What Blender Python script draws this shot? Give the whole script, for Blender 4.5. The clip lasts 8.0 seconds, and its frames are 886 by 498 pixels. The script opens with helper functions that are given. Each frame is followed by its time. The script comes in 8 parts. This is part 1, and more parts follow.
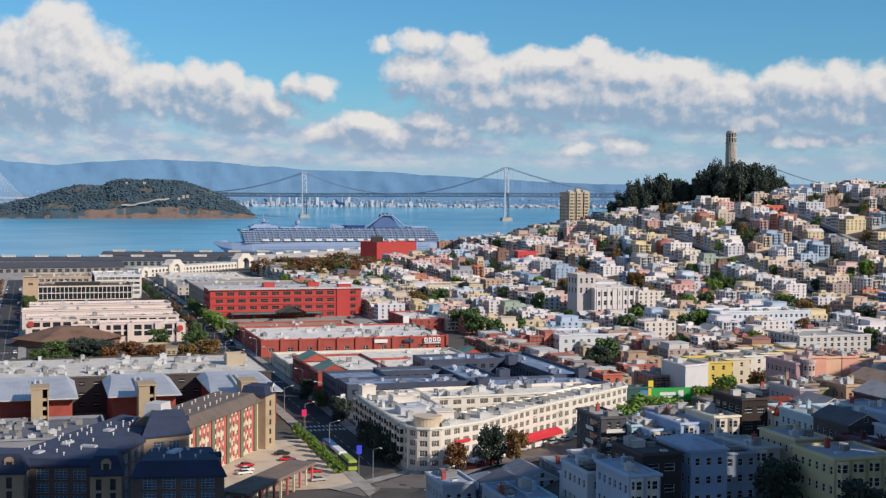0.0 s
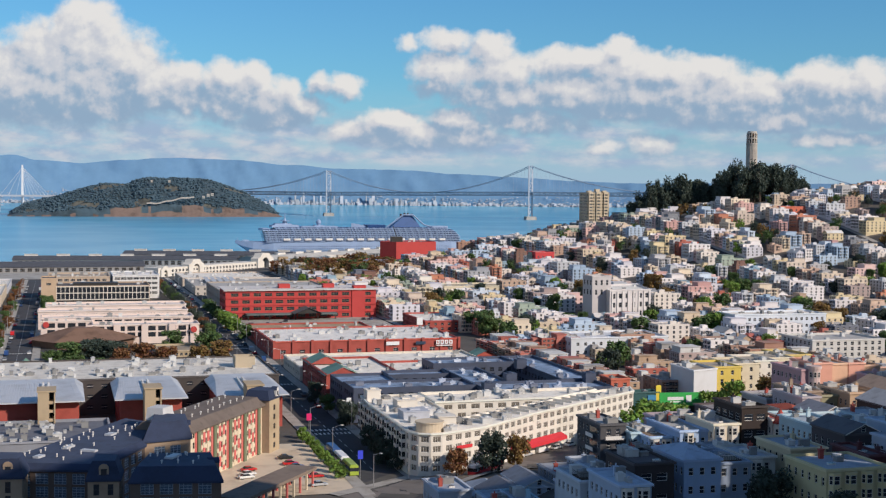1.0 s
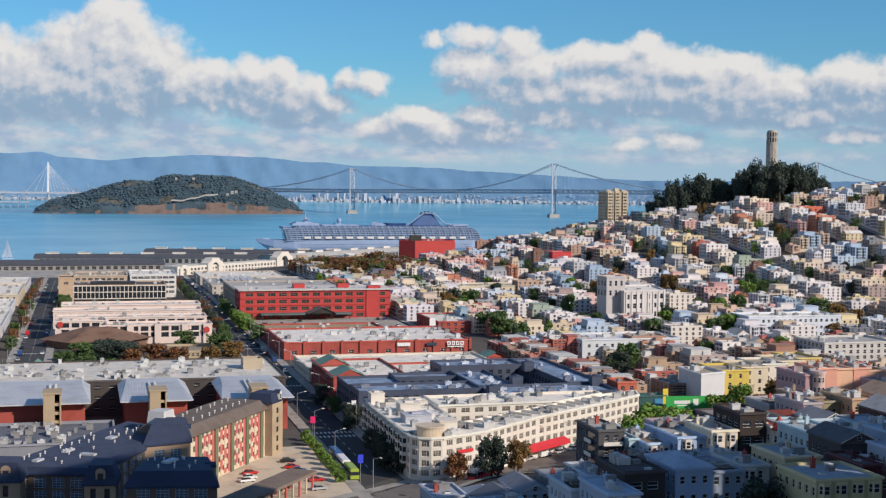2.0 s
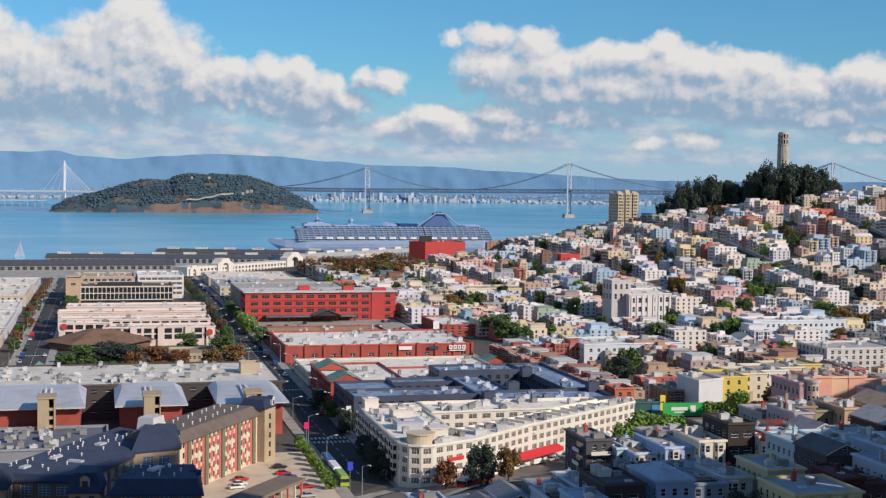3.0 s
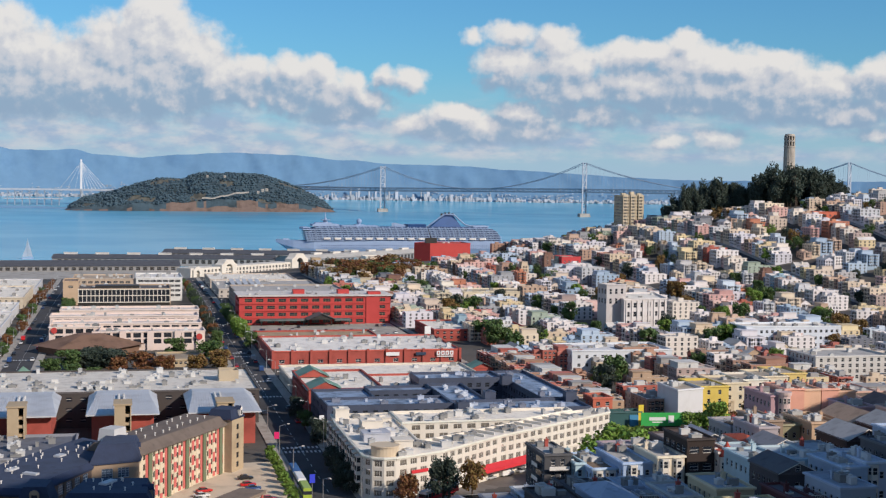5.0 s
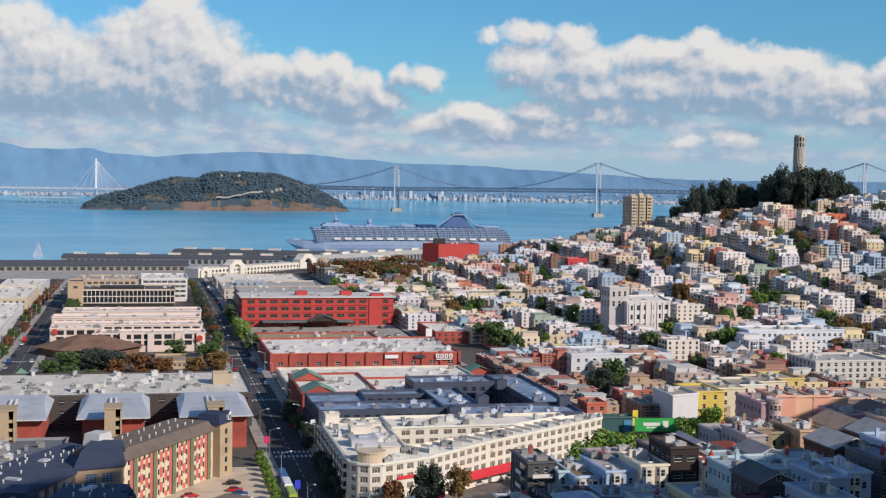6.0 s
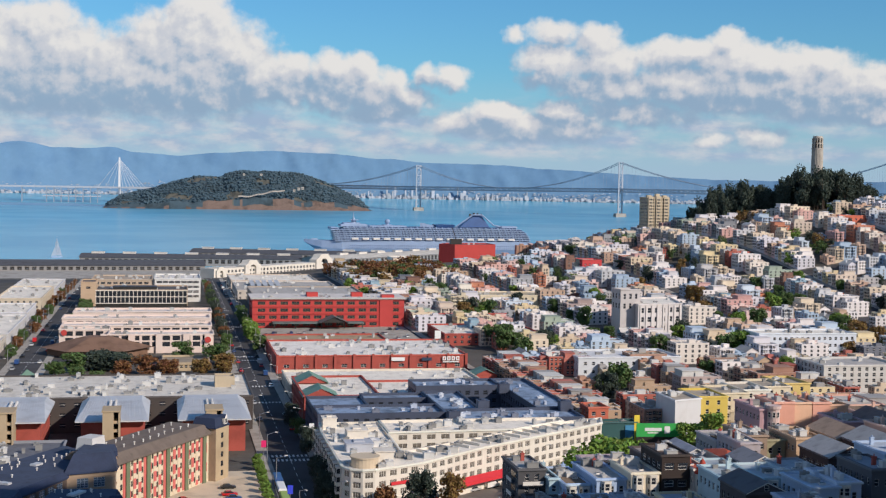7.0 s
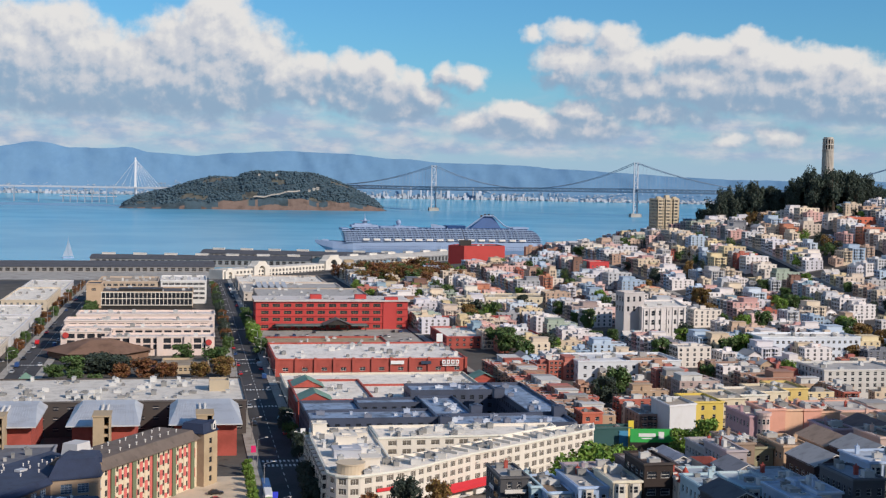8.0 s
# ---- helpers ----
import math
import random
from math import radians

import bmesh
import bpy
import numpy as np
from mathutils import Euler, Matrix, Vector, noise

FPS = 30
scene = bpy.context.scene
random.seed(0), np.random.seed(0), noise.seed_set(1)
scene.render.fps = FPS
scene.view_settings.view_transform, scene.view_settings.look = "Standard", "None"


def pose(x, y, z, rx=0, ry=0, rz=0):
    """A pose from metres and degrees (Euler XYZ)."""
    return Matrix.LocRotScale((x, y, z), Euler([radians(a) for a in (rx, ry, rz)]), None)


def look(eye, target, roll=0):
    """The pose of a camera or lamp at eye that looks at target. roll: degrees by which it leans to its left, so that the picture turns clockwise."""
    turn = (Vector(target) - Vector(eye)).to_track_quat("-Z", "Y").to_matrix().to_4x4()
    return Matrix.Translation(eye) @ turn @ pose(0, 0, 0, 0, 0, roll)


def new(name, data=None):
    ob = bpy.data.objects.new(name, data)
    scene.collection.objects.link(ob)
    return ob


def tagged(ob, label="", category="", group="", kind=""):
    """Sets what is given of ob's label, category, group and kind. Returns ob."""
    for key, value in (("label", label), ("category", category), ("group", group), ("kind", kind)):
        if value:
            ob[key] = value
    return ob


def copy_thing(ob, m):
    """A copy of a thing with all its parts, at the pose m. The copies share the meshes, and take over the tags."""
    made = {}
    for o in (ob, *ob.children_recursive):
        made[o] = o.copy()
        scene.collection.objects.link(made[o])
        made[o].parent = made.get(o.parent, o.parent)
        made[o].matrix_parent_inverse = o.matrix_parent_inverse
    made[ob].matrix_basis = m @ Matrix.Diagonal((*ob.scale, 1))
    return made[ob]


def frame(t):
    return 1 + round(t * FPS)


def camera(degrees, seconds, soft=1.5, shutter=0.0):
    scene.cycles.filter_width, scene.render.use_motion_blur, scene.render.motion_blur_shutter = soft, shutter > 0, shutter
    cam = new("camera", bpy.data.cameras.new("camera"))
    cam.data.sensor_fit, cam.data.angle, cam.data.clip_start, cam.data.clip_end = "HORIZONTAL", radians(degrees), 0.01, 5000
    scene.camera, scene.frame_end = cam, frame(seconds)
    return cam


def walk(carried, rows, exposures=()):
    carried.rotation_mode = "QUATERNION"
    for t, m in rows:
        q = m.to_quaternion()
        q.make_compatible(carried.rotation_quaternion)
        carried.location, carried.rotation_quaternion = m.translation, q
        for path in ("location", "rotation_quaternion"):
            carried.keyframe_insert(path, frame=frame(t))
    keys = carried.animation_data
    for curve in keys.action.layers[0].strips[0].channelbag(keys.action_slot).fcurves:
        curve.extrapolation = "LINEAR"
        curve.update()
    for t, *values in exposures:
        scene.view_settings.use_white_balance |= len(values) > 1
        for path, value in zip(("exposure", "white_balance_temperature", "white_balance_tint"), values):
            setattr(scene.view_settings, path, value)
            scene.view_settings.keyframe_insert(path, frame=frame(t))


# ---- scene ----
cam = camera(36.0, 8.0, soft=1.25)
# seconds, eye, target, lean
PATH = [
    (0, (0.026, 0.036, 85.565), (0.6068, 1.9481, 85.4810), 0.4),
    (0.5, (3.281, -0.768, 86.526), (3.8468, 1.1487, 86.4420), 0.4),
    (1, (6.504, -1.733, 87.681), (7.0483, 0.1896, 87.5940), 0.5),
    (1.5, (9.760, -2.661, 88.744), (10.2850, -0.7332, 88.6540), 0.5),
    (3, (20.707, -4.301, 92.254), (21.1906, -2.3623, 92.1600), 0.7),
    (3.5, (24.528, -4.473, 93.259), (25.0047, -2.5326, 93.1650), 0.7),
    (4, (28.557, -4.530, 94.175), (29.0270, -2.5878, 94.0810), 0.8),
    (4.5, (32.592, -4.728, 95.080), (33.0552, -2.7852, 94.9840), 0.8),
    (6, (45.168, -4.605, 97.683), (45.5995, -2.6543, 97.5840), 0.9),
    (6.5, (49.442, -4.475, 98.604), (49.8578, -2.5214, 98.5040), 1.0),
    (7, (53.786, -4.353, 99.328), (54.1824, -2.3958, 99.2270), 1.0),
    (7.5, (58.174, -4.244, 100.273), (58.5557, -2.2838, 100.1710), 1.0),
    (8, (62.755, -4.238, 101.074), (63.1257, -2.2758, 100.9720), 1.0),
]
walk(cam, [(t, look(eye, target, lean)) for t, eye, target, lean in PATH], exposures=[(0.0, -0.08, 5660, 14)])

# ---- light ----
SUN_AZ, SUN_EL = radians(139), radians(28)  # clockwise from +y, above the horizon
to_sun = Vector((math.sin(SUN_AZ) * math.cos(SUN_EL), math.cos(SUN_AZ) * math.cos(SUN_EL), math.sin(SUN_EL)))
sun_data = bpy.data.lights.new("sun", "SUN")
sun_data.energy, sun_data.angle, sun_data.color = 4.8, radians(0.6), (1.0, 0.82, 0.60)
sun = new("sun", sun_data)
sun.matrix_world = look(to_sun * 100, (0, 0, 0))


class Nodes:
    """Short hand for building a node tree."""

    def __init__(self, tree):
        self.tree = tree
        tree.nodes.clear()

    def add(self, kind):
        return self.tree.nodes.new(kind)

    def put(self, value, socket):
        if isinstance(value, bpy.types.NodeSocket):
            self.tree.links.new(value, socket)
        else:
            socket.default_value = value

    def math(self, op, a, b=0.0, c=0.0, clamp=False):
        node = self.add("ShaderNodeMath")
        node.operation, node.use_clamp = op, clamp
        for value, socket in zip((a, b, c), node.inputs):
            self.put(value, socket)
        return node.outputs[0]

    def noise(self, vector, scale, detail=4.0, rough=0.55):
        node = self.add("ShaderNodeTexNoise")
        self.put(vector, node.inputs["Vector"])
        for key, value in (("Scale", scale), ("Detail", detail), ("Roughness", rough)):
            node.inputs[key].default_value = value
        return node.outputs["Fac"]

    def ramp(self, fac, a, b, x=0.0, y=1.0):
        node = self.add("ShaderNodeMapRange")
        node.interpolation_type = "SMOOTHSTEP"
        for value, socket in zip((fac, a, b, x, y), node.inputs):
            self.put(value, socket)
        return node.outputs[0]

    def mix(self, fac, a, b, blend="MIX"):
        node = self.add("ShaderNodeMix")
        node.data_type, node.blend_type = "RGBA", blend
        self.put(fac, node.inputs["Factor"])
        for value, socket in ((a, node.inputs[6]), (b, node.inputs[7])):
            self.put(value if isinstance(value, bpy.types.NodeSocket) else (*value, 1.0), socket)
        return node.outputs[2]


# sky: blue above, broken cumulus over the bay
world = bpy.data.worlds.new("sky")
scene.world = world
world.use_nodes = True
n = Nodes(world.node_tree)
sky = n.add("ShaderNodeTexSky")
sky.sky_type, sky.sun_disc, sky.sun_elevation, sky.sun_rotation = "NISHITA", False, SUN_EL, SUN_AZ
sky.air_density, sky.dust_density, sky.ozone_density = 1.0, 0.3, 2.0
coord = n.add("ShaderNodeTexCoord").outputs["Generated"]
xyz = n.add("ShaderNodeSeparateXYZ")
n.put(coord, xyz.inputs[0])
azimuth = n.math("MULTIPLY", n.math("ARCTAN2", xyz.outputs[0], xyz.outputs[1]), 57.3)
elevation = n.math("MULTIPLY", n.math("ARCSINE", xyz.outputs[2]), 57.3)
# cloud heaps: azimuth, elevation, half width, half height in degrees, thickness
BANK_WEST = [
    (1.21, 6.26, 1.31, 1.00, 1), (0.87, 5.36, 2.61, 1.14, 1), (2.97, 5.20, 0.95, 0.71, 1), (0.43, 4.00, 3.80, 1.31, 1),
    (-2.56, 4.08, 2.85, 1.31, 1), (-4.22, 4.68, 1.90, 1.19, 1), (-5.03, 5.52, 1.43, 1.19, 1), (-6.45, 4.81, 2.14, 1.66, 1),
    (-5.25, 3.67, 2.85, 1.07, 1), (3.41, 4.03, 1.43, 0.90, 1), (5.10, 4.48, 0.76, 0.57, 0.9), (4.69, 3.78, 1.14, 0.67, 0.9),
]
BANK_MIDDLE = [
    (6.58, 4.33, 0.76, 0.71, 0.9), (7.68, 4.40, 0.71, 0.64, 0.9), (7.15, 3.65, 1.71, 0.76, 0.9), (9.05, 4.05, 0.62, 0.48, 0.8),
    (9.12, 3.45, 1.43, 0.52, 0.8), (10.75, 4.29, 0.48, 0.38, 0.75), (11.73, 4.23, 0.62, 0.40, 0.75), (8.77, 2.83, 1.38, 0.38, 0.8),
    (13.45, 2.80, 1.05, 0.48, 0.85), (16.17, 2.89, 1.00, 0.43, 0.85), (12.40, 2.36, 1.43, 0.43, 0.75), (14.64, 2.27, 1.57, 0.57, 0.8),
    (16.89, 2.21, 1.24, 0.52, 0.75),
]
BANK_EAST = [
    (14.34, 6.03, 0.43, 0.31, 0.65), (15.80, 6.19, 0.86, 0.43, 0.75), (17.81, 5.88, 0.86, 0.57, 0.85), (15.92, 4.98, 1.19, 0.71, 0.85),
    (15.69, 4.23, 0.95, 0.33, 0.6), (18.29, 4.90, 1.31, 0.76, 0.9), (18.41, 3.89, 2.14, 0.57, 0.85), (20.64, 5.19, 1.00, 0.62, 0.9),
    (21.70, 5.51, 0.76, 0.43, 0.9), (23.03, 5.83, 0.62, 0.43, 0.9), (23.15, 5.00, 1.47, 0.76, 1), (24.97, 4.94, 1.24, 0.62, 1),
    (26.63, 4.89, 0.90, 0.52, 0.95), (25.44, 4.13, 2.97, 1.05, 1), (21.95, 4.07, 2.26, 0.81, 0.95), (28.54, 4.05, 1.66, 0.71, 0.95),
    (27.75, 3.20, 2.85, 0.52, 0.9),
]
BANK_HILL = [
    (29.69, 2.94, 1.09, 0.48, 0.9), (31.16, 4.20, 1.19, 0.86, 1), (32.88, 4.07, 1.47, 0.90, 1), (34.83, 4.04, 1.66, 0.86, 1),
    (37.35, 4.33, 2.14, 1.19, 1), (40.01, 3.84, 2.14, 1.19, 0.9), (19.25, 2.93, 2.38, 0.43, 0.7), (23.83, 3.32, 3.33, 0.33, 0.7),
    (24.43, 1.97, 0.95, 0.40, 0.65), (22.49, 1.80, 0.62, 0.29, 0.6), (32.48, 2.24, 2.38, 0.29, 0.7), (32.90, 3.17, 3.09, 0.48, 0.85),
]


def vec(op, a, b):
    node = n.add("ShaderNodeVectorMath")
    node.operation = op
    for value, socket in zip((a, b), node.inputs):
        n.put(value, socket)
    return node.outputs["Value" if op == "DOT_PRODUCT" else "Vector"]


def fluff(place, scale, detail, rough):
    """Billows: noise round zero at that scale."""
    return n.math("SUBTRACT", n.noise(place, scale, detail, rough), 0.5)


def cloud(shift):
    """Thickness of the heaped cloud at the view direction moved by so many degrees: its smooth body, and with billows."""
    place = n.add("ShaderNodeCombineXYZ")
    for value, socket in zip((azimuth, elevation), place.inputs):
        n.put(value, socket)
    flat = vec("ADD", place.outputs[0], (*shift, 0.0))
    curl = n.add("ShaderNodeTexNoise")
    n.put(flat, curl.inputs["Vector"])
    for key, value in (("Scale", 0.8), ("Detail", 3.0), ("Roughness", 0.55)):
        curl.inputs[key].default_value = value
    bent = vec("ADD", flat, vec("MULTIPLY", vec("SUBTRACT", curl.outputs["Color"], (0.5, 0.5, 0.5)), (1.2, 0.9, 0.0)))
    total = None
    for a, e, ra, re, thick in BANK_WEST + BANK_MIDDLE + BANK_EAST + BANK_HILL:
        off = vec("MULTIPLY", vec("SUBTRACT", bent, (a, e, 0.0)), (1 / ra, 1 / re, 0.0))
        bump = n.math("MULTIPLY_ADD", vec("DOT_PRODUCT", off, off), -0.46 * thick, thick)
        total = bump if total is None else n.math("SMOOTH_MAX", total, bump, 0.3)
    # a broken sky all round, out of view
    round_about = n.ramp(n.math("ABSOLUTE", n.math("SUBTRACT", azimuth, 14.0)), 30.0, 42.0, 0.0, 0.5)
    puffs = fluff(flat, 0.12, 6.0, 0.55)
    around = n.math("MULTIPLY", n.math("ADD", round_about, puffs), n.math("MULTIPLY", round_about, n.ramp(elevation, 40.0, 10.0)))
    return n.math("MAXIMUM", total, n.math("SUBTRACT", around, n.math("MULTIPLY", n.math("SUBTRACT", 0.5, round_about), 4.0))), flat


dens, here = cloud((0.0, 0.0))
lit = cloud((0.3, 0.6))[0]
# the sun stands high behind the viewer's right shoulder: heaps are bright on top and grey below
relief = n.math("SUBTRACT", fluff(here, 1.0, 5.0, 0.52), fluff(vec("ADD", here, (0.22, 0.3, 0.0)), 1.0, 5.0, 0.52))
body = n.math("ADD", n.math("MULTIPLY", n.math("SUBTRACT", dens, lit), 0.85), n.math("MULTIPLY", relief, 1.5))
body = n.math("ADD", body, n.math("MULTIPLY", n.ramp(elevation, 3.0, 6.0), 0.35))
body = n.ramp(body, -0.38, 0.92)
edge = n.math("ADD", dens, n.math("MULTIPLY", fluff(here, 1.4, 6.0, 0.58), 1.0))
cover = n.ramp(edge, -0.1, 0.62)
# low grey and cream layers far off, streaked along the horizon
layers = fluff(vec("MULTIPLY", here, (0.42, 1.5, 0.0)), 0.9, 5.0, 0.55)
band = n.math("MULTIPLY", n.ramp(elevation, 0.3, 1.3), n.ramp(elevation, 4.4, 2.2))
veil_cover = n.math("MULTIPLY", n.ramp(n.math("ADD", n.math("MULTIPLY", band, n.ramp(azimuth, 34.0, 4.0, 0.36, 0.56)), n.math("MULTIPLY", layers, 1.3)), 0.12, 0.72), n.math("MULTIPLY", band, 0.95))
tone = n.mix(n.ramp(body, 0.0, 0.55), (4.0, 5.2, 6.0), (8.3, 7.9, 7.2))
tone = n.mix(n.ramp(body, 0.5, 1.0), tone, (11.2, 10.1, 8.2))
veil_tone = n.mix(n.ramp(fluff(vec("MULTIPLY", here, (0.6, 1.3, 0.0)), 1.1, 5.0, 0.55), -0.13, 0.16), (4.9, 5.9, 6.8), (8.5, 8.1, 7.4))
skyblue = n.mix(1.0, sky.outputs[0], (0.60, 1.04, 1.22), "MULTIPLY")
low = n.ramp(elevation, 5.0, -0.5)
skyblue = n.mix(n.math("MULTIPLY", low, 0.75), skyblue, (5.6, 6.9, 8.0))
haze = n.ramp(elevation, 2.6, 0.2)
mixed = n.mix(veil_cover, skyblue, veil_tone)
mixed = n.mix(n.math("MULTIPLY", cover, n.math("SUBTRACT", 0.96, n.math("MULTIPLY", haze, 0.35))), mixed, tone)
back = n.add("ShaderNodeBackground")
n.put(mixed, back.inputs["Color"])
back.inputs["Strength"].default_value = 0.08
n.put(back.outputs[0], n.add("ShaderNodeOutputWorld").inputs["Surface"])

# ---- materials ----


def mat(name, color, rough=0.8, metal=0.0, var=0.22, big=0.12, fine=1.8, bump=0.15, painted=False, stain=(0.35, 0.33, 0.30), spots=0.0, island=0.0):
    """A weathered surface: broad stains, fine grain and relief over one base colour; painted: the colour is the object's own."""
    m = bpy.data.materials.new(name)
    m.use_nodes = True
    k = Nodes(m.node_tree)
    place = k.add("ShaderNodeTexCoord").outputs["Object"]
    base = k.add("ShaderNodeObjectInfo").outputs["Color"] if painted else (*color, 1.0)
    rgb = k.add("ShaderNodeRGB")
    if not painted:
        rgb.outputs[0].default_value = base
        base = rgb.outputs[0]
    wide = k.noise(place, big, 5.0, 0.6)
    grain = k.noise(place, fine, 4.0, 0.65)
    dark = k.mix(1.0, base, stain, "MULTIPLY")
    out = k.mix(k.math("MULTIPLY", k.ramp(wide, 0.42, 0.75), min(1.0, var * 2.2)), base, dark)
    out = k.mix(k.math("MULTIPLY", k.math("SUBTRACT", grain, 0.3, clamp=True), var * 1.6), out, k.mix(1.0, base, (0.45, 0.44, 0.43), "MULTIPLY"))
    if spots:
        speck = k.noise(place, fine * 0.5, 2.0, 0.5)
        out = k.mix(k.math("MULTIPLY", k.ramp(speck, 0.58, 0.66), spots), out, k.mix(1.0, base, (0.3, 0.3, 0.32), "MULTIPLY"))
    if island:
        geo = k.add("ShaderNodeNewGeometry").outputs["Random Per Island"]
        hsv = k.add("ShaderNodeHueSaturation")
        k.put(out, hsv.inputs["Color"])
        k.put(k.math("ADD", 1.0 - island, k.math("MULTIPLY", geo, 2 * island)), hsv.inputs["Value"])
        k.put(k.math("ADD", 0.5 - island * 0.06, k.math("MULTIPLY", geo, island * 0.12)), hsv.inputs["Hue"])
        out = hsv.outputs[0]
    p = k.add("ShaderNodeBsdfPrincipled")
    k.put(out, p.inputs["Base Color"])
    k.put(k.math("ADD", rough - 0.08, k.math("MULTIPLY", grain, 0.16)), p.inputs["Roughness"])
    p.inputs["Metallic"].default_value = metal
    if bump:
        b = k.add("ShaderNodeBump")
        b.inputs["Strength"].default_value, b.inputs["Distance"].default_value = bump, 0.08
        k.put(grain, b.inputs["Height"])
        k.put(b.outputs[0], p.inputs["Normal"])
    k.put(p.outputs[0], k.add("ShaderNodeOutputMaterial").inputs["Surface"])
    return m


STUCCO = mat("painted_stucco", (1, 1, 1), 0.85, painted=True, var=0.14, stain=(0.6, 0.56, 0.5))
ROOFING = mat("roofing", (1, 1, 1), 0.9, painted=True, var=0.18, big=0.18, fine=0.9, spots=0.22)
TRIM = mat("white_trim", (0.72, 0.69, 0.63), 0.6, var=0.1, bump=0.05)
GLASS = mat("window_glass", (0.03, 0.035, 0.045), 0.16, var=0.2, big=0.4, fine=0.3, bump=0.0)
# beige pane colour stands for sun reflected in dark glass
SUNGLASS = mat("window_with_pale_blinds", (0.20, 0.18, 0.15), 0.25, var=0.5, big=0.5, fine=0.4, bump=0.0, stain=(0.2, 0.2, 0.22))
GLASS.node_tree.nodes["Principled BSDF"].inputs["Specular IOR Level"].default_value = 0.45
BRICK = mat("red_brick", (0.40, 0.085, 0.062), 0.85, var=0.25, fine=4.0)
REDPAINT = mat("red_paint", (0.47, 0.05, 0.042), 0.75, var=0.15, stain=(0.6, 0.5, 0.5))
CONCRETE = mat("concrete", (0.42, 0.40, 0.36), 0.9, var=0.3)
ASPHALT = mat("asphalt", (0.062, 0.06, 0.062), 0.9, var=0.35, big=0.05, fine=0.8)
# lighter tan copy of the asphalt, for road lying in sun
AVENUE = mat("worn_asphalt", (0.20, 0.175, 0.15), 0.9, var=0.3, big=0.06, fine=0.8)
YARD = mat("pale_concrete_yard", (0.66, 0.55, 0.40), 0.9, var=0.22, big=0.1)
PAVING = mat("paving", (0.42, 0.39, 0.34), 0.9, var=0.3, big=0.2)
ROADPAINT = mat("road_paint", (0.7, 0.7, 0.67), 0.7, var=0.3, fine=3.0)
SOIL = mat("city_ground", (0.11, 0.10, 0.085), 0.95, var=0.5, big=0.03, fine=0.5)
NAVY = mat("navy_metal_cladding", (0.06, 0.075, 0.12), 0.55, var=0.2)
NAVYROOF = mat("navy_roof_membrane", (0.30, 0.39, 0.54), 0.6, var=0.5, big=0.15, fine=0.7, spots=0.6)
METALROOF = mat("standing_seam_metal", (0.60, 0.61, 0.62), 0.5, 0.15, var=0.15)
SLATE = mat("mansard_slate", (0.028, 0.042, 0.09), 0.88, var=0.3, fine=2.5)
AWNRED = mat("awning_red", (0.62, 0.03, 0.04), 0.7, var=0.1)
BEIGE = mat("beige_render", (0.45, 0.35, 0.22), 0.85, var=0.15)
BRONZE = mat("dark_bronze", (0.05, 0.045, 0.04), 0.5, 0.4, var=0.2)
STEEL = mat("galvanised_steel", (0.5, 0.5, 0.5), 0.4, 0.7, var=0.25)
BARK = mat("bark", (0.09, 0.065, 0.045), 0.95, var=0.4)
LEAF = {key: mat("foliage_" + key, rgb, 0.75, var=0.25, big=0.3, bump=0.0, island=0.38) for key, rgb in
        dict(green=(0.085, 0.14, 0.035), bright=(0.17, 0.27, 0.035), dark=(0.045, 0.066, 0.045), rust=(0.20, 0.085, 0.03), ochre=(0.22, 0.13, 0.035)).items()}
# bluish base colour includes the haze in front of the island
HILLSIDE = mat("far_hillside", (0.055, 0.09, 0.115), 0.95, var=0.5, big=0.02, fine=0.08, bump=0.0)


# ---- building blocks ----


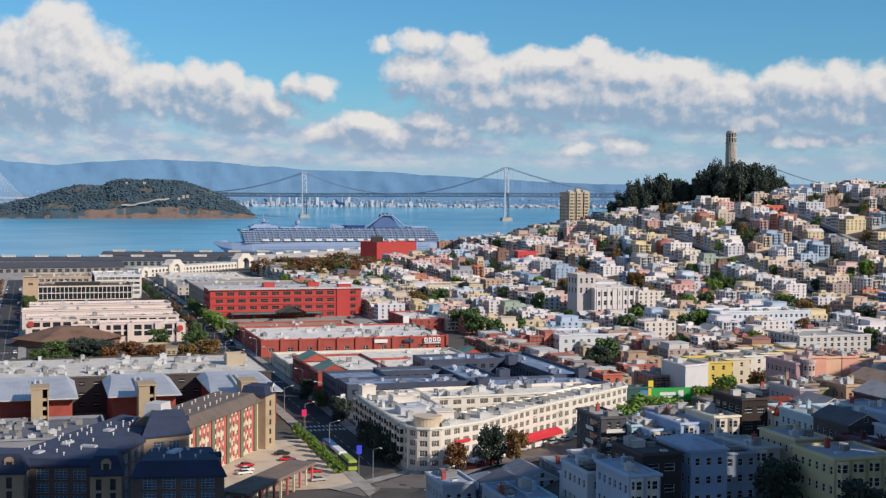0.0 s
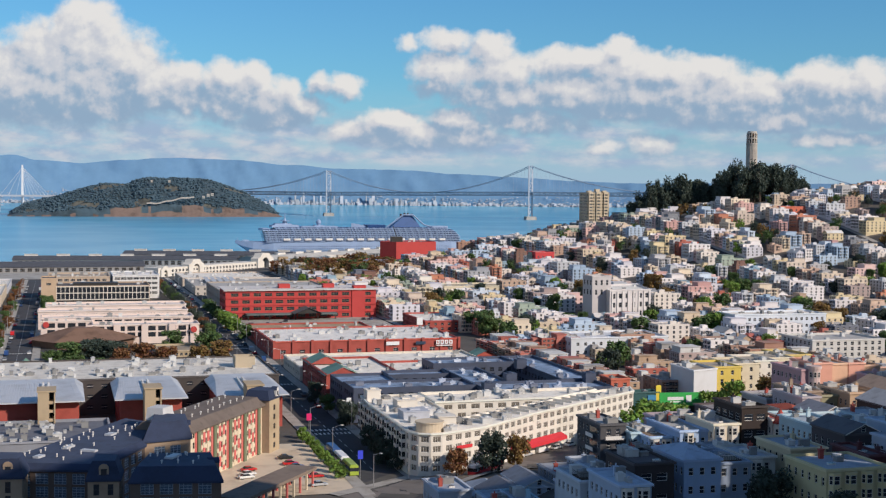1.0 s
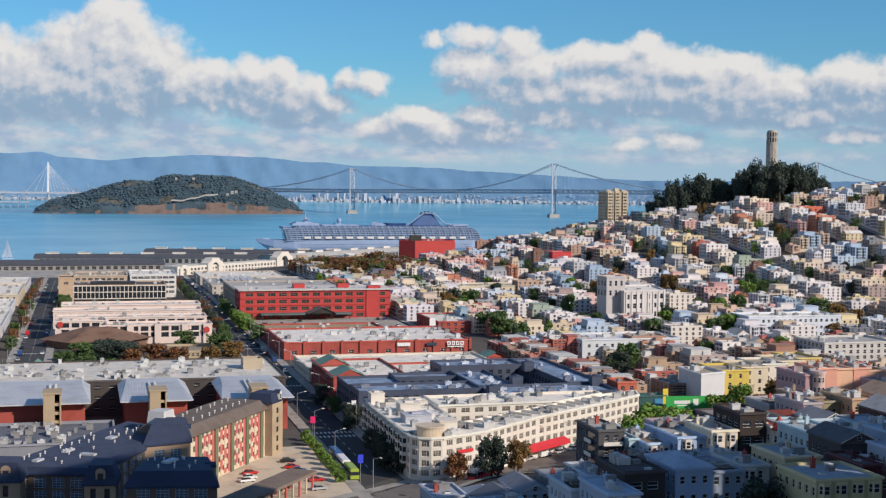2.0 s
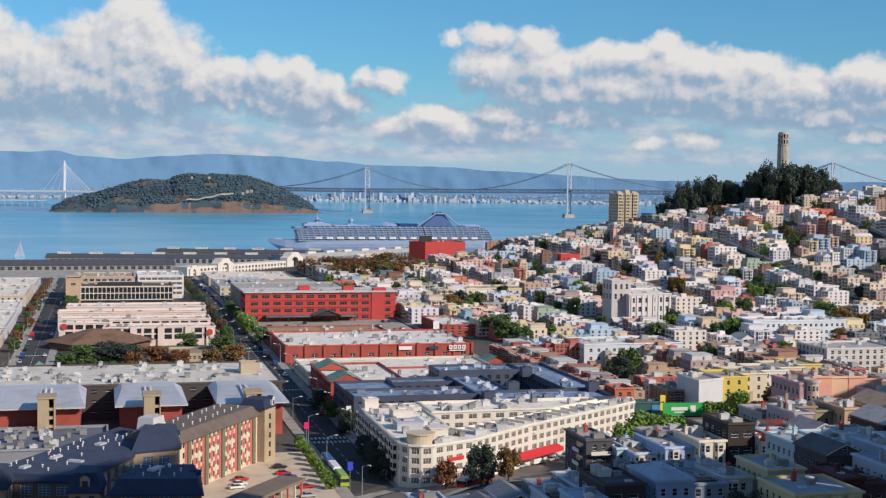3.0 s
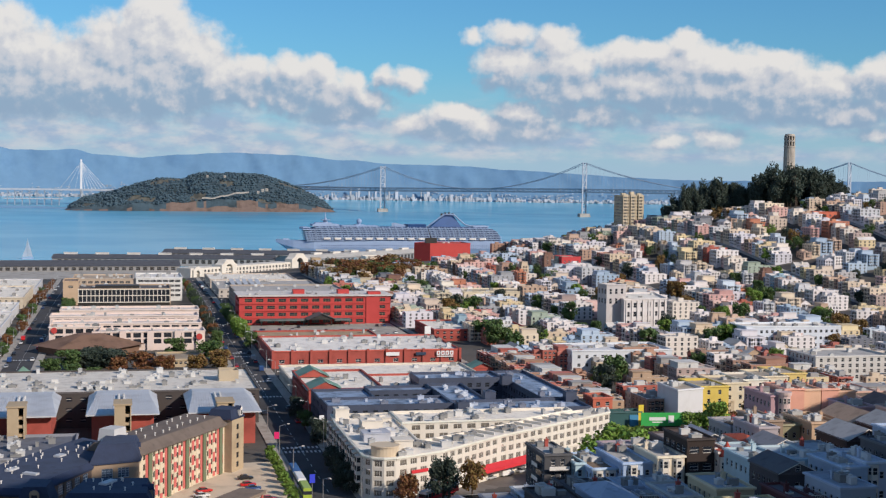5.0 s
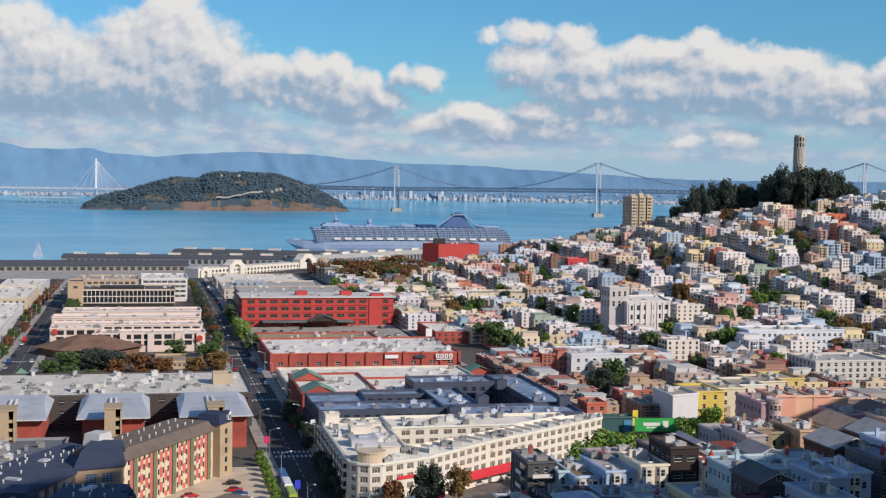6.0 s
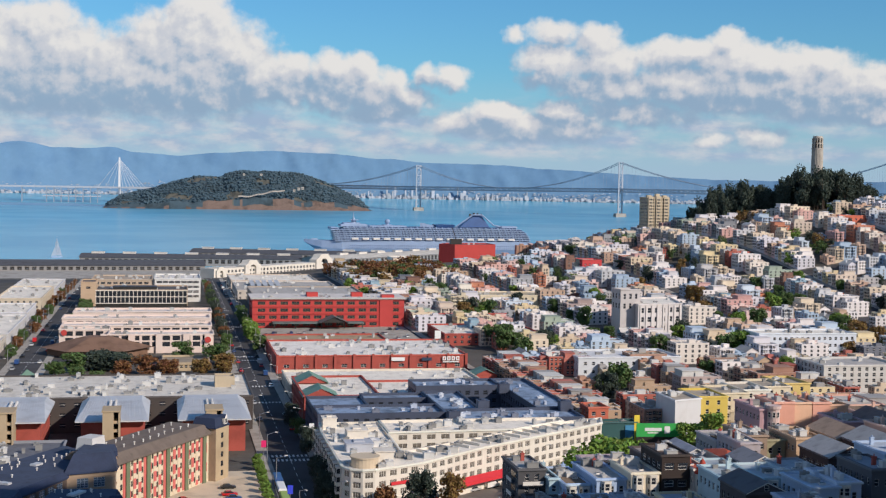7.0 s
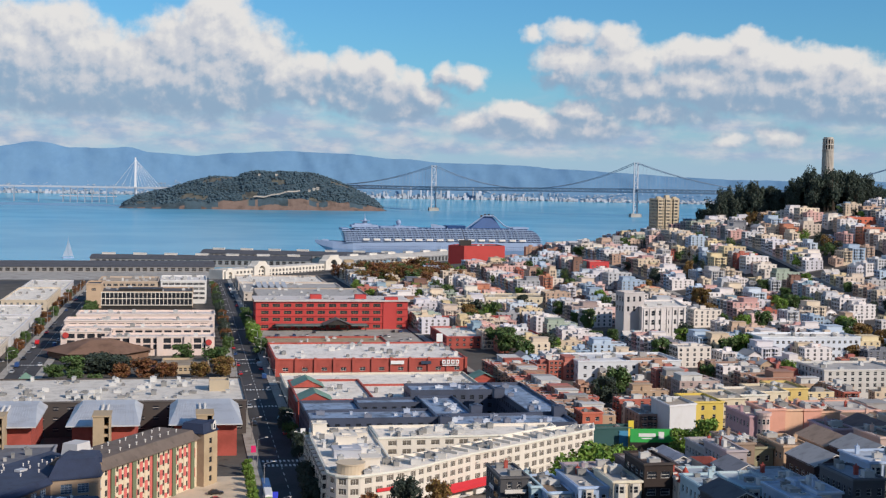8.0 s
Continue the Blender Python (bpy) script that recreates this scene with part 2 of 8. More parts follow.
class Mesh:
    """Collects faces by material and turns into one mesh."""

    def __init__(self):
        self.verts, self.faces, self.slots = [], [], []

    def face(self, *points, slot=0):
        i = len(self.verts)
        self.verts += [tuple(p) for p in points]
        self.faces.append(tuple(range(i, i + len(points))))
        self.slots.append(slot)

    def box(self, x0, x1, y0, y1, z0, z1, slot=0, bottom=False, turn=0.0, taper=0.0):
        i = len(self.verts)
        cx, cy, c, s = (x0 + x1) / 2, (y0 + y1) / 2, math.cos(turn), math.sin(turn)
        for z, k in ((z0, 1.0), (z1, 1.0 - taper)):
            for x, y in ((x0, y0), (x1, y0), (x1, y1), (x0, y1)):
                dx, dy = (x - cx) * k, (y - cy) * k
                self.verts.append((cx + dx * c - dy * s, cy + dx * s + dy * c, z))
        quads = [(4, 5, 6, 7), (0, 1, 5, 4), (1, 2, 6, 5), (2, 3, 7, 6), (3, 0, 4, 7)] + ([(3, 2, 1, 0)] if bottom else [])
        self.faces += [tuple(i + q for q in quad) for quad in quads]
        self.slots += [slot] * len(quads)

    def tube(self, a, b, r0, r1=None, sides=6, slot=0, cap=True):
        a, b = Vector(a), Vector(b)
        r1 = r0 if r1 is None else r1
        d = (b - a).normalized()
        u = d.cross(Vector((0, 0, 1)) if abs(d.z) < 0.9 else Vector((1, 0, 0))).normalized()
        v = d.cross(u)
        i = len(self.verts)
        for p, r in ((a, r0), (b, r1)):
            for j in range(sides):
                t = 2 * math.pi * j / sides
                self.verts.append(tuple(p + u * (r * math.cos(t)) + v * (r * math.sin(t))))
        for j in range(sides):
            k = (j + 1) % sides
            self.faces.append((i + j, i + k, i + sides + k, i + sides + j))
            self.slots.append(slot)
        if cap:
            self.faces.append(tuple(i + sides + j for j in range(sides)))
            self.slots.append(slot)

    def prism(self, poly, z0, z1, slot=0, top=True):
        for p, q in zip(poly, poly[1:] + poly[:1]):
            self.face((*p, z0), (*q, z0), (*q, z1), (*p, z1), slot=slot)
        if top:
            self.face(*[(*p, z1) for p in poly], slot=slot)

    def data(self, name, materials):
        me = bpy.data.meshes.new(name)
        me.from_pydata(self.verts, [], self.faces)
        for m in materials if isinstance(materials, (list, tuple)) else [materials]:
            me.materials.append(m)
        me.polygons.foreach_set("material_index", self.slots)
        me.update()
        return me


def part(name, mesh, materials, parent, label="", color=None, kind=""):
    """One mesh object under a thing or a part."""
    ob = new(name, mesh if isinstance(mesh, bpy.types.Mesh) else mesh.data(name, materials))
    ob.parent = parent
    if color:
        ob.color = (*color, 1.0)
    return tagged(ob, label=label, kind=kind)


def thing(name, x, y, z, turn=0.0, label="", category="", group="", kind=""):
    ob = new(name)
    ob.empty_display_size = 1.0
    ob.matrix_world = pose(x, y, z, 0, 0, turn)
    return tagged(ob, label, category, group, kind)


def smooth(a, b, x):
    t = min(1.0, max(0.0, (x - a) / (b - a)))
    return t * t * (3 - 2 * t)


def ground(x, y):
    """Height of the land."""
    z = 6.5 - 3.0 * smooth(950, 1280, y)
    z += 66 * math.exp(-((x - 690) ** 2 + (y - 1190) ** 2) / 295 ** 2)
    z += 36 * math.exp(-(((x - 830) / 230) ** 2 + ((y - 1010) / 190) ** 2))
    z += (0.2 * min(45.0, max(0.0, 372 - y)) + 0.09 * max(0.0, 327 - y)) * smooth(88, 128, x) + 42 * smooth(290, -60, y) * (1 - smooth(88, 128, x))
    return min(z, 102.0 + 0.002 * x)


def shore(x):
    return 1285 + min(420.0, 0.95 * max(0.0, x - 95))


def inset(poly, d):
    out = []
    for i, p in enumerate(poly):
        a, b = Vector(poly[i - 1]), Vector(poly[(i + 1) % len(poly)])
        p = Vector(p)
        u, v = (p - a).normalized(), (b - p).normalized()
        nu, nv = Vector((-u.y, u.x)), Vector((-v.y, v.x))
        w = nu + nv
        out.append(tuple(p + w * (d / max(0.3, w.dot(nu)))))
    return out


def windows_of(width, margin, pitch, win):
    """Intervals for windows of that width, evenly along a wall."""
    count = max(0, int((width - 2 * margin + pitch - win) / pitch))
    start = (width - (count - 1) * pitch - win) / 2
    return [(start + i * pitch, start + i * pitch + win) for i in range(count)]


def facade(mesh, p, q, z0, z1, cols, rows, deep=0.22, slot=0):
    """A wall from p to q with real openings; the outside is on its right. Returns the openings: middle, turn, width, height."""
    p, q = Vector(p), Vector(q)
    length = (q - p).length
    u = (q - p) / length
    nrm = Vector((u.y, -u.x))
    xs = sorted({0.0, length, *[v for c in cols for v in c]})
    zs = sorted({z0, z1, *[v for r in rows for v in r]})
    at = lambda s, z, d=0.0: (p.x + u.x * s - nrm.x * d, p.y + u.y * s - nrm.y * d, z)
    holes = []
    for za, zb in zip(zs, zs[1:]):
        row = any(abs(r[0] - za) < 1e-6 for r in rows)
        if not row:
            mesh.face(at(0, za), at(length, za), at(length, zb), at(0, zb), slot=slot)
            continue
        for a, b in zip(xs, xs[1:]):
            if any(abs(c[0] - a) < 1e-6 for c in cols):
                for e, f in (((a, za), (b, za)), ((b, za), (b, zb)), ((b, zb), (a, zb)), ((a, zb), (a, za))):
                    mesh.face(at(*e), at(*f), at(*f, deep), at(*e, deep), slot=slot)
                holes.append((Vector(at((a + b) / 2, (za + zb) / 2, deep)), math.atan2(u.y, u.x), b - a, zb - za))
            else:
                mesh.face(at(a, za), at(b, za), at(b, zb), at(a, zb), slot=slot)
    return holes


PANES = {}


def pane_mesh(w, h, frame_mat=None, glass=None, bars=(0.5,), posts=()):
    """A window: pane, frame, cross bars and upright posts at shares of its size, in the plane y = 0, outside towards -y."""
    key = (round(w, 1), round(h, 1), frame_mat.name if frame_mat else "", glass.name if glass else "", bars, posts)
    if key not in PANES:
        m, t, at = Mesh(), 0.09, {}

        def lines(size, shares):
            """Edges of the frame's strips along one side; even gaps are frame, odd ones glass."""
            out = [-size / 2, -size / 2 + t]
            for b in shares:
                out += [(b - 0.5) * size - t / 2, (b - 0.5) * size + t / 2]
            return out + [size / 2 - t, size / 2]

        def vert(x, y, z):
            place = (round(x, 4), y, round(z, 4))
            if place not in at:
                at[place] = len(m.verts)
                m.verts.append(place)
            return at[place]

        def quad(slot, *corners):
            m.faces.append(tuple(vert(*c) for c in corners))
            m.slots.append(slot)

        xs, zs = lines(w, posts), lines(h, bars)
        for i, (x0, x1) in enumerate(zip(xs, xs[1:])):
            for j, (z0, z1) in enumerate(zip(zs, zs[1:])):
                ring = ((x0, z0), (x1, z0), (x1, z1), (x0, z1))
                deep = 0.0 if i % 2 and j % 2 else -0.05
                quad(1 if i % 2 and j % 2 else 0, *[(x, deep, z) for x, z in ring])
                if i % 2 and j % 2:
                    for (xa, za), (xb, zb) in zip(ring, ring[1:] + ring[:1]):
                        quad(0, (xa, -0.05, za), (xb, -0.05, zb), (xb, 0.0, zb), (xa, 0.0, za))
        PANES[key] = m.data("window", [frame_mat or TRIM, glass or GLASS])
    return PANES[key]


def add_windows(parent, holes, frame_mat=None, glass=None, bars=(0.5,), posts=()):
    for place, turn, w, h in holes:
        ob = part("window", pane_mesh(w, h, frame_mat, glass, bars, posts), None, parent)
        ob.matrix_basis = Matrix.Translation(place) @ Matrix.Rotation(turn, 4, "Z")


def joined_windows(mesh, holes):
    for place, turn, w, h in holes:
        c, s = math.cos(turn), math.sin(turn)
        at = lambda x, z, d=0.0: (place.x + c * x + s * d, place.y + s * x - c * d, place.z + z)
        mesh.face(at(-w / 2, -h / 2), at(w / 2, -h / 2), at(w / 2, h / 2), at(-w / 2, h / 2), slot=1)
        mesh.face(at(-w / 2, -0.06, 0.05), at(w / 2, -0.06, 0.05), at(w / 2, 0.06, 0.05), at(-w / 2, 0.06, 0.05), slot=0)


def roof_on(mesh_wall, mesh_roof, poly, top, parapet, thick=0.35, slot=0):
    inner = inset(poly, thick)
    k = len(poly)
    for i in range(k):
        j = (i + 1) % k
        mesh_wall.face((*poly[i], top), (*poly[j], top), (*inner[j], top), (*inner[i], top), slot=slot)
        mesh_wall.face((*inner[i], top), (*inner[j], top), (*inner[j], top - parapet), (*inner[i], top - parapet))
    mesh_roof.face(*[(*p, top - parapet) for p in inner])


def roof_unit(parent, x, y, z, w, d, h, turn=0.0, material=None, name="roof_unit", color=(0.5, 0.5, 0.48)):
    m = Mesh()
    m.box(-w / 2, w / 2, -d / 2, d / 2, 0, h)
    m.box(-w / 2 - 0.1, w / 2 + 0.1, -d / 2 - 0.1, d / 2 + 0.1, h, h + 0.15)
    if w > 1.6:
        m.tube((0, 0, h), (0, 0, h + 0.5), min(w, d) * 0.3, sides=8)
    ob = part(name, m, material or STUCCO, parent, color=color)
    ob.matrix_basis = pose(x, y, z, 0, 0, turn)
    return ob


def inside(poly, x, y, gap):
    """Whether a place lies in a footprint and at least gap away from its edges."""
    odd, c = False, Vector((x, y))
    for p, q in zip(poly, poly[1:] + poly[:1]):
        if (p[1] > y) != (q[1] > y) and x < (q[0] - p[0]) * (y - p[1]) / (q[1] - p[1]) + p[0]:
            odd = not odd
        a, e = Vector(p), Vector(q) - Vector(p)
        f = min(1.0, max(0.0, (c - a).dot(e) / e.length_squared))
        if (a + e * f - c).length < gap:
            return False
    return odd


def building(name, poly, zb, top, wall, roof, label, category="building", group="", storeys=3, pitch=3.6, win=(1.5, 1.5), ground_floor=1.0,
             wall_mat=None, roof_mat=None, blank=(), separate=None, cornice=True, units=0, parapet=0.9, frame_mat=None, margin=1.0, seed=0, sill=0.9, hidden=(), glass=None, bars=(0.5,), posts=()):
    """A flat-roofed building on a footprint (anticlockwise) with real openings, parapet, cornice and roof gear."""
    rnd = random.Random(seed or len(label) * 7 + int(poly[0][0] * 13))
    ob = thing(name, poly[0][0], poly[0][1], zb, 0, label, category, group)
    local = [(x - poly[0][0], y - poly[0][1]) for x, y in poly]
    height = top - zb
    w, r, holes, rear = Mesh(), Mesh(), [], []
    step = (height - parapet - ground_floor) / storeys
    rows = [(ground_floor + i * step + min(sill, step * 0.3), ground_floor + i * step + min(sill, step * 0.3) + win[1]) for i in range(storeys)]
    for i, (p, q) in enumerate(zip(local, local[1:] + local[:1])):
        length = (Vector(q) - Vector(p)).length
        cols = [] if i in blank else windows_of(length, margin, pitch, win[0])
        w.face((*p, -9), (*q, -9), (*q, 0), (*p, 0))
        (rear if i in hidden else holes).extend(facade(w, p, q, 0, height, cols, rows if cols else []))
    roof_on(w, r, local, height, parapet)
    part("wall", w, wall_mat or STUCCO, ob, color=wall)
    part("roof", r, roof_mat or ROOFING, ob, color=roof)
    if cornice:
        c = Mesh()
        outer = inset(local, -0.35)
        k = len(local)
        for i in range(k):
            j = (i + 1) % k
            a, b = (*outer[i], height - 0.55), (*outer[j], height - 0.55)
            c.face(a, b, (*outer[j], height - 0.1), (*outer[i], height - 0.1))
            c.face((*outer[i], height - 0.1), (*outer[j], height - 0.1), (*local[j], height - 0.1), (*local[i], height - 0.1))
            c.face((*local[i], height - 0.55), (*local[j], height - 0.55), b, a)
        part("cornice", c, STUCCO, ob, color=tuple(min(0.8, v * 1.15 + 0.03) for v in wall))
    if separate or (separate is None and poly[0][1] < 500 and poly[0][1] > 150):
        add_windows(ob, holes, frame_mat, glass, bars, posts)
    else:
        rear += holes
    if rear:
        m = Mesh()
        joined_windows(m, rear)
        part("glazing", m, [frame_mat or TRIM, GLASS], ob, kind="stuff")
    xs, ys = [p[0] for p in local], [p[1] for p in local]
    made = 0
    for _ in range(units * 8):
        if made >= units:
            break
        x, y = rnd.uniform(min(xs) + 2, max(xs) - 2), rnd.uniform(min(ys) + 2, max(ys) - 2)
        if inside(local, x, y, 2.2):
            g = rnd.choice((0.25, 0.45, 0.6))
            roof_unit(ob, x, y, height - parapet, rnd.uniform(0.8, 3.2), rnd.uniform(0.8, 2.6), rnd.uniform(0.5, 1.8), rnd.choice((0, 90)), color=(g, g, g * 0.97))
            made += 1
    return ob


def rect(x0, x1, y0, y1):
    return [(x0, y0), (x1, y0), (x1, y1), (x0, y1)]

# ---- land, water, distance ----
m = Mesh()
xs = list(range(-1500, 0, 100)) + list(range(0, 900, 20)) + list(range(900, 2300, 100))
ys = list(range(-900, 200, 50)) + list(range(200, 1760, 20))
for y in ys:
    for x in xs:
        edge = y - shore(x)
        z = ground(x, y) if edge < 0 else (max(2.6, ground(x, y)) if x > 560 else 2.6) if edge < 12 else -4.0
        m.verts.append((x, y, z))
w = len(xs)
for j in range(len(ys) - 1):
    for i in range(w - 1):
        m.faces.append((j * w + i, j * w + i + 1, (j + 1) * w + i + 1, (j + 1) * w + i))
        m.slots.append(0)
land = new("ground", m.data("ground", SOIL))
tagged(land, "grey-brown city ground under the streets and yards", "ground", kind="structure")

WATER = bpy.data.materials.new("bay_water")
WATER.use_nodes = True
k = Nodes(WATER.node_tree)
place = k.add("ShaderNodeTexCoord").outputs["Object"]
swell = k.noise(place, 0.004, 4.0)
ripple = k.noise(place, 0.12, 5.0, 0.7)
p = k.add("ShaderNodeBsdfPrincipled")
k.put(k.mix(k.ramp(swell, 0.35, 0.65), (0.115, 0.37, 0.55), (0.17, 0.46, 0.63)), p.inputs["Base Color"])
p.inputs["Roughness"].default_value, p.inputs["IOR"].default_value = 0.22, 1.33
b = k.add("ShaderNodeBump")
b.inputs["Strength"].default_value, b.inputs["Distance"].default_value = 0.12, 0.5
k.put(ripple, b.inputs["Height"])
k.put(b.outputs[0], p.inputs["Normal"])
k.put(p.outputs[0], k.add("ShaderNodeOutputMaterial").inputs["Surface"])

m = Mesh()
radii = [900, 1300, 1800, 2600, 3600, 4450, 4600, 4890]
rise = [0, 0, 0, 0, 0, 0, 9, 31]
angles = [radians(-40 + 2.5 * i) for i in range(45)]
for r, z in zip(radii, rise):
    for a in angles:
        m.verts.append((30 + r * math.sin(a), r * math.cos(a), z))
for j in range(len(radii) - 1):
    for i in range(len(angles) - 1):
        q = j * len(angles) + i
        m.faces.append((q, q + len(angles), q + len(angles) + 1, q + 1)[::-1])
        m.slots.append(0)
tagged(new("water", m.data("water", WATER)), "calm blue bay water with faint ripples", "water", kind="structure")

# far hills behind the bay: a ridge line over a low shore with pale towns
# the haze over the bay is mixed into this blue base colour
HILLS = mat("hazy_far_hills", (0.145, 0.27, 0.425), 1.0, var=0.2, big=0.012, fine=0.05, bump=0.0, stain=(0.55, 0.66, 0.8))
RIDGELINE = [(-30, 1.3), (-9, 1.0), (-7.3, 1.1), (-5.5, 1.36), (-4.1, 1.13), (-3.1, 1.12), (-2.0, 1.21), (-1.1, 1.0), (0.6, 0.89), (2.2, 1.04), (4.5, 1.17), (6.8, 1.09), (9.2, 0.92),
             (11.6, 0.76), (13.9, 0.73), (16.3, 0.59), (18.7, 0.46), (21, 0.33), (23.1, 0.26), (30, 0.3), (60, 0.6)]
m = Mesh()
prev = None
for i in range(401):
    a = radians(-26 + 80 * i / 400)
    deg = math.degrees(a)
    lo = [k for k in RIDGELINE if k[0] <= deg][-1:] or [RIDGELINE[0]]
    hi = [k for k in RIDGELINE if k[0] > deg][:1] or [RIDGELINE[-1]]
    f = (deg - lo[0][0]) / (hi[0][0] - lo[0][0]) if hi[0][0] > lo[0][0] else 0.0
    crest = 94 + 4890 * math.tan(radians(lo[0][1] + (hi[0][1] - lo[0][1]) * smooth(0, 1, f)))
    crest += 2.5 * noise.noise((deg * 1.3, 1.7, 0)) + 1.5 * noise.noise((deg * 5, 2.7, 0))
    ring = []
    for step in range(11):
        f = step / 10
        fold = noise.noise((deg * 0.9, f * 1.2, 3.3)) + 0.6 * noise.noise((deg * 2.3 + f, f * 2.5, 8.1)) + 0.35 * noise.noise((deg * 6, f * 5, 1.1))
        r = 4888 + 70 * f + 9 * fold * smooth(0.05, 0.5, f)
        ring.append((30 + r * math.sin(a), r * math.cos(a), 30 + (crest - 30) * f))
    if prev:
        for j in range(10):
            m.face(prev[j], ring[j], ring[j + 1], prev[j + 1])
    prev = ring
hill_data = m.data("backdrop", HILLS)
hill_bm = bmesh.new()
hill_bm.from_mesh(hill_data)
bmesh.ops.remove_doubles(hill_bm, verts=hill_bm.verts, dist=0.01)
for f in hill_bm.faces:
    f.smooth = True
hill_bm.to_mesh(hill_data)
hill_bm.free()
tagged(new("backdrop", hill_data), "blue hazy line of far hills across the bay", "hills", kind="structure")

# pale blue-grey base colour carries the haze of the opposite shore
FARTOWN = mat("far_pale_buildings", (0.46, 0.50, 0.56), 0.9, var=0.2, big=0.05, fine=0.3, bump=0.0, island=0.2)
rnd = random.Random(5)
m = Mesh()
for i in range(1700):
    deg = rnd.uniform(-12, 40)
    core = math.exp(-((deg - 12.2) / 2.6) ** 2) + 0.7 * math.exp(-((deg - 9.3) / 1.0) ** 2)
    a, r = radians(deg), rnd.uniform(4868, 4884)
    h = 2 + rnd.random() * 5 + (core * rnd.random() ** 3 * 34 if rnd.random() < 0.5 else 0)
    base = 30 + rnd.random() ** 2.4 * 8
    x, y, wd = 30 + r * math.sin(a), r * math.cos(a), rnd.uniform(3, 11)
    m.box(x - wd / 2, x + wd / 2, y - 2, y + 2, base - 3, base + h)
for i in range(1900):  # houses scattered up the slopes
    deg = rnd.uniform(-14, 30)
    f = rnd.random() ** 1.7 * (0.42 if deg < 9 else 0.25)
    a = radians(deg)
    wd = rnd.uniform(2.5, 7.0)
    r = 4885 + 68 * f
    x, y, z = 30 + r * math.sin(a), r * math.cos(a), 36 + 110 * f
    if noise.noise((deg * 0.8, f * 6, 0)) > -0.1:
        m.box(x - wd / 2, x + wd / 2, y - 1, y + 1, z, z + rnd.uniform(1.0, 2.6))
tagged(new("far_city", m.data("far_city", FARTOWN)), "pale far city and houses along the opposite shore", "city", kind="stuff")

# island in the bay: a flat-topped wooded hump, steeper at its eastern end, with bare cliffs at the water
CREST = [(0.0, 0), (0.03, 16), (0.07, 33), (0.20, 60), (0.29, 84), (0.34, 95), (0.44, 93), (0.47, 108), (0.52, 114), (0.72, 113), (0.80, 94), (0.87, 74), (0.92, 54), (0.97, 32), (1.0, 0)]


def along_line(points, u):
    """Height at u on a line of points, straight between them."""
    for (a, za), (b, zb) in zip(points, points[1:]):
        if u <= b:
            return za + (zb - za) * (u - a) / (b - a)
    return points[-1][1]


m = Mesh()
nx, ny = 216, 44
for j in range(ny + 1):
    for i in range(nx + 1):
        u, v = i / nx, j / ny
        x, y = -140 + 822 * u, 4110 + 420 * v + 60 * u * u
        bluff = 0.30 + 0.12 * noise.noise((x * 0.012, 3.1, 0))
        z = along_line(CREST, u) * (bluff * smooth(0, 0.05, v) + (1 - bluff) * smooth(0.03, 0.5, v)) * (1 - smooth(0.75, 1, v))
        z += (6 * noise.noise((x * 0.02, y * 0.02, 0)) + 4 * noise.noise((x * 0.06, y * 0.06, 4))) * smooth(0, 12, z) - 1.5
        m.verts.append((x, y, z))
for j in range(ny):
    for i in range(nx):
        q = j * (nx + 1) + i
        m.faces.append((q, q + 1, q + nx + 2, q + nx + 1))
        x, y, z = m.verts[q]
        lobe = max(math.exp(-((x - c) / w) ** 2) * k for c, w, k in ((205, 42, 1.0), (400, 45, 1.0), (510, 40, 0.9), (620, 30, 0.6), (300, 60, 0.35)))
        cliff = j < 16 and z < 27 * lobe - 2 + 12 * noise.noise((x * 0.05, y * 0.05, 2))
        grass = noise.noise((x * 0.011, y * 0.014, 7)) > 0.32 and z > 12
        m.slots.append(1 if cliff else 2 if grass else 0)
CLIFF = mat("ochre_cliff", (0.19, 0.135, 0.11), 0.95, var=0.6, big=0.04, fine=0.2, bump=0.3)
SCRUB = mat("olive_scrub", (0.12, 0.12, 0.10), 0.95, var=0.4, big=0.03, fine=0.15, bump=0.0)
island = thing("island", 0, 0, 0, 0, "wooded island with ochre cliffs in the bay", "island")
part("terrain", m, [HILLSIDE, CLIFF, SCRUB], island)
# haze is mixed into the base colour of the woods
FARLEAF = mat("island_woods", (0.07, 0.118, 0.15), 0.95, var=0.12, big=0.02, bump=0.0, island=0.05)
woods = Mesh()
rnd = random.Random(8)
pts = m.verts
for _ in range(12000):
    i, j = rnd.randrange(4, nx - 4), rnd.randrange(3, ny)
    q = pts[j * (nx + 1) + i]
    if q[2] < 8 or m.slots[j * nx + i if j < ny else 0] == 1 or (m.slots[j * nx + i if j < ny else 0] == 2 and rnd.random() < 0.85):
        continue
    if noise.noise((q[0] * 0.016, q[1] * 0.02, 5)) < -0.25 and rnd.random() < 0.6:
        continue
    s = rnd.uniform(3.2, 6.5) * (1.5 if rnd.random() < 0.06 else 1)
    x, y = q[0] + rnd.uniform(-6, 6), q[1] + rnd.uniform(-8, 8)
    top = (x + rnd.uniform(-2, 2), y, q[2] + s * rnd.uniform(0.5, 0.85))
    ringp = [(x + s * 0.7 * math.cos(t + q[0]), y + s * 0.7 * math.sin(t + q[0]), q[2] + s * rnd.uniform(0.3, 0.5)) for t in (0, 1.25, 2.5, 3.8, 5.0)]
    low = [(a * 0.6 + x * 0.4, b * 0.6 + y * 0.4, q[2] - 1) for a, b, _c in ringp]
    for t in range(5):
        woods.face(ringp[t], ringp[(t + 1) % 5], top)
        woods.face(low[t], low[(t + 1) % 5], ringp[(t + 1) % 5], ringp[t])
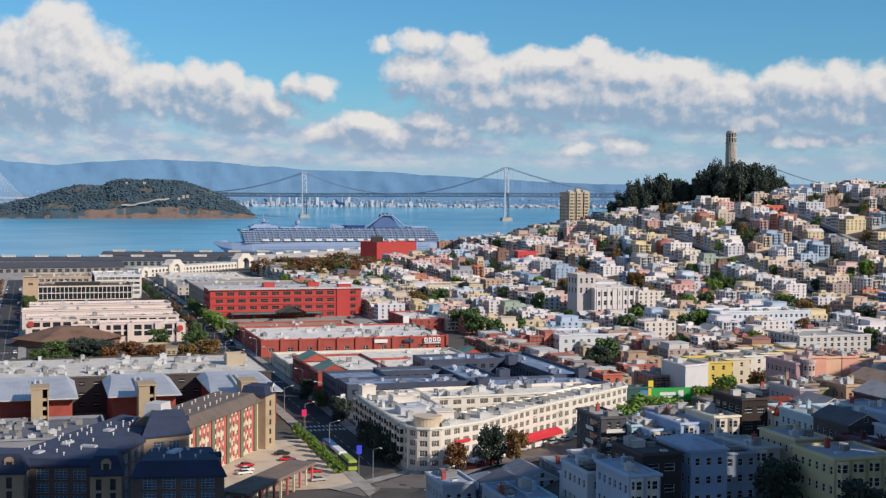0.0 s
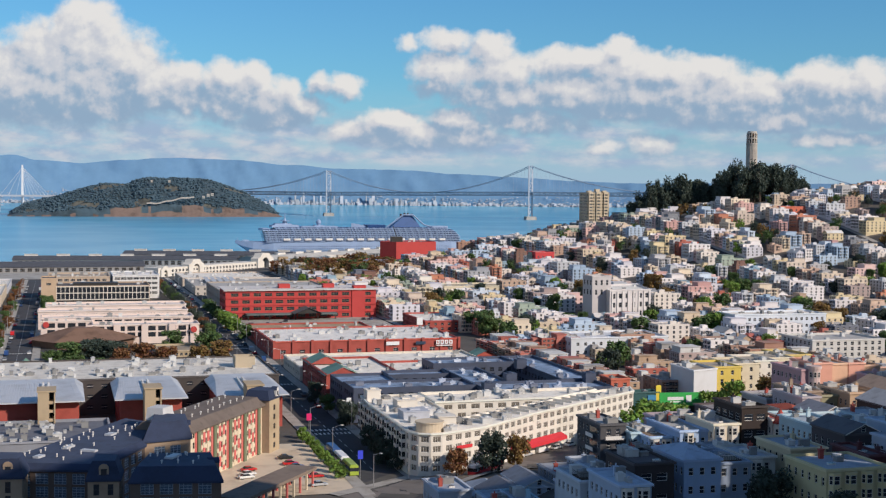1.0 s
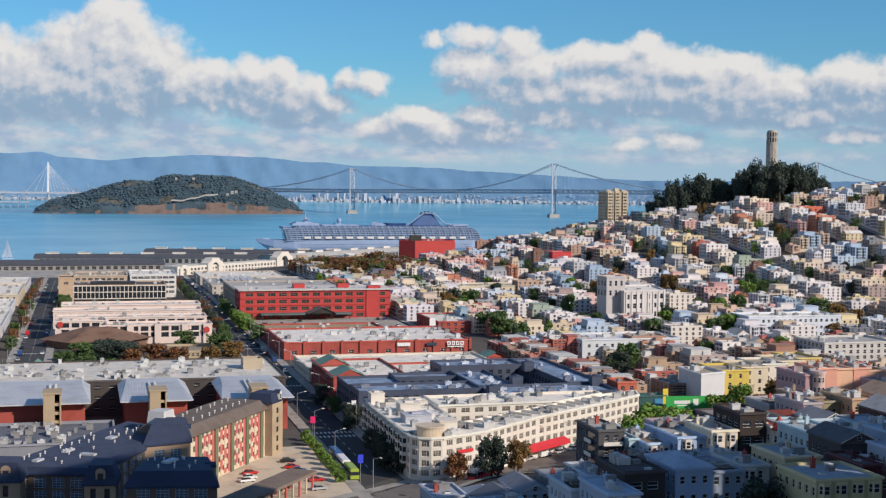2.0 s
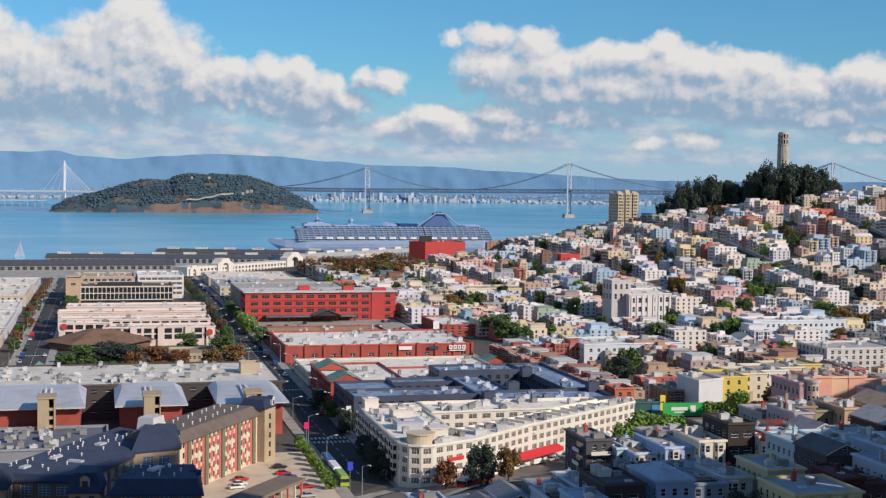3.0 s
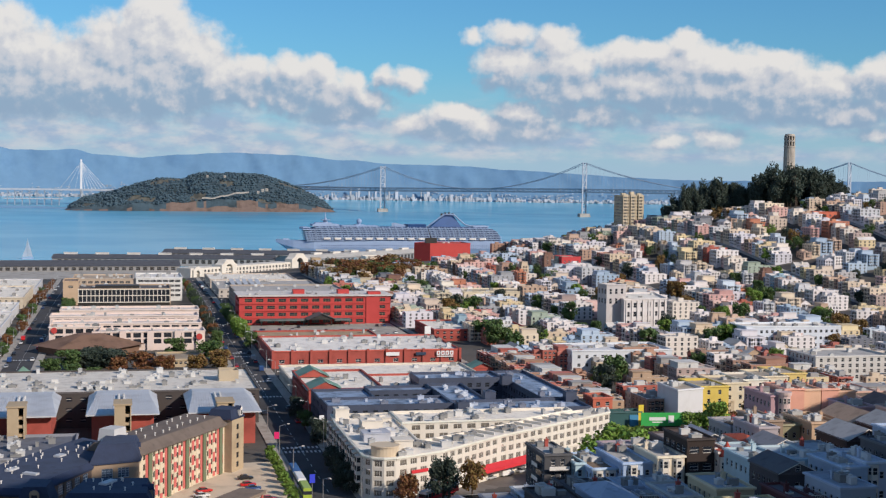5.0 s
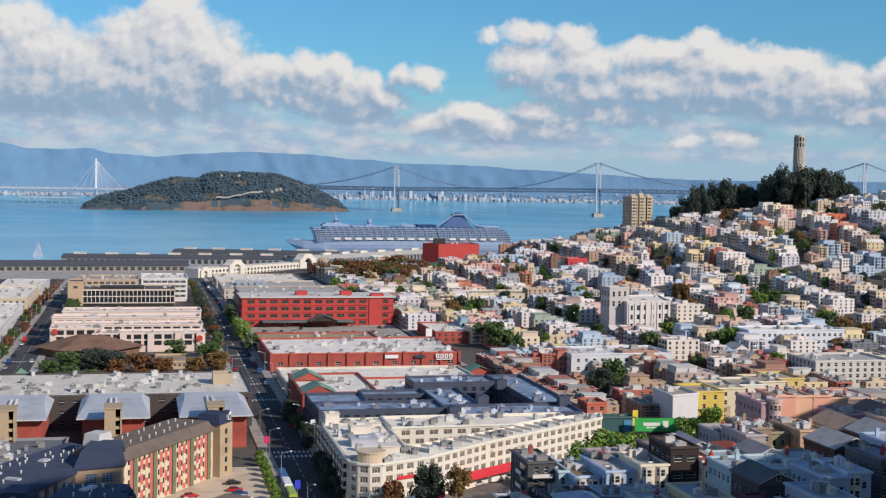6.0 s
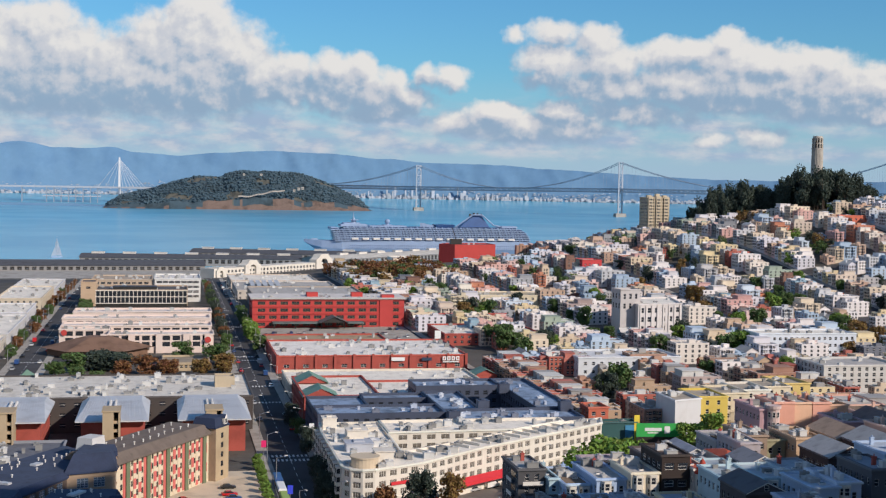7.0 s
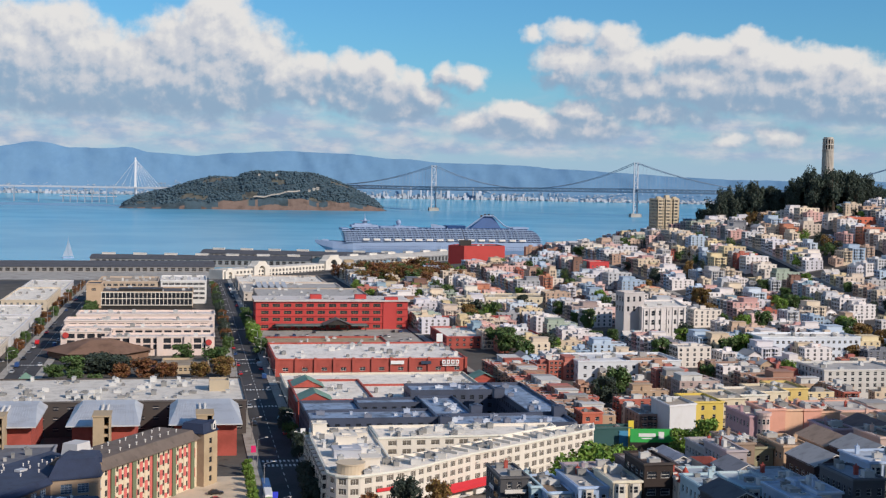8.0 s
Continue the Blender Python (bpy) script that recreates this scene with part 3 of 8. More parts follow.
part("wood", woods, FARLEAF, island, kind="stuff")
road = Mesh()
last = None
for i in range(19):  # the road climbs the southern face
    x = 262 + 140 * i / 18
    z = 37 + 19 * smooth(0.1, 0.95, i / 18) + 1.2 * math.sin(i * 1.1)
    y = 4150 - 6
    if last:
        road.face((last[0], y - 4, last[1]), (x, y - 4, z), (x, y, z + 4.2), (last[0], y, last[1] + 4.2))
    last = (x, z)
part("road_cut", road, PAVING, island, "pale road cut on the slope")
for x, z, w, h in ((430, 57, 7, 3), (444, 62, 8, 4), (456, 64, 8, 4), (285, 104, 6, 2), (338, 104, 7, 2)):
    m2 = Mesh()
    y = 4146 if x > 400 else 4262
    m2.box(x - w / 2, x + w / 2, y - 4, y + 4, z - 2, z + h)
    m2.face((x - w / 2 - 1, y - 5, z + h), (x + w / 2 + 1, y - 5, z + h), (x + w / 2, y, z + h + 3), (x - w / 2, y, z + h + 3))
    part("island_house", m2, PAVING, island, "pale house among the trees")
m = Mesh()
m.box(-900, -60, 4330, 4420, -1, 3.0)
m.box(-900, -160, 4350, 4400, 3.0, 7.0, taper=0.2)
# the spit takes the haze-blue colour of the far hills
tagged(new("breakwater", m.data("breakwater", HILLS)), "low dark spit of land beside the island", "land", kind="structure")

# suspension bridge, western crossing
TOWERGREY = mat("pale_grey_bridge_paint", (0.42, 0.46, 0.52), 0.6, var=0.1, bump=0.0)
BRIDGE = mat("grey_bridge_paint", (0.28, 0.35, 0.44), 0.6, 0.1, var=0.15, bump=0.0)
WHITEST = mat("white_bridge_paint", (0.75, 0.76, 0.78), 0.6, var=0.1, bump=0.0)
A, B, C = Vector((845, 4315, 0)), Vector((1361, 3833, 0)), Vector((1950, 3350, 0))
along = (B - A).normalized()
side = Vector((-along.y, along.x, 0))
bridge = thing("suspension_bridge", A.x, A.y, 0, 0, "long grey steel suspension bridge over the bay", "bridge")


def tower(at, top, name="tower"):
    m = Mesh()
    loc = at - A
    f0, f1 = loc + side * 13, loc - side * 13
    for f in (f0, f1):
        m.box(f.x - 1.9, f.x + 1.9, f.y - 1.9, f.y + 1.9, 10, top, taper=0.2)
    levels = [12, 34, 56, 68, 90, 112, 134, top - 2]
    for a, b in zip(levels, levels[1:]):
        if 50 < a < 66:
            continue
        m.tube((f0.x, f0.y, a), (f1.x, f1.y, b), 0.9, sides=4)
        m.tube((f1.x, f1.y, a), (f0.x, f0.y, b), 0.9, sides=4)
    for z in levels[1:]:
        m.tube((f0.x, f0.y, z), (f1.x, f1.y, z), 1.0, sides=4)
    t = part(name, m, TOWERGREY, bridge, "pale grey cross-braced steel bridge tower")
    pier = Mesh()
    pier.box(loc.x - 17, loc.x + 17, loc.y - 13, loc.y + 13, -3, 10, taper=0.12)
    part("pier", pier, CONCRETE, t)


tower(A, 146)
tower(B, 161)
tower(C, 166)
deck = Mesh()
start, finish = A - along * 330, C + along * 700
for zc, hh in ((66, 3.0), (75, 3.0)):
    for a, b in ((start, A), (A, B), (B, C), (C, finish)):
        za = zc if a is start else zc + (6 if a in (B, C) else 0)
        zb = zc + (6 if b in (B, C) else 0) if b is not finish else zc
        p0, p1 = a - A, b - A
        o = side * 10
        v = [(p0 + o, za), (p0 - o, za), (p1 - o, zb), (p1 + o, zb)]
        top = [(q.x, q.y, z + hh) for q, z in v]
        bot = [(q.x, q.y, z - hh * 0.4) for q, z in v]
        deck.face(*top)
        deck.face(*bot)
        for i in range(4):
            j = (i + 1) % 4
            deck.face(bot[i], bot[j], top[j], top[i])
count = 260
for i in range(count):
    p0 = start + (finish - start) * (i / count) - A
    p1 = start + (finish - start) * ((i + 1) / count) - A
    dz = 6 * smooth(250, 900, (p0 + A - start).length)
    for s in (1, -1):
        q0, q1 = p0 + side * 10 * s, p1 + side * 10 * s
        za, zb = (66, 75) if i % 2 else (75, 66)
        deck.tube((q0.x, q0.y, za + dz), (q1.x, q1.y, zb + dz), 1.1, sides=3, cap=False)
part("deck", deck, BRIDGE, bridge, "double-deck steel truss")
cable = Mesh()


def hang(a, za, b, zb, sag, hangers=True):
    steps = 28
    for s in (1, -1):
        last = None
        for i in range(steps + 1):
            t = i / steps
            q = a.lerp(b, t) - A + side * 11 * s
            z = za + (zb - za) * t - 4 * sag * t * (1 - t)
            if last:
                cable.tube(last, (q.x, q.y, z), 0.9, sides=4, cap=False)
            last = (q.x, q.y, z)
            if hangers and 0 < i < steps:
                cable.tube((q.x, q.y, 74), (q.x, q.y, z), 0.22, sides=3, cap=False)


hang(A - along * 354, 80, A, 145, 12)
hang(A, 145, B, 160, 74)
mid = (B + C) / 2
hang(B, 160, mid, 82, 14)
hang(mid, 82, C, 165, 14)
hang(C, 165, C + along * 704, 162, 74)
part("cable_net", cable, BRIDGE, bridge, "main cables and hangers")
anchor = Mesh()
q = mid - A
anchor.box(q.x - 18, q.x + 18, q.y - 26, q.y + 26, -3, 66, turn=math.atan2(along.y, along.x))
part("anchorage", anchor, CONCRETE, bridge)

# eastern span beyond the island: one white mast and a viaduct
east = thing("cable_stayed_bridge", -100.4, 4560, 4.4, 0, "white single-mast bridge beyond the island", "bridge")
east.scale = (0.952, 0.952, 0.952)
m = Mesh()
m.box(-4.5, 4.5, -4.5, 4.5, 8, 158, taper=0.45)
part("mast", m, WHITEST, east)
for x in (12, 24, 36, 48, 60, 72, 84, -20, -45, -70):
    m = Mesh()
    m.tube((0, 0, 152 - (84 - x) * 0.25 if x > 0 else 150), (x, 0, 58), 0.6 if x > 0 else 0.4, sides=4, cap=False)
    part("stay", m, WHITEST, east)
m = Mesh()
m.box(-700, 190, -9, 9, 52, 58)
m.box(-250, -62, -10, 10, 22, 25)
part("deck", m, TOWERGREY, east, "long pale viaduct deck")
for x in (-640, -560, -480, -400, -320, -240, -216, -192, -168, -144, -120, -96, -72, 0, 90):
    m = Mesh()
    m.box(x - 1.6, x + 1.6, -7, 7, -4, 52)
    part("pier", m, BRIDGE, east)

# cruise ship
# white paint darkened to blue-grey, as if under cloud shade
SHIPDIMWHITE = mat("ship_white", (0.27, 0.36, 0.53), 0.5, var=0.08, bump=0.0)
SHIPBLUE = mat("ship_blue", (0.05, 0.11, 0.28), 0.4, var=0.1, bump=0.0)
# dark blue for balcony glass and for the shade between decks
SHIPSHADE = mat("balcony_glass", (0.03, 0.07, 0.18), 0.3, var=0.2, big=0.3, bump=0.0)
ship = thing("cruise_ship", 229, 1778, 0, 0, "large white cruise ship with blue funnel moored at a pier", "ship")
hull = Mesh()
secs = []
for x, half, keel, top in ((0, 0.3, 13, 19.6), (8, 4, 6, 19), (22, 10, 0, 18.2), (48, 16, -2, 17.4), (150, 18, -2, 17.4), (288, 18, -2, 17.4), (303, 15, 2, 17.4)):
    secs.append([(x + (7 if i in (0, 5) and x < 10 else 0), y, z) for i, (y, z) in enumerate(((-half * 0.7, keel), (-half, (keel + top) / 2), (-half, top), (half, top), (half, (keel + top) / 2), (half * 0.7, keel)))])
for a, b in zip(secs, secs[1:]):
    for i in range(5):
        hull.face(a[i], b[i], b[i + 1], a[i + 1])
hull.face(*secs[0])
hull.face(*secs[-1][::-1])
hull = part("hull", hull, SHIPDIMWHITE, ship)
m = Mesh()
for x in range(58, 286, 3):
    for z in (8.5, 11.5):
        m.box(x, x + 1.0, -18.12, -18.0, z, z + 0.9)
part("porthole_row", m, SHIPSHADE, hull, kind="stuff")
m = Mesh()
m.tube((3, 0, 19), (3, 0, 23), 0.25, 0.15)
part("jackstaff", m, SHIPDIMWHITE, ship)
m = Mesh()
m.box(9, 18, -2.5, 2.5, 18.2, 20.2, taper=0.2)
part("anchor_winch", m, SHIPDIMWHITE, ship)
for i in range(8):
    z = 17.4 + i * 2.42
    x0, x1 = 38 - 0.6 * min(i, 5) + max(0, i - 5) * 7, (302, 302, 301, 300, 298, 296, 292, 284)[i]
    m = Mesh()
    m.box(x0, x1, -17.6, 17.6, z, z + 0.62, bottom=True)
    m.box(x0 + 2.4, x1 - 2.0, -15.4, 15.4, z + 0.62, z + 2.42, slot=1)
    m.box(x0 + 0.4, x1 - 0.4, -17.55, -17.45, z + 0.62, z + 1.15)
    for k in range(int((x1 - x0 - 8) / 4.2)):
        m.box(x0 + 5 + 4.2 * k, x0 + 5.35 + 4.2 * k, -17.4, -15.3, z + 0.62, z + 2.42)
    for y in (-15.45,):
        for k in range(int((x1 - x0 - 12) / 8.4)):
            m.box(x0 + 6 + 8.4 * k, x0 + 7.6 + 8.4 * k, y - 0.05, y, z + 0.7, z + 2.3)
    part("deck", m, [SHIPDIMWHITE, SHIPSHADE], ship)
m = Mesh()
m.box(33, 43, -20, 20, 32.2, 35.4, taper=0.06)
m.box(33.4, 42, -19.6, 19.6, 33.3, 34.5, slot=1)
part("bridge_wing", m, [SHIPDIMWHITE, SHIPSHADE], ship)
m = Mesh()
m.box(46, 82, -13, 13, 36.6, 39.6, taper=0.04)
m.box(50, 74, -10, 10, 39.6, 41.4, taper=0.1)
part("bridge_house", m, SHIPDIMWHITE, ship)
for x0, x1, y, z in ((84, 134, 15, 38.0), (262, 284, 14, 38.6)):
    m = Mesh()
    m.box(x0, x1, -y, y, 36.6, z, taper=0.03)
    part("sun_deck", m, SHIPDIMWHITE, ship)
m = Mesh()
m.tube((65, 0, 41), (65, 0, 48), 4.0, 1.3, 8)
m.tube((65, 0, 48), (65, 0, 55), 0.8, 0.3, 6)
m.box(60, 71, -6, 6, 44.5, 45.3)
part("radar_mast", m, SHIPDIMWHITE, ship)
m = Mesh()
m.tube((110, 0, 37), (110, 0, 41), 2.2, 2.2, 10)
for z0, z1, r0, r1 in ((40.6, 42.2, 2.4, 3.5), (42.2, 44.4, 3.5, 3.5), (44.4, 46.2, 3.5, 2.2), (46.2, 46.9, 2.2, 0.4)):
    m.tube((110, 0, z0), (110, 0, z1), r0, r1, 12)
m.box(104, 116, -8, 8, 38, 39.2)
part("radar_dome", m, SHIPDIMWHITE, ship)
m = Mesh()
foot, head, base, crown = (206, 247), (225, 236), 37, 52.5
for y0, y1, flip in ((-9, -7, 1), (9, 7, -1)):
    m.face(*[(foot[0], y0, base), (foot[1], y0, base), (head[1], y1, crown), (head[0], y1, crown)][::flip])
m.face((foot[0], -9, base), (head[0], -7, crown), (head[0], 7, crown), (foot[0], 9, base))
m.face((foot[1], -9, base), (foot[1], 9, base), (head[1], 7, crown), (head[1], -7, crown))
m.face((head[0], -7, crown), (head[1], -7, crown), (head[1], 7, crown), (head[0], 7, crown))
funnel = part("funnel", m, SHIPBLUE, ship, "dark blue tapered funnel")
m = Mesh()
for a, b in (((200, -9.8, 37), (223, -9.8, 53.5)), ((223, -9.8, 53.5), (236, -9.8, 53.5)), ((236, -9.8, 53.5), (252, -9.8, 40)), ((252, -9.8, 40), (262, -9.8, 37.5))):
    m.tube(a, b, 1.0, sides=5)
part("funnel_frame", m, SHIPDIMWHITE, funnel, "white frame round the funnel")
for x, h in ((222, 54.6), (227, 56), (232, 56), (237, 55)):
    m = Mesh()
    m.tube((x, 0, 51), (x, 0, h), 1.7, 1.4, 8)
    part("exhaust_pipe", m, BRONZE, funnel)
m = Mesh()
m.box(174, 197, -13, 13, 36.6, 40.0, taper=-0.12)
part("pool_screen", m, SHIPBLUE, ship)
m = Mesh()
m.face((152, -10, 36.6), (172, -10, 36.6), (172, -10, 38.6), (156, -10, 42), (152, -10, 42))
m.box(156, 172, -11, 11, 36.6, 38.4)
part("sports_screen", m, SHIPDIMWHITE, ship)
for x in range(60, 280, 14):
    m = Mesh()
    m.prism([(x, -17.9), (x + 1.2, -19.2), (x + 8.2, -19.2), (x + 9.4, -17.9)], 19.8, 22.3)
    m.box(x + 0.6, x + 8.8, -19.0, -17.9, 19.0, 19.8, slot=1)
    part("lifeboat", m, [TRIM, SHIPSHADE], ship, "white covered lifeboat")

# sailing boat
boat = thing("sailing_boat", -75, 1665, 0, 25, "small sailing boat with a grey-white sail", "boat")
m = Mesh()
m.prism([(-6, -1.2), (4, -1.4), (8, 0), (4, 1.4), (-6, 1.2)], -0.3, 1.2)
part("hull", m, SHIPDIMWHITE, boat)
m = Mesh()
m.tube((1, 0, 1), (1, 0, 25), 0.15, 0.08)
part("mast", m, STEEL, boat)
m = Mesh()
m.face((0.8, 0, 2), (0.8, 0, 24), (-1.5, 0.8, 12), (-6, 0.6, 2))
m.face((1.2, 0, 22), (1.2, 0, 2.5), (7.5, 0.4, 1.6))
part("sail", m, BRIDGE, boat)

# ---- streets ----


def strip(name, x0, x1, y0, y1, lift, material, label, category, kind="structure", step=12.0):
    m = Mesh()
    nx, ny = max(1, int((x1 - x0) / step)), max(1, int((y1 - y0) / step))
    for j in range(ny + 1):
        for i in range(nx + 1):
            x, y = x0 + (x1 - x0) * i / nx, y0 + (y1 - y0) * j / ny
            m.verts.append((x, y, ground(x, y) + lift))
    for j in range(ny):
        for i in range(nx):
            q = j * (nx + 1) + i
            m.faces.append((q, q + 1, q + nx + 2, q + nx + 1))
            m.slots.append(0)
    return tagged(new(name, m.data(name, material)), label, category, kind=kind)


ROADS_X = [-12, 94, 193, 300, 405, 510, 615, 720, 825]
ROADS_Y = [462, 645, 795, 940, 1085, 1230]
for x in ROADS_X:
    y0, y1 = (300 if x < 100 else 462), min(shore(x) - 14, 1280 if x < 250 else 1260)
    strip("road", x - 6.5, x + 6.5, y0, y1, 0.12, ASPHALT, "dark asphalt street with parked cars", "road")
    for s in (-1, 1):
        a, b = sorted((x + s * 6.5, x + s * 10.3))
        strip("pavement", a, b, y0, y1, 0.27, PAVING, "pale concrete pavement with a kerb", "pavement")
for y in ROADS_Y:
    strip("road", 203.4 if y < 700 else 203.4, 900, y - 6, y + 6, 0.10, ASPHALT, "dark asphalt cross street", "road")
strip("road", -2, 84, 684, 698, 0.10, ASPHALT, "dark asphalt cross street", "road")
strip("road", -120, 84, 1225, 1262, 0.10, ASPHALT, "wide waterfront road", "road")
# the avenue that crosses the grid at an angle
AVE = Vector((0.84, 0.54, 0)).normalized()
AVN = Vector((-AVE.y, AVE.x, 0))
m = Mesh()
o = Vector((98, 350, 0))
for name, a0, a1, lift, material, label in (("road", -9.5, 9.5, 0.16, AVENUE, "wide worn asphalt avenue"), ("pavement", 9.5, 13.6, 0.3, PAVING, "pale avenue pavement"), ("pavement", -13.5, -9.5, 0.3, PAVING, "pale avenue pavement")):
    m = Mesh()
    for i in range(-3, 24):
        ring = []
        for s in (i, i + 1):
            for a in (a0, a1):
                q = o + AVE * (s * 6) + AVN * a
                ring.append((q.x, q.y, ground(q.x, q.y) + lift))
        m.face(ring[0], ring[2], ring[3], ring[1])
    tagged(new(name, m.data(name, material)), label, name, kind="structure")
lot = strip("car_park", 44, 84, 352, 425, 0.2, YARD, "pale concrete hotel car park", "car park", step=8)
m = Mesh()
for y in (440, 447, 556, 600, 686, 700, 838, 940):
    for i in range(9):
        m.box(88.2 + i * 1.4, 88.9 + i * 1.4, y - 1.6, y + 1.6, ground(94, y) + 0.10, ground(94, y) + 0.14)
for i in range(9):
    m.box(-17.5 + i * 1.4, -16.8 + i * 1.4, 684, 687, ground(-12, 686) + 0.10, ground(-12, 686) + 0.14)
for y in range(380, 1240, 9):
    m.box(93.9, 94.1, y, y + 4, ground(94, y) + 0.10, ground(94, y) + 0.14)
    m.box(-12.1, -11.9, y, y + 4, ground(-12, y) + 0.10, ground(-12, y) + 0.14)
tagged(new("road_marking", m.data("road_marking", ROADPAINT)), "white painted crossings and lane lines", "road marking", kind="structure")

# ---- trees and cars ----
TREES, DENSE = {}, {}


def tree_proto(kind, height, width, seed, trunk=0.3, full=1.0):
    rnd = random.Random(seed)
    ob = thing("tree", 0, 0, -500, 0, "", "tree")
    m = Mesh()
    m.tube((0, 0, -1.5), (0.1, 0, height * 0.45), 0.035 * height, 0.02 * height, 7)
    tips = []
    for i in range(7):
        t, z = rnd.uniform(0, 6.28), height * rnd.uniform(0.28, 0.45)
        tip = (math.cos(t) * width * rnd.uniform(0.2, 0.36), math.sin(t) * width * rnd.uniform(0.2, 0.36), height * rnd.uniform(0.55, 0.85))
        m.tube((0.05, 0, z), tip, 0.014 * height, 0.005 * height, 5)
        tips.append(tip)
    part("trunk", m, BARK, ob)
    m = Mesh()
    lumps = []
    for i in range(int(16 * full)):
        t, r = rnd.uniform(0, 6.28), math.sqrt(rnd.random()) * width * 0.42
        h = height * (trunk + (1 - trunk) * rnd.uniform(0.15, 0.92))
        lumps.append((math.cos(t) * r, math.sin(t) * r, h, width * rnd.uniform(0.13, 0.24)))
    for cx, cy, cz, rr in lumps:
        for _ in range(int((60 if kind != "dark" else 100) * full)):
            d = Vector((rnd.gauss(0, 1), rnd.gauss(0, 1), rnd.gauss(0, 0.85))).normalized() * rr * rnd.uniform(0.55, 1.08)
            c = Vector((cx, cy, cz)) + d
            s = width * (rnd.uniform(0.032, 0.07) if kind != "dark" else rnd.uniform(0.022, 0.052))
            u = Vector((rnd.gauss(0, 1), rnd.gauss(0, 1), rnd.gauss(0, 1))).normalized()
            v = (d.normalized() + Vector((rnd.gauss(0, 0.6), rnd.gauss(0, 0.6), rnd.gauss(0, 0.6)))).cross(u).normalized()
            m.face(c - u * s, c + v * s * 0.7, c + u * s, c - v * s * 0.7)
    part("crown", m, LEAF[kind], ob)
    return ob


WORDS = dict(green="leafy green tree", bright="bright green leafy tree", dark="dark evergreen tree", rust="rust-brown autumn tree", ochre="ochre autumn tree")
for kind in WORDS:
    DENSE[kind] = [tree_proto(kind, 10, 8.5, 31 + i, 0.14 if kind != "dark" else 0.08, 1.6) for i in range(3)]
    TREES[kind] = [tree_proto(kind, 10, 8.5, 11 + i, trunk=0.14 if kind != "dark" else 0.08) for i in range(3)]


PLANTED = []


def plant(kind, x, y, height, wide=1.0, where="among the houses"):
    PLANTED.append((kind, x, y, height, wide, where))


def joined(name, placed, label, category):
    """One mesh of many far repeats: (prototype, pose, {part name: material})."""
    verts, faces, slots, mats = [], [], [], []
    count = 0
    for proto, where, swap in placed:
        for o in proto.children:
            me = o.data
            co = np.empty(len(me.vertices) * 3)
            me.vertices.foreach_get("co", co)
            m4 = np.array(where @ o.matrix_basis)
            co = co.reshape(-1, 3) @ m4[:3, :3].T + m4[:3, 3]
            verts.append(co)
            own = []
            for i, material in enumerate(me.materials):
                use = swap.get(o.name.split(".")[0], material) if i == 0 else material
                if use not in mats:
                    mats.append(use)
                own.append(mats.index(use))
            for f in me.polygons:
                faces.append([count + v for v in f.vertices])
                slots.append(own[f.material_index])
            count += len(co)
    me = bpy.data.meshes.new(name)
    me.from_pydata(np.concatenate(verts).tolist(), [], faces)
    for material in mats:
        me.materials.append(material)
    me.polygons.foreach_set("material_index", slots)
    me.update()
    return tagged(new(name, me), label, category, kind="stuff")


def grow():
    """Plants all trees: the nearest as things of their own, the far ones as one wood."""
    rnd = random.Random(77)
    far = []
    for i, (kind, x, y, height, wide, where) in enumerate(sorted(PLANTED, key=lambda p: math.hypot(p[1] - 30, p[2]))):
        s = height / 10
        proto, m = rnd.choice((DENSE if i < 250 else TREES)[kind]), pose(x, y, ground(x, y), 0, 0, rnd.uniform(0, 360))
        if i < 250:
            ob = copy_thing(proto, m)
            ob.scale = (s * wide, s * wide, s)
            tagged(ob, WORDS[kind] + " " + where, "tree", "trees")
        else:
            far.append((proto, m @ Matrix.Diagonal((s * wide, s * wide, s, 1)), {}))
    joined("far_trees", far, "dark green trees between far houses and on the hill", "trees")


CARS = {}


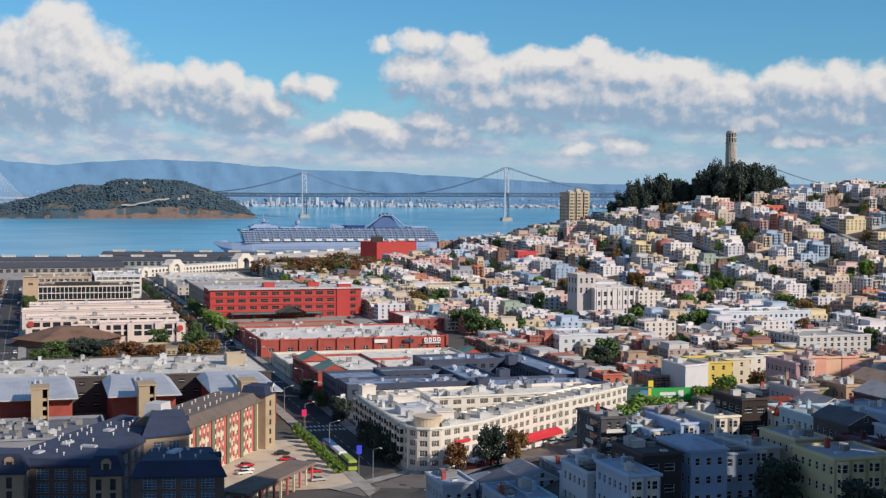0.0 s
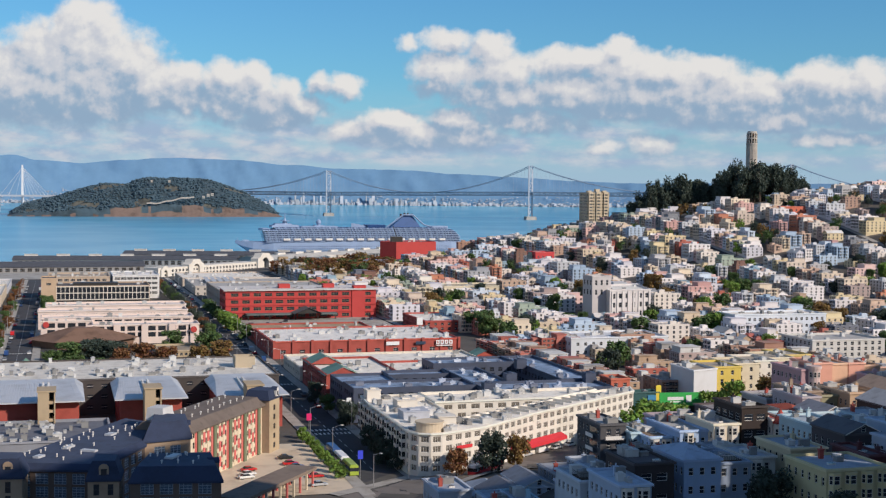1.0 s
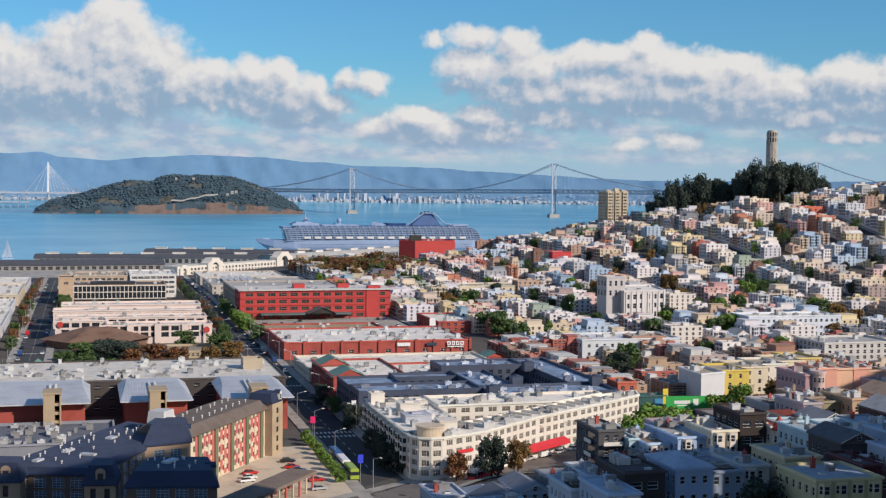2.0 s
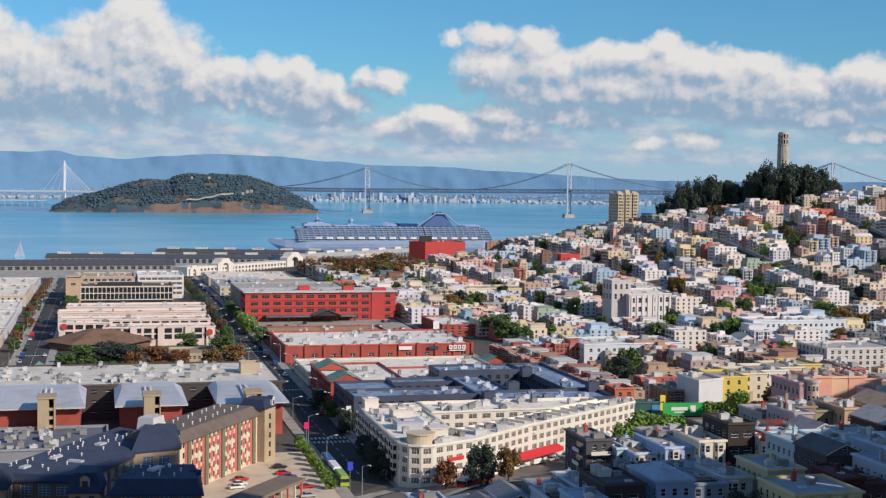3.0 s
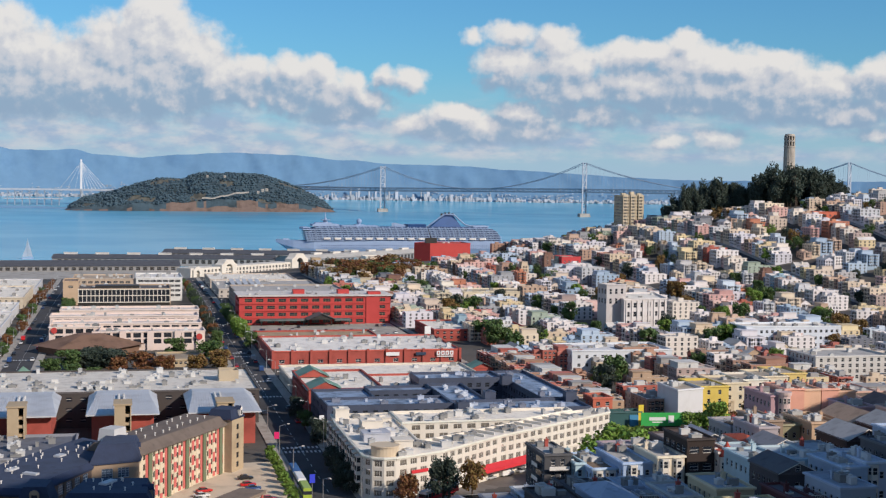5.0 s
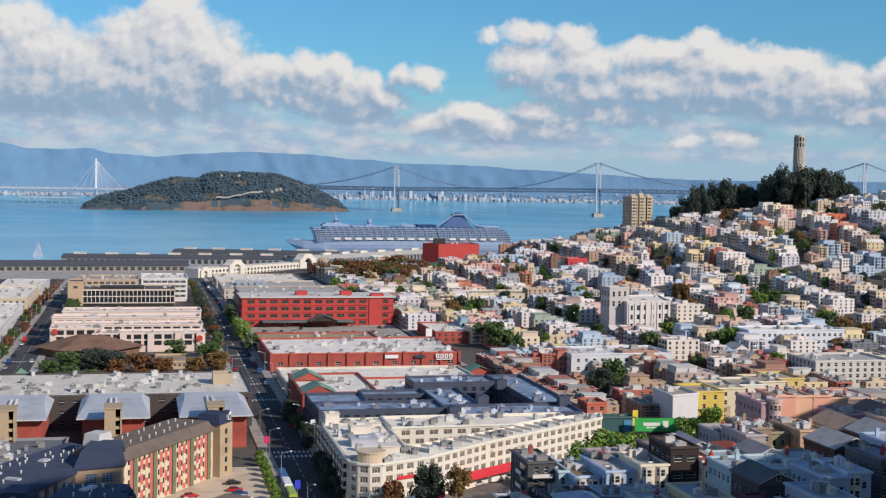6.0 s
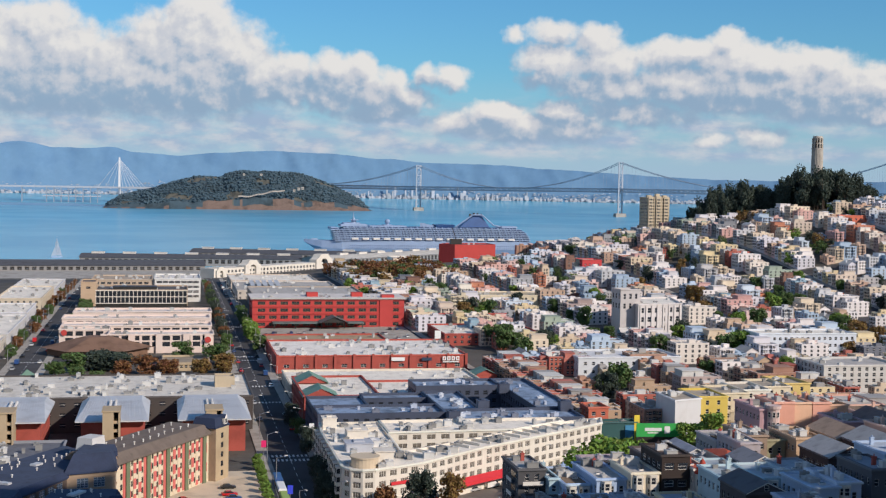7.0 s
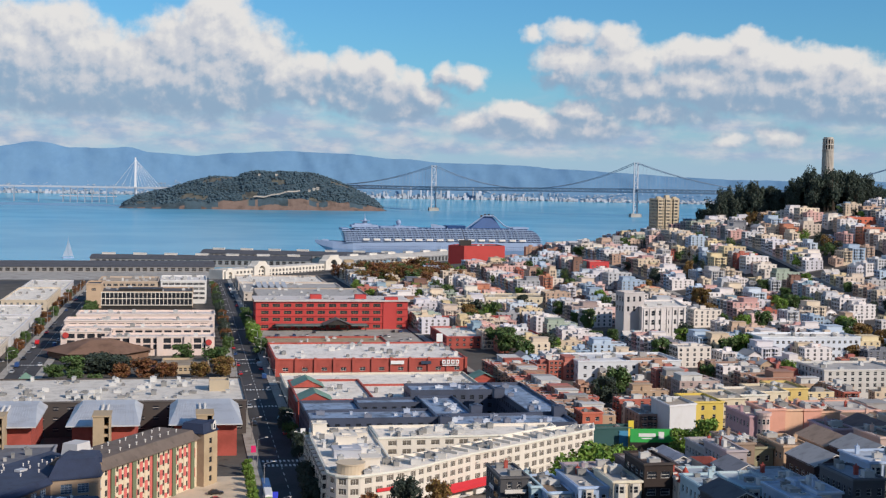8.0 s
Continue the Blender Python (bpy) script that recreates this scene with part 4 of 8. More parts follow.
def car_proto(kind):
    ob = thing("car", 0, 0, -500)
    if kind == "van":
        L, W, H = 5.4, 2.0, 2.3
        shape = [(-L / 2, 0.4), (L / 2, 0.4), (L / 2, 1.1), (L / 2 - 0.7, 1.3), (L / 2 - 1.3, H), (-L / 2, H)]
        cab = [(L / 2 - 1.2, 1.35), (L / 2 - 0.78, 1.35), (L / 2 - 1.3, H - 0.15), (L / 2 - 2.2, H - 0.15)]
    else:
        L, W, H = 4.5, 1.8, 1.45
        shape = [(-L / 2, 0.35), (L / 2, 0.35), (L / 2, 0.75), (L / 2 - 1.1, 0.92), (-L / 2 + 0.35, 0.95), (-L / 2, 0.85)]
        cab = [(-L / 2 + 0.5, 0.93), (L / 2 - 1.15, 0.93), (L / 2 - 1.9, H), (-L / 2 + 1.2, H)]
    m = Mesh()
    for pts, w in ((shape, W), ):
        m.face(*[(x, -w / 2, z) for x, z in pts])
        m.face(*[(x, w / 2, z) for x, z in pts][::-1])
        for (xa, za), (xb, zb) in zip(pts, pts[1:] + pts[:1]):
            m.face((xa, w / 2, za), (xb, w / 2, zb), (xb, -w / 2, zb), (xa, -w / 2, za))
    if kind == "car":
        m.box(cab[3][0], cab[2][0], -W / 2 + 0.2, W / 2 - 0.2, H, H + 0.04)
    part("body", m, CARPAINT, ob)
    m = Mesh()
    w = W - (0.2 if kind == "car" else -0.03)
    m.face(*[(x, -w / 2, z) for x, z in cab])
    m.face(*[(x, w / 2, z) for x, z in cab][::-1])
    for (xa, za), (xb, zb) in zip(cab, cab[1:] + cab[:1]):
        m.face((xa, w / 2, za), (xb, w / 2, zb), (xb, -w / 2, zb), (xa, -w / 2, za))
    part("cabin_glass", m, GLASS, ob)
    for x in (-L / 2 + 0.85, L / 2 - 0.85):
        for y in (-W / 2 + 0.05, W / 2 - 0.05):
            m = Mesh()
            m.tube((0, -0.11, 0), (0, 0.11, 0), 0.34, sides=10)
            part("wheel", m, BRONZE, ob).location = (x, y, 0.34)
    return ob


CARPAINT = mat("car_paint", (1, 1, 1), 0.3, painted=True, var=0.05, bump=0.0)
CARS = dict(car=car_proto("car"), van=car_proto("van"))
PAINTS = dict(white=(0.75, 0.75, 0.73), silver=(0.45, 0.46, 0.47), black=(0.02, 0.02, 0.022), red=(0.5, 0.02, 0.02), blue=(0.03, 0.07, 0.2), grey=(0.15, 0.15, 0.16))


def park(x, y, turn, color, kind="car", where="parked at the kerb"):
    ob = copy_thing(CARS[kind], pose(x, y, ground(x, y) + 0.14, 0, 0, turn))
    for c in ob.children:
        if c.name.startswith("body"):
            c.color = (*PAINTS[color], 1.0)
    return tagged(ob, f"{color} {kind} {where}", kind, "parked vehicles")


rnd = random.Random(31)
for road in (-12, 94):
    for s in (-1, 1):
        y = 480 if road == 94 else 600
        while y < 1180:
            y += rnd.uniform(8, 34)
            if rnd.random() < 0.6:
                park(road + s * 5.2, y, 90 if s > 0 else -90, rnd.choice(list(PAINTS)), "van" if rnd.random() < 0.12 else "car")
for x, y, turn, color in ((72, 401, 5, "black"), (72, 392, 8, "red"), (73, 387, 6, "blue"), (74, 381, 10, "white"), (76, 373, 8, "red"), (59, 386, 20, "red"), (58, 380, 18, "white"), (57, 376, 16, "white"), (66, 366, 0, "black"), (75, 362, 8, "silver")):
    park(x, y, turn, color, where="in the hotel car park")
for i in range(9):
    q = o + AVE * (30 + i * 7.5) + AVN * 7.8
    park(q.x, q.y, 32.7, rnd.choice(["white", "silver", "black", "white"]), rnd.choice(["car", "car", "van"]))

# ---- the large buildings ----
WHITE, CREAM, TAN, PALE = (0.72, 0.67, 0.58), (0.66, 0.58, 0.42), (0.48, 0.37, 0.24), (0.62, 0.60, 0.56)
LIGHTROOF, GREYROOF, TARROOF, BROWNROOF = (0.88, 0.82, 0.71), (0.46, 0.44, 0.41), (0.10, 0.10, 0.105), (0.24, 0.17, 0.11)

# white corner building on the avenue: two wings and a rounded prow
W_POLY = [(110.5, 364.2), (124.9, 371.5), (147.7, 391.6), (166.5, 405.4), (188, 421.4), (196.5, 428), (199, 437), (186, 432), (164, 417.2), (121.8, 387.2), (122.4, 437), (103, 437), (102, 421), (102, 369), (103.8, 365.4), (107, 363.8)]
white = building("apartment_building", W_POLY, 7.5, 19.5, WHITE, LIGHTROOF, "white four-storey corner apartment building with a rounded prow", storeys=4, pitch=3.7, win=(2.3, 1.7), ground_floor=0.3, sill=0.75, units=60, frame_mat=TRIM, cornice=True, blank=(6, 7), margin=0.5, hidden=(8, 9, 10), glass=SUNGLASS, bars=(), posts=(0.35, 0.65), parapet=0.7)
for i, (p, q) in enumerate(zip(W_POLY[:5], W_POLY[1:6])):  # string courses along the avenue front
    d = Vector(q) - Vector(p)
    for z in (3.1, 11.0):
        m = Mesh()
        m.box(0, d.length, -0.22, 0, z, z + 0.28, bottom=True)
        part("string_course", m, STUCCO, white, color=WHITE).matrix_basis = pose(p[0] - 110.5, p[1] - 364.2, 0, 0, 0, math.degrees(math.atan2(d.y, d.x)))
for i in range(10):  # bays up the street front
    m, holes = Mesh(), []
    y = 8.5 + i * 6.1
    for p, q in (((-9.9, y), (-8.48, y)), ((-8.48, y + 3), (-9.9, y + 3)), ((-9.9, y + 3), (-9.9, y))):
        e = (Vector(q) - Vector(p)).length
        holes += facade(m, p, q, 3.2, 10.9, [(0.2, e - 0.2)], [(3.9, 5.4), (6.5, 8.0), (9.0, 10.4)], 0.1)
    m.face((-9.9, y, 10.9), (-8.48, y, 10.9), (-8.48, y + 3, 10.9), (-9.9, y + 3, 10.9))
    m.face((-9.9, y + 3, 3.2), (-8.48, y + 3, 3.2), (-8.48, y, 3.2), (-9.9, y, 3.2))
    bay = part("bay_window", m, STUCCO, white, color=WHITE)
    add_windows(bay, holes, BRONZE)
m = Mesh()
m.tube((0, 0, 0), (0, 0, 2.6), 3.9, 3.9, 24)
m.tube((0, 0, 2.6), (0, 0, 3.0), 4.2, 4.2, 24)
t = part("round_penthouse", m, STUCCO, white, "round beige rooftop drum", color=(0.60, 0.50, 0.36))
t.location = (-2.0, 7.0, 11.3)
m = Mesh()
m.box(0, 5.2, 0, 5.4, 0, 3.4)
m.box(-0.3, 5.5, -0.3, 5.7, 3.4, 3.7, bottom=True)
part("lift_house", m, STUCCO, white, color=WHITE).location = (1.4, 9.0, 11.3)
for x, y, w, d, h, name, col in ((-4.5, 27, 8, 7, 2.2, "plant_box", (0.45, 0.47, 0.52)), (-2, 45, 6.5, 6, 2.8, "stair_penthouse", WHITE), (3.5, 52, 5, 6, 2.4, "stair_penthouse", WHITE), (-7.4, 64, 4.5, 5, 3.4, "corner_tower", WHITE), (2.5, 34, 4, 5, 1.6, "plant_box", (0.62, 0.62, 0.62))):
    m = Mesh()
    m.box(0, w, 0, d, 0, h)
    m.box(-0.2, w + 0.2, -0.2, d + 0.2, h, h + 0.25, bottom=True)
    m.box(w * 0.3, w * 0.7, d * 0.3, d * 0.7, h + 0.25, h + 0.7)
    part(name, m, STUCCO, white, color=col).location = (x, y, 11.3)
for i in range(15):  # low cross walls on the avenue wing's roof
    q = Vector((127.5, 381)) + Vector((0.806, 0.592)) * (i * 4.9)
    m = Mesh()
    m.box(-0.15, 0.15, 0, 9.0, 0, 0.8)
    part("party_wall", m, STUCCO, white, color=WHITE).matrix_basis = pose(q.x - 110.5, q.y - 364.2, 11.3, 0, 0, 36.3)
# sunny courtyard wing
building("apartment_wing", [(122.8, 416.2), (163.6, 417.6), (184, 431.4), (184, 437), (122.8, 437)], 7.5, 19.9, WHITE, LIGHTROOF, "white courtyard wing of the corner building", storeys=4, pitch=4.6, win=(2.8, 1.6), ground_floor=0.6, units=22, glass=SUNGLASS, bars=(), posts=(0.5,), hidden=(1, 2, 3, 4))
m = Mesh()
along, out = Vector((0.795, 0.606, 0)), Vector((0.606, -0.795, 0)) * 2.4
for i in range(9):
    q0 = Vector((136.5, 380.9, 0)) + along * (i * 3.1)
    q1 = q0 + along * 3.1
    a, b = (q0.x, q0.y, 12.0), (q1.x, q1.y, 12.0)
    c, d = (q1.x + out.x, q1.y + out.y, 10.9), (q0.x + out.x, q0.y + out.y, 10.9)
    m.face(d, c, b, a)
    m.face((d[0], d[1], 10.0), (c[0], c[1], 10.0), c, d)
    if i in (0, 8):
        q, e = (a, d) if i == 0 else (b, c)
        m.face(q, e, (e[0], e[1], 10.0), (q[0], q[1], 10.0))
t = tagged(new("awning", m.data("awning", AWNRED)), "long red fabric awning over the shop front", "awning")
m = Mesh()
m.box(-3, 3, -0.15, 0.15, 0, 0.9)
sign = tagged(new("shop_sign", m.data("shop_sign", AWNRED)), "red sign panel on the white building", "sign")
sign.matrix_world = pose(118, 367.6, 14.2, 0, 0, 27)

# navy block with sunken courts behind it
navy = thing("apartment_block", 103, 440, 7, 0, "dark navy flat-roofed block with sunken courts", "building")
for x0, x1, y0, y1, h in ((1.5, 46, 16, 34, 12), (1.5, 22, 34, 58, 11.4), (46, 92, 2, 22, 12), (46, 60, 22, 62, 12), (80, 94, 22, 92, 12.2), (46, 80, 74, 92, 12.2), (22, 46, 50, 62, 11.6)):
    m, r, w, holes = Mesh(), Mesh(), Mesh(), []
    poly = rect(x0, x1, y0, y1)
    for i, (p, q) in enumerate(zip(poly, poly[1:] + poly[:1])):
        holes += facade(m, p, q, 0, h, windows_of((Vector(q) - Vector(p)).length, 1.2, 3.6, 1.7), [(2 + 3.2 * s, 3.6 + 3.2 * s) for s in range(3)])
    roof_on(m, r, poly, h, 1.0, 0.5)
    wing_wall = part("wall", m, NAVY, navy)
    part("roof", r, NAVYROOF, navy)
    joined_windows(w, holes)
    part("glazing", w, [NAVY, GLASS], wing_wall, kind="stuff")
rnd = random.Random(3)
for _ in range(52):
    x0, x1, y0, y1, h = rnd.choice(((3, 44, 18, 32, 12), (48, 90, 4, 20, 12), (82, 92, 24, 88, 12.2), (48, 58, 24, 60, 12), (48, 88, 76, 90, 12.2)))
    roof_unit(navy, rnd.uniform(x0 + 1, x1 - 1), rnd.uniform(y0 + 1, y1 - 1), h - 1.0, rnd.uniform(0.8, 3), rnd.uniform(0.8, 2.5), rnd.uniform(0.5, 1.4), color=rnd.choice(((0.62, 0.66, 0.72), (0.2, 0.22, 0.28), (0.45, 0.5, 0.6))))
for x, y in ((46, 3), (61, 24), (78, 62), (90, 20)):
    roof_unit(navy, x, y, 11.0, 4, 4, 3.5, material=NAVY, name="stair_head")

# brick block with green gables
red = building("brick_building", rect(105, 134, 508, 560), 6.5, 17, (0.42, 0.08, 0.05), LIGHTROOF, "red brick building with green-roofed corner gables", storeys=3, pitch=4.0, win=(2.0, 1.7), wall_mat=BRICK, units=8)
GREENMETAL = mat("green_copper", (0.20, 0.33, 0.24), 0.6, 0.1, var=0.25)
for x, y, wd in ((0, 0, 13), (0, 34, 13)):
    m = Mesh()
    m.face((x - 0.4, y - 0.4, 10), (x + wd, y - 0.4, 10), (x + wd / 2, y - 0.4, 13))
    m.face((x - 0.8, y - 0.9, 9.9), (x + wd / 2, y - 0.9, 13.2), (x + wd / 2, y + 14, 13.2), (x - 0.8, y + 14, 9.9), slot=1)
    m.face((x + wd + 0.4, y - 0.9, 9.9), (x + wd + 0.4, y + 14, 9.9), (x + wd / 2, y + 14, 13.2), (x + wd / 2, y - 0.9, 13.2), slot=1)
    part("gable", m, [BRICK, GREENMETAL], red, "green metal corner gable")
building("brick_building", rect(134, 186, 520, 562), 6.5, 14.5, (0.42, 0.08, 0.05), LIGHTROOF, "low brick shop building with a pale gravel roof", storeys=2, pitch=4.5, win=(2.2, 1.6), wall_mat=BRICK, units=16)
building("shop_building", rect(105, 189, 566, 610), 6.5, 12.5, (0.62, 0.56, 0.46), LIGHTROOF, "long low shop building with a pale roof", storeys=1, pitch=4.5, win=(2.2, 1.6), units=18)
m = Mesh()
m.face((190, 590, 12.0), (200, 590, 12.0), (195, 590, 14.2))
m.face((189.3, 589, 11.9), (195, 589, 14.5), (195, 602, 14.5), (189.3, 602, 11.9), slot=1)
m.face((200.7, 589, 11.9), (200.7, 602, 11.9), (195, 602, 14.5), (195, 589, 14.5), slot=1)
m.box(190, 200, 590.2, 601, 6, 12.0)
kiosk = thing("pavilion", 0, 0, 0, 0, "brick pavilion with a green gabled roof", "building")
part("wall", m, [BRICK, GREENMETAL], kiosk)

# shopping centre with brick piers
mall = building("shopping_centre", rect(105, 197, 640, 704), 6.5, 15, (0.50, 0.085, 0.05), (0.86, 0.81, 0.73), "red brick shopping centre with a pale flat roof", storeys=1, pitch=9.2, win=(2.6, 1.7), ground_floor=1.6, wall_mat=BRICK, separate=True, units=44, cornice=True, posts=(0.5,))
for i in range(11):
    m = Mesh()
    m.box(-0.6, 0.6, -0.7, 0.1, 0, 8.9)
    part("pier", m, BRICK, mall).location = (0.3 + i * 9.14, -0.0, 0)
building("shopping_wing", rect(106, 170, 704, 746), 6.5, 13.2, (0.42, 0.10, 0.06), (0.42, 0.30, 0.18), "brown-roofed wing of the shopping centre", storeys=1, pitch=8, win=(4.5, 2.2), wall_mat=BRICK, units=14)


WHITESIGN = mat("white_sign", (0.8, 0.8, 0.78), 0.5, var=0.05, bump=0.0)
BLUESIGN = mat("dark_sign", (0.03, 0.05, 0.09), 0.5, var=0.05, bump=0.0)
for x, w0, h0, material in ((189, 8.5, 2.6, WHITESIGN), (163, 6.5, 1.7, WHITESIGN), (177, 5, 1.5, BLUESIGN)):
    sg = thing("shop_sign", x, 639, 12.1, 0, "row of raised shop sign letters on brick" if w0 > 8 else "small shop sign panel on brick", "sign")
    if w0 > 8:
        for i in range(4):  # plain letter-like blocks for a brand
            m = Mesh()
            m.box(-0.85, 0.85, -0.12, 0.12, 0, 2.0)
            m.box(-0.3, 0.3, -0.16, -0.1, 0.5, 1.5, slot=1)
            part("sign_block", m, [WHITESIGN, BRICK], sg).location = (-3.3 + i * 2.2, 0, 0)
        m = Mesh()
        m.box(-4, 4, -0.1, 0.1, -0.9, -0.4)
        part("sign_bar", m, WHITESIGN, sg)
    else:
        m = Mesh()
        m.box(-w0 / 2, w0 / 2, -0.12, 0.12, 0, h0)
        part("sign_board", m, material, sg)

# red hotel with wide windows
CANOPY = mat("grey_green_canopy", (0.13, 0.16, 0.16), 0.7, var=0.3)
OLIVE = mat("olive_window_frame", (0.30, 0.22, 0.11), 0.6, var=0.1, bump=0.0)
REDWALL = (0.60, 0.055, 0.03)
hotel = building("hotel", rect(105, 199, 832, 862), 6.5, 25.2, REDWALL, LIGHTROOF, "long red hotel with bands of wide windows", storeys=4, pitch=6.9, win=(4.6, 2.1), ground_floor=0.6, wall_mat=REDPAINT, separate=True, sill=1.1, units=26, frame_mat=OLIVE, parapet=0.8, posts=(0.33, 0.67), hidden=(1, 2, 3))
m = Mesh()
m.box(-1.2, 95.2, -1.4, 31, 18.6, 19.0)
m.box(-1.2, 95.2, -1.4, -1.1, 18.2, 18.7)
part("roof_edge", m, STUCCO, hotel, color=(0.66, 0.62, 0.58))
for z in (4.6, 9.0, 13.4):
    m = Mesh()
    m.box(0, 94, -0.5, 0.02, z, z + 0.5)
    part("ledge", m, REDPAINT, hotel)
for x, wd in ((34, 7), (62, 7), (80, 8)):
    m = Mesh()
    m.box(0, wd, 0, 6, 0, 3.4 if x < 70 else 2.4)
    part("lift_head", m, REDPAINT, hotel).location = (x, 8 if x < 70 else 1, 18.2)
m = Mesh()
m.box(78.6, 87, -0.6, 0.05, 0, 18.7)
part("blank_bay", m, REDPAINT, hotel)
m = Mesh()
m.face((41, -14, 5), (57, -14, 5), (49, -14, 8.4))
m.face((40, -15, 4.8), (49, -15, 8.6), (49, 0, 8.6), (40, 0, 4.8), slot=1)
m.face((58, -15, 4.8), (58, 0, 4.8), (49, 0, 8.6), (49, -15, 8.6), slot=1)
m.box(12, 40, -7, 0, 3.6, 4.6, slot=1, bottom=True)
m.box(58, 68, -7, 0, 3.6, 4.6, slot=1, bottom=True)
for x in (13, 26, 39, 42, 56, 67):
    m.box(x - 0.3, x + 0.3, -6.5, -5.9, 0, 4)
part("entrance_canopy", m, [BRONZE, CANOPY], hotel, "grey entrance canopy with a gable")
rnd = random.Random(4)
for i in range(26):
    park(110 + rnd.uniform(0, 82), rnd.choice((770, 778, 792, 800, 815)), 90, rnd.choice(list(PAINTS)), where="in the hotel forecourt")
strip("forecourt", 104, 198, 750, 831, 0.2, PAVING, "grey hotel forecourt with parked cars", "car park")
building("hotel_annex", rect(112, 190, 884, 1010), 6.3, 18.5, (0.40, 0.34, 0.28), GREYROOF, "low grey-brown block with many roof vents", storeys=3, units=30, pitch=4.2, separate=False)
building("warehouse", rect(106, 185, 1030, 1120), 5.5, 14, (0.55, 0.50, 0.44), GREYROOF, "low pale warehouse with skylights", storeys=2, units=26, pitch=5, separate=False)
building("warehouse", rect(106, 178, 1140, 1215), 4.5, 13, (0.50, 0.42, 0.34), LIGHTROOF, "low tan warehouse with a pale roof", storeys=2, units=20, pitch=5, separate=False)
for i in range(5):
    m = Mesh()
    x0 = 118 + i * 5
    m.face((x0, 1066, 14.2), (x0 + 3.4, 1066, 14.2), (x0 + 3.4, 1096, 16.4), (x0, 1096, 16.4))
    m.face((x0 + 3.4, 1066, 14.2), (x0 + 3.4, 1096, 14.2), (x0 + 3.4, 1096, 16.4))
    tagged(new("solar_panel", m.data("solar_panel", METALROOF)), "tilted grey roof panel on a warehouse", "panel", "roof panels")

# stepped white block with round red signs
STEP = (0.70, 0.58, 0.51)
for i, (x0, x1, y0, y1, top, label) in enumerate(((-2, 24, 739, 752, 17.2, "pink-white stepped office block with a red disc"), (24, 78, 719, 738, 16.6, "pink-white stepped office block with balconies"), (-2, 78, 752, 772, 17.6, "pink-white middle terrace of the office block"), (-4, 78, 786, 806, 18.2, "pink-white rear terrace of the office block"), (0, 80, 818, 842, 18.6, "pink-white last terrace of the office block"))):
    building("office_block", rect(x0, x1, y0, y1), 6.5, top, STEP, (0.76, 0.68, 0.62), label, storeys=2, pitch=5.2, win=(3.9, 2.4), ground_floor=2.6, units=10, frame_mat=BRONZE, parapet=1.1)
for x in (22, 36, 50, 64, 75):
    m = Mesh()
    m.box(-1.7, 1.7, -1.2, 0.3, 0, 10.2)
    post = tagged(new("stair_tower", m.data("stair_tower", STUCCO)), "pink-white projecting stair tower", "tower", "stair towers")
    post.matrix_world, post.color = pose(x, 719, 6.5), (*STEP, 1.0)
for x, y, z in ((0.6, 738.4, 15.2), (75, 717.2, 13.6)):
    m = Mesh()
    m.tube((0, 0, 0), (0, -0.35, 0), 1.6, 1.6, 20)
    tagged(new("round_sign", m.data("round_sign", REDPAINT)), "round red sign on the pale facade", "sign", "round signs").matrix_world = pose(x, y, z)

# hexagonal hall
hexa = thing("hall", 19, 716, 6.3, 0, "low brown hall with a faceted shingle roof", "building")
m, r = Mesh(), Mesh()
ring = [(24 * math.cos(radians(a)) * 1.05, 20 * math.sin(radians(a))) for a in range(0, 360, 60)]
m.prism(ring, -1, 4.5, top=False)
eave = [(x * 1.13, y * 1.13) for x, y in ring]
crown = [(x * 0.28, y * 0.28) for x, y in ring]
for i in range(6):
    j = (i + 1) % 6
    r.face((*eave[i], 4.0), (*eave[j], 4.0), (*crown[j], 9.6), (*crown[i], 9.6))
r.face(*[(*c, 9.6) for c in crown])
SHINGLE = mat("brown_shingle", (0.22, 0.13, 0.085), 0.9, var=0.3, fine=1.2)
part("wall", m, SHINGLE, hexa)
part("roof", r, SHINGLE, hexa)
building("low_building", rect(52, 74, 652, 680), 6.5, 10.5, (0.50, 0.40, 0.26), (0.34, 0.28, 0.20), "low tan building with a flat brown roof", storeys=1, pitch=2.2, win=(1.3, 1.2), ground_floor=0.8)
m = Mesh()
m.face((-11, 618, 8), (-3, 618, 8), (-7, 624, 12))
m.face((-3, 618, 8), (-3, 630, 8), (-7, 624, 12))
m.face((-11, 630, 8), (-11, 618, 8), (-7, 624, 12))
m.face((-3, 630, 8), (-11, 630, 8), (-7, 624, 12))
m.box(-10.6, -3.4, 618.4, 629.6, 5, 8)
tagged(new("tent_pavilion", m.data("tent_pavilion", GREENMETAL)), "small pavilion with a green pyramid roof", "pavilion")

# long office beyond, with a concrete grid
off = building("office_building", rect(-3, 68, 960, 1000), 5.6, 19.9, (0.46, 0.34, 0.23), TARROOF, "tan office building with a white concrete window grid", storeys=3, pitch=2.9, win=(2.2, 2.6), ground_floor=2.4, frame_mat=TRIM, units=12, blank=(0,), separate=False)
m = Mesh()
m.box(8.7, 70.6, -0.35, -0.02, 5.0, 13.8)
part("curtain_wall", m, GLASS, off, "dark glass behind the grid")
m = Mesh()
m.box(-2, 73, -4.5, -0.4, 2.2, 2.8, bottom=True)
part("walkway_roof", m, BRONZE, off, "dark walkway roof")
# flat dark panel on the wall stands for the shade of a recess
m = Mesh()
m.box(8.7, 70.6, -0.3, -0.02, 0, 4.4)
part("recess", m, BRONZE, off, "dark recessed ground floor")
m = Mesh()
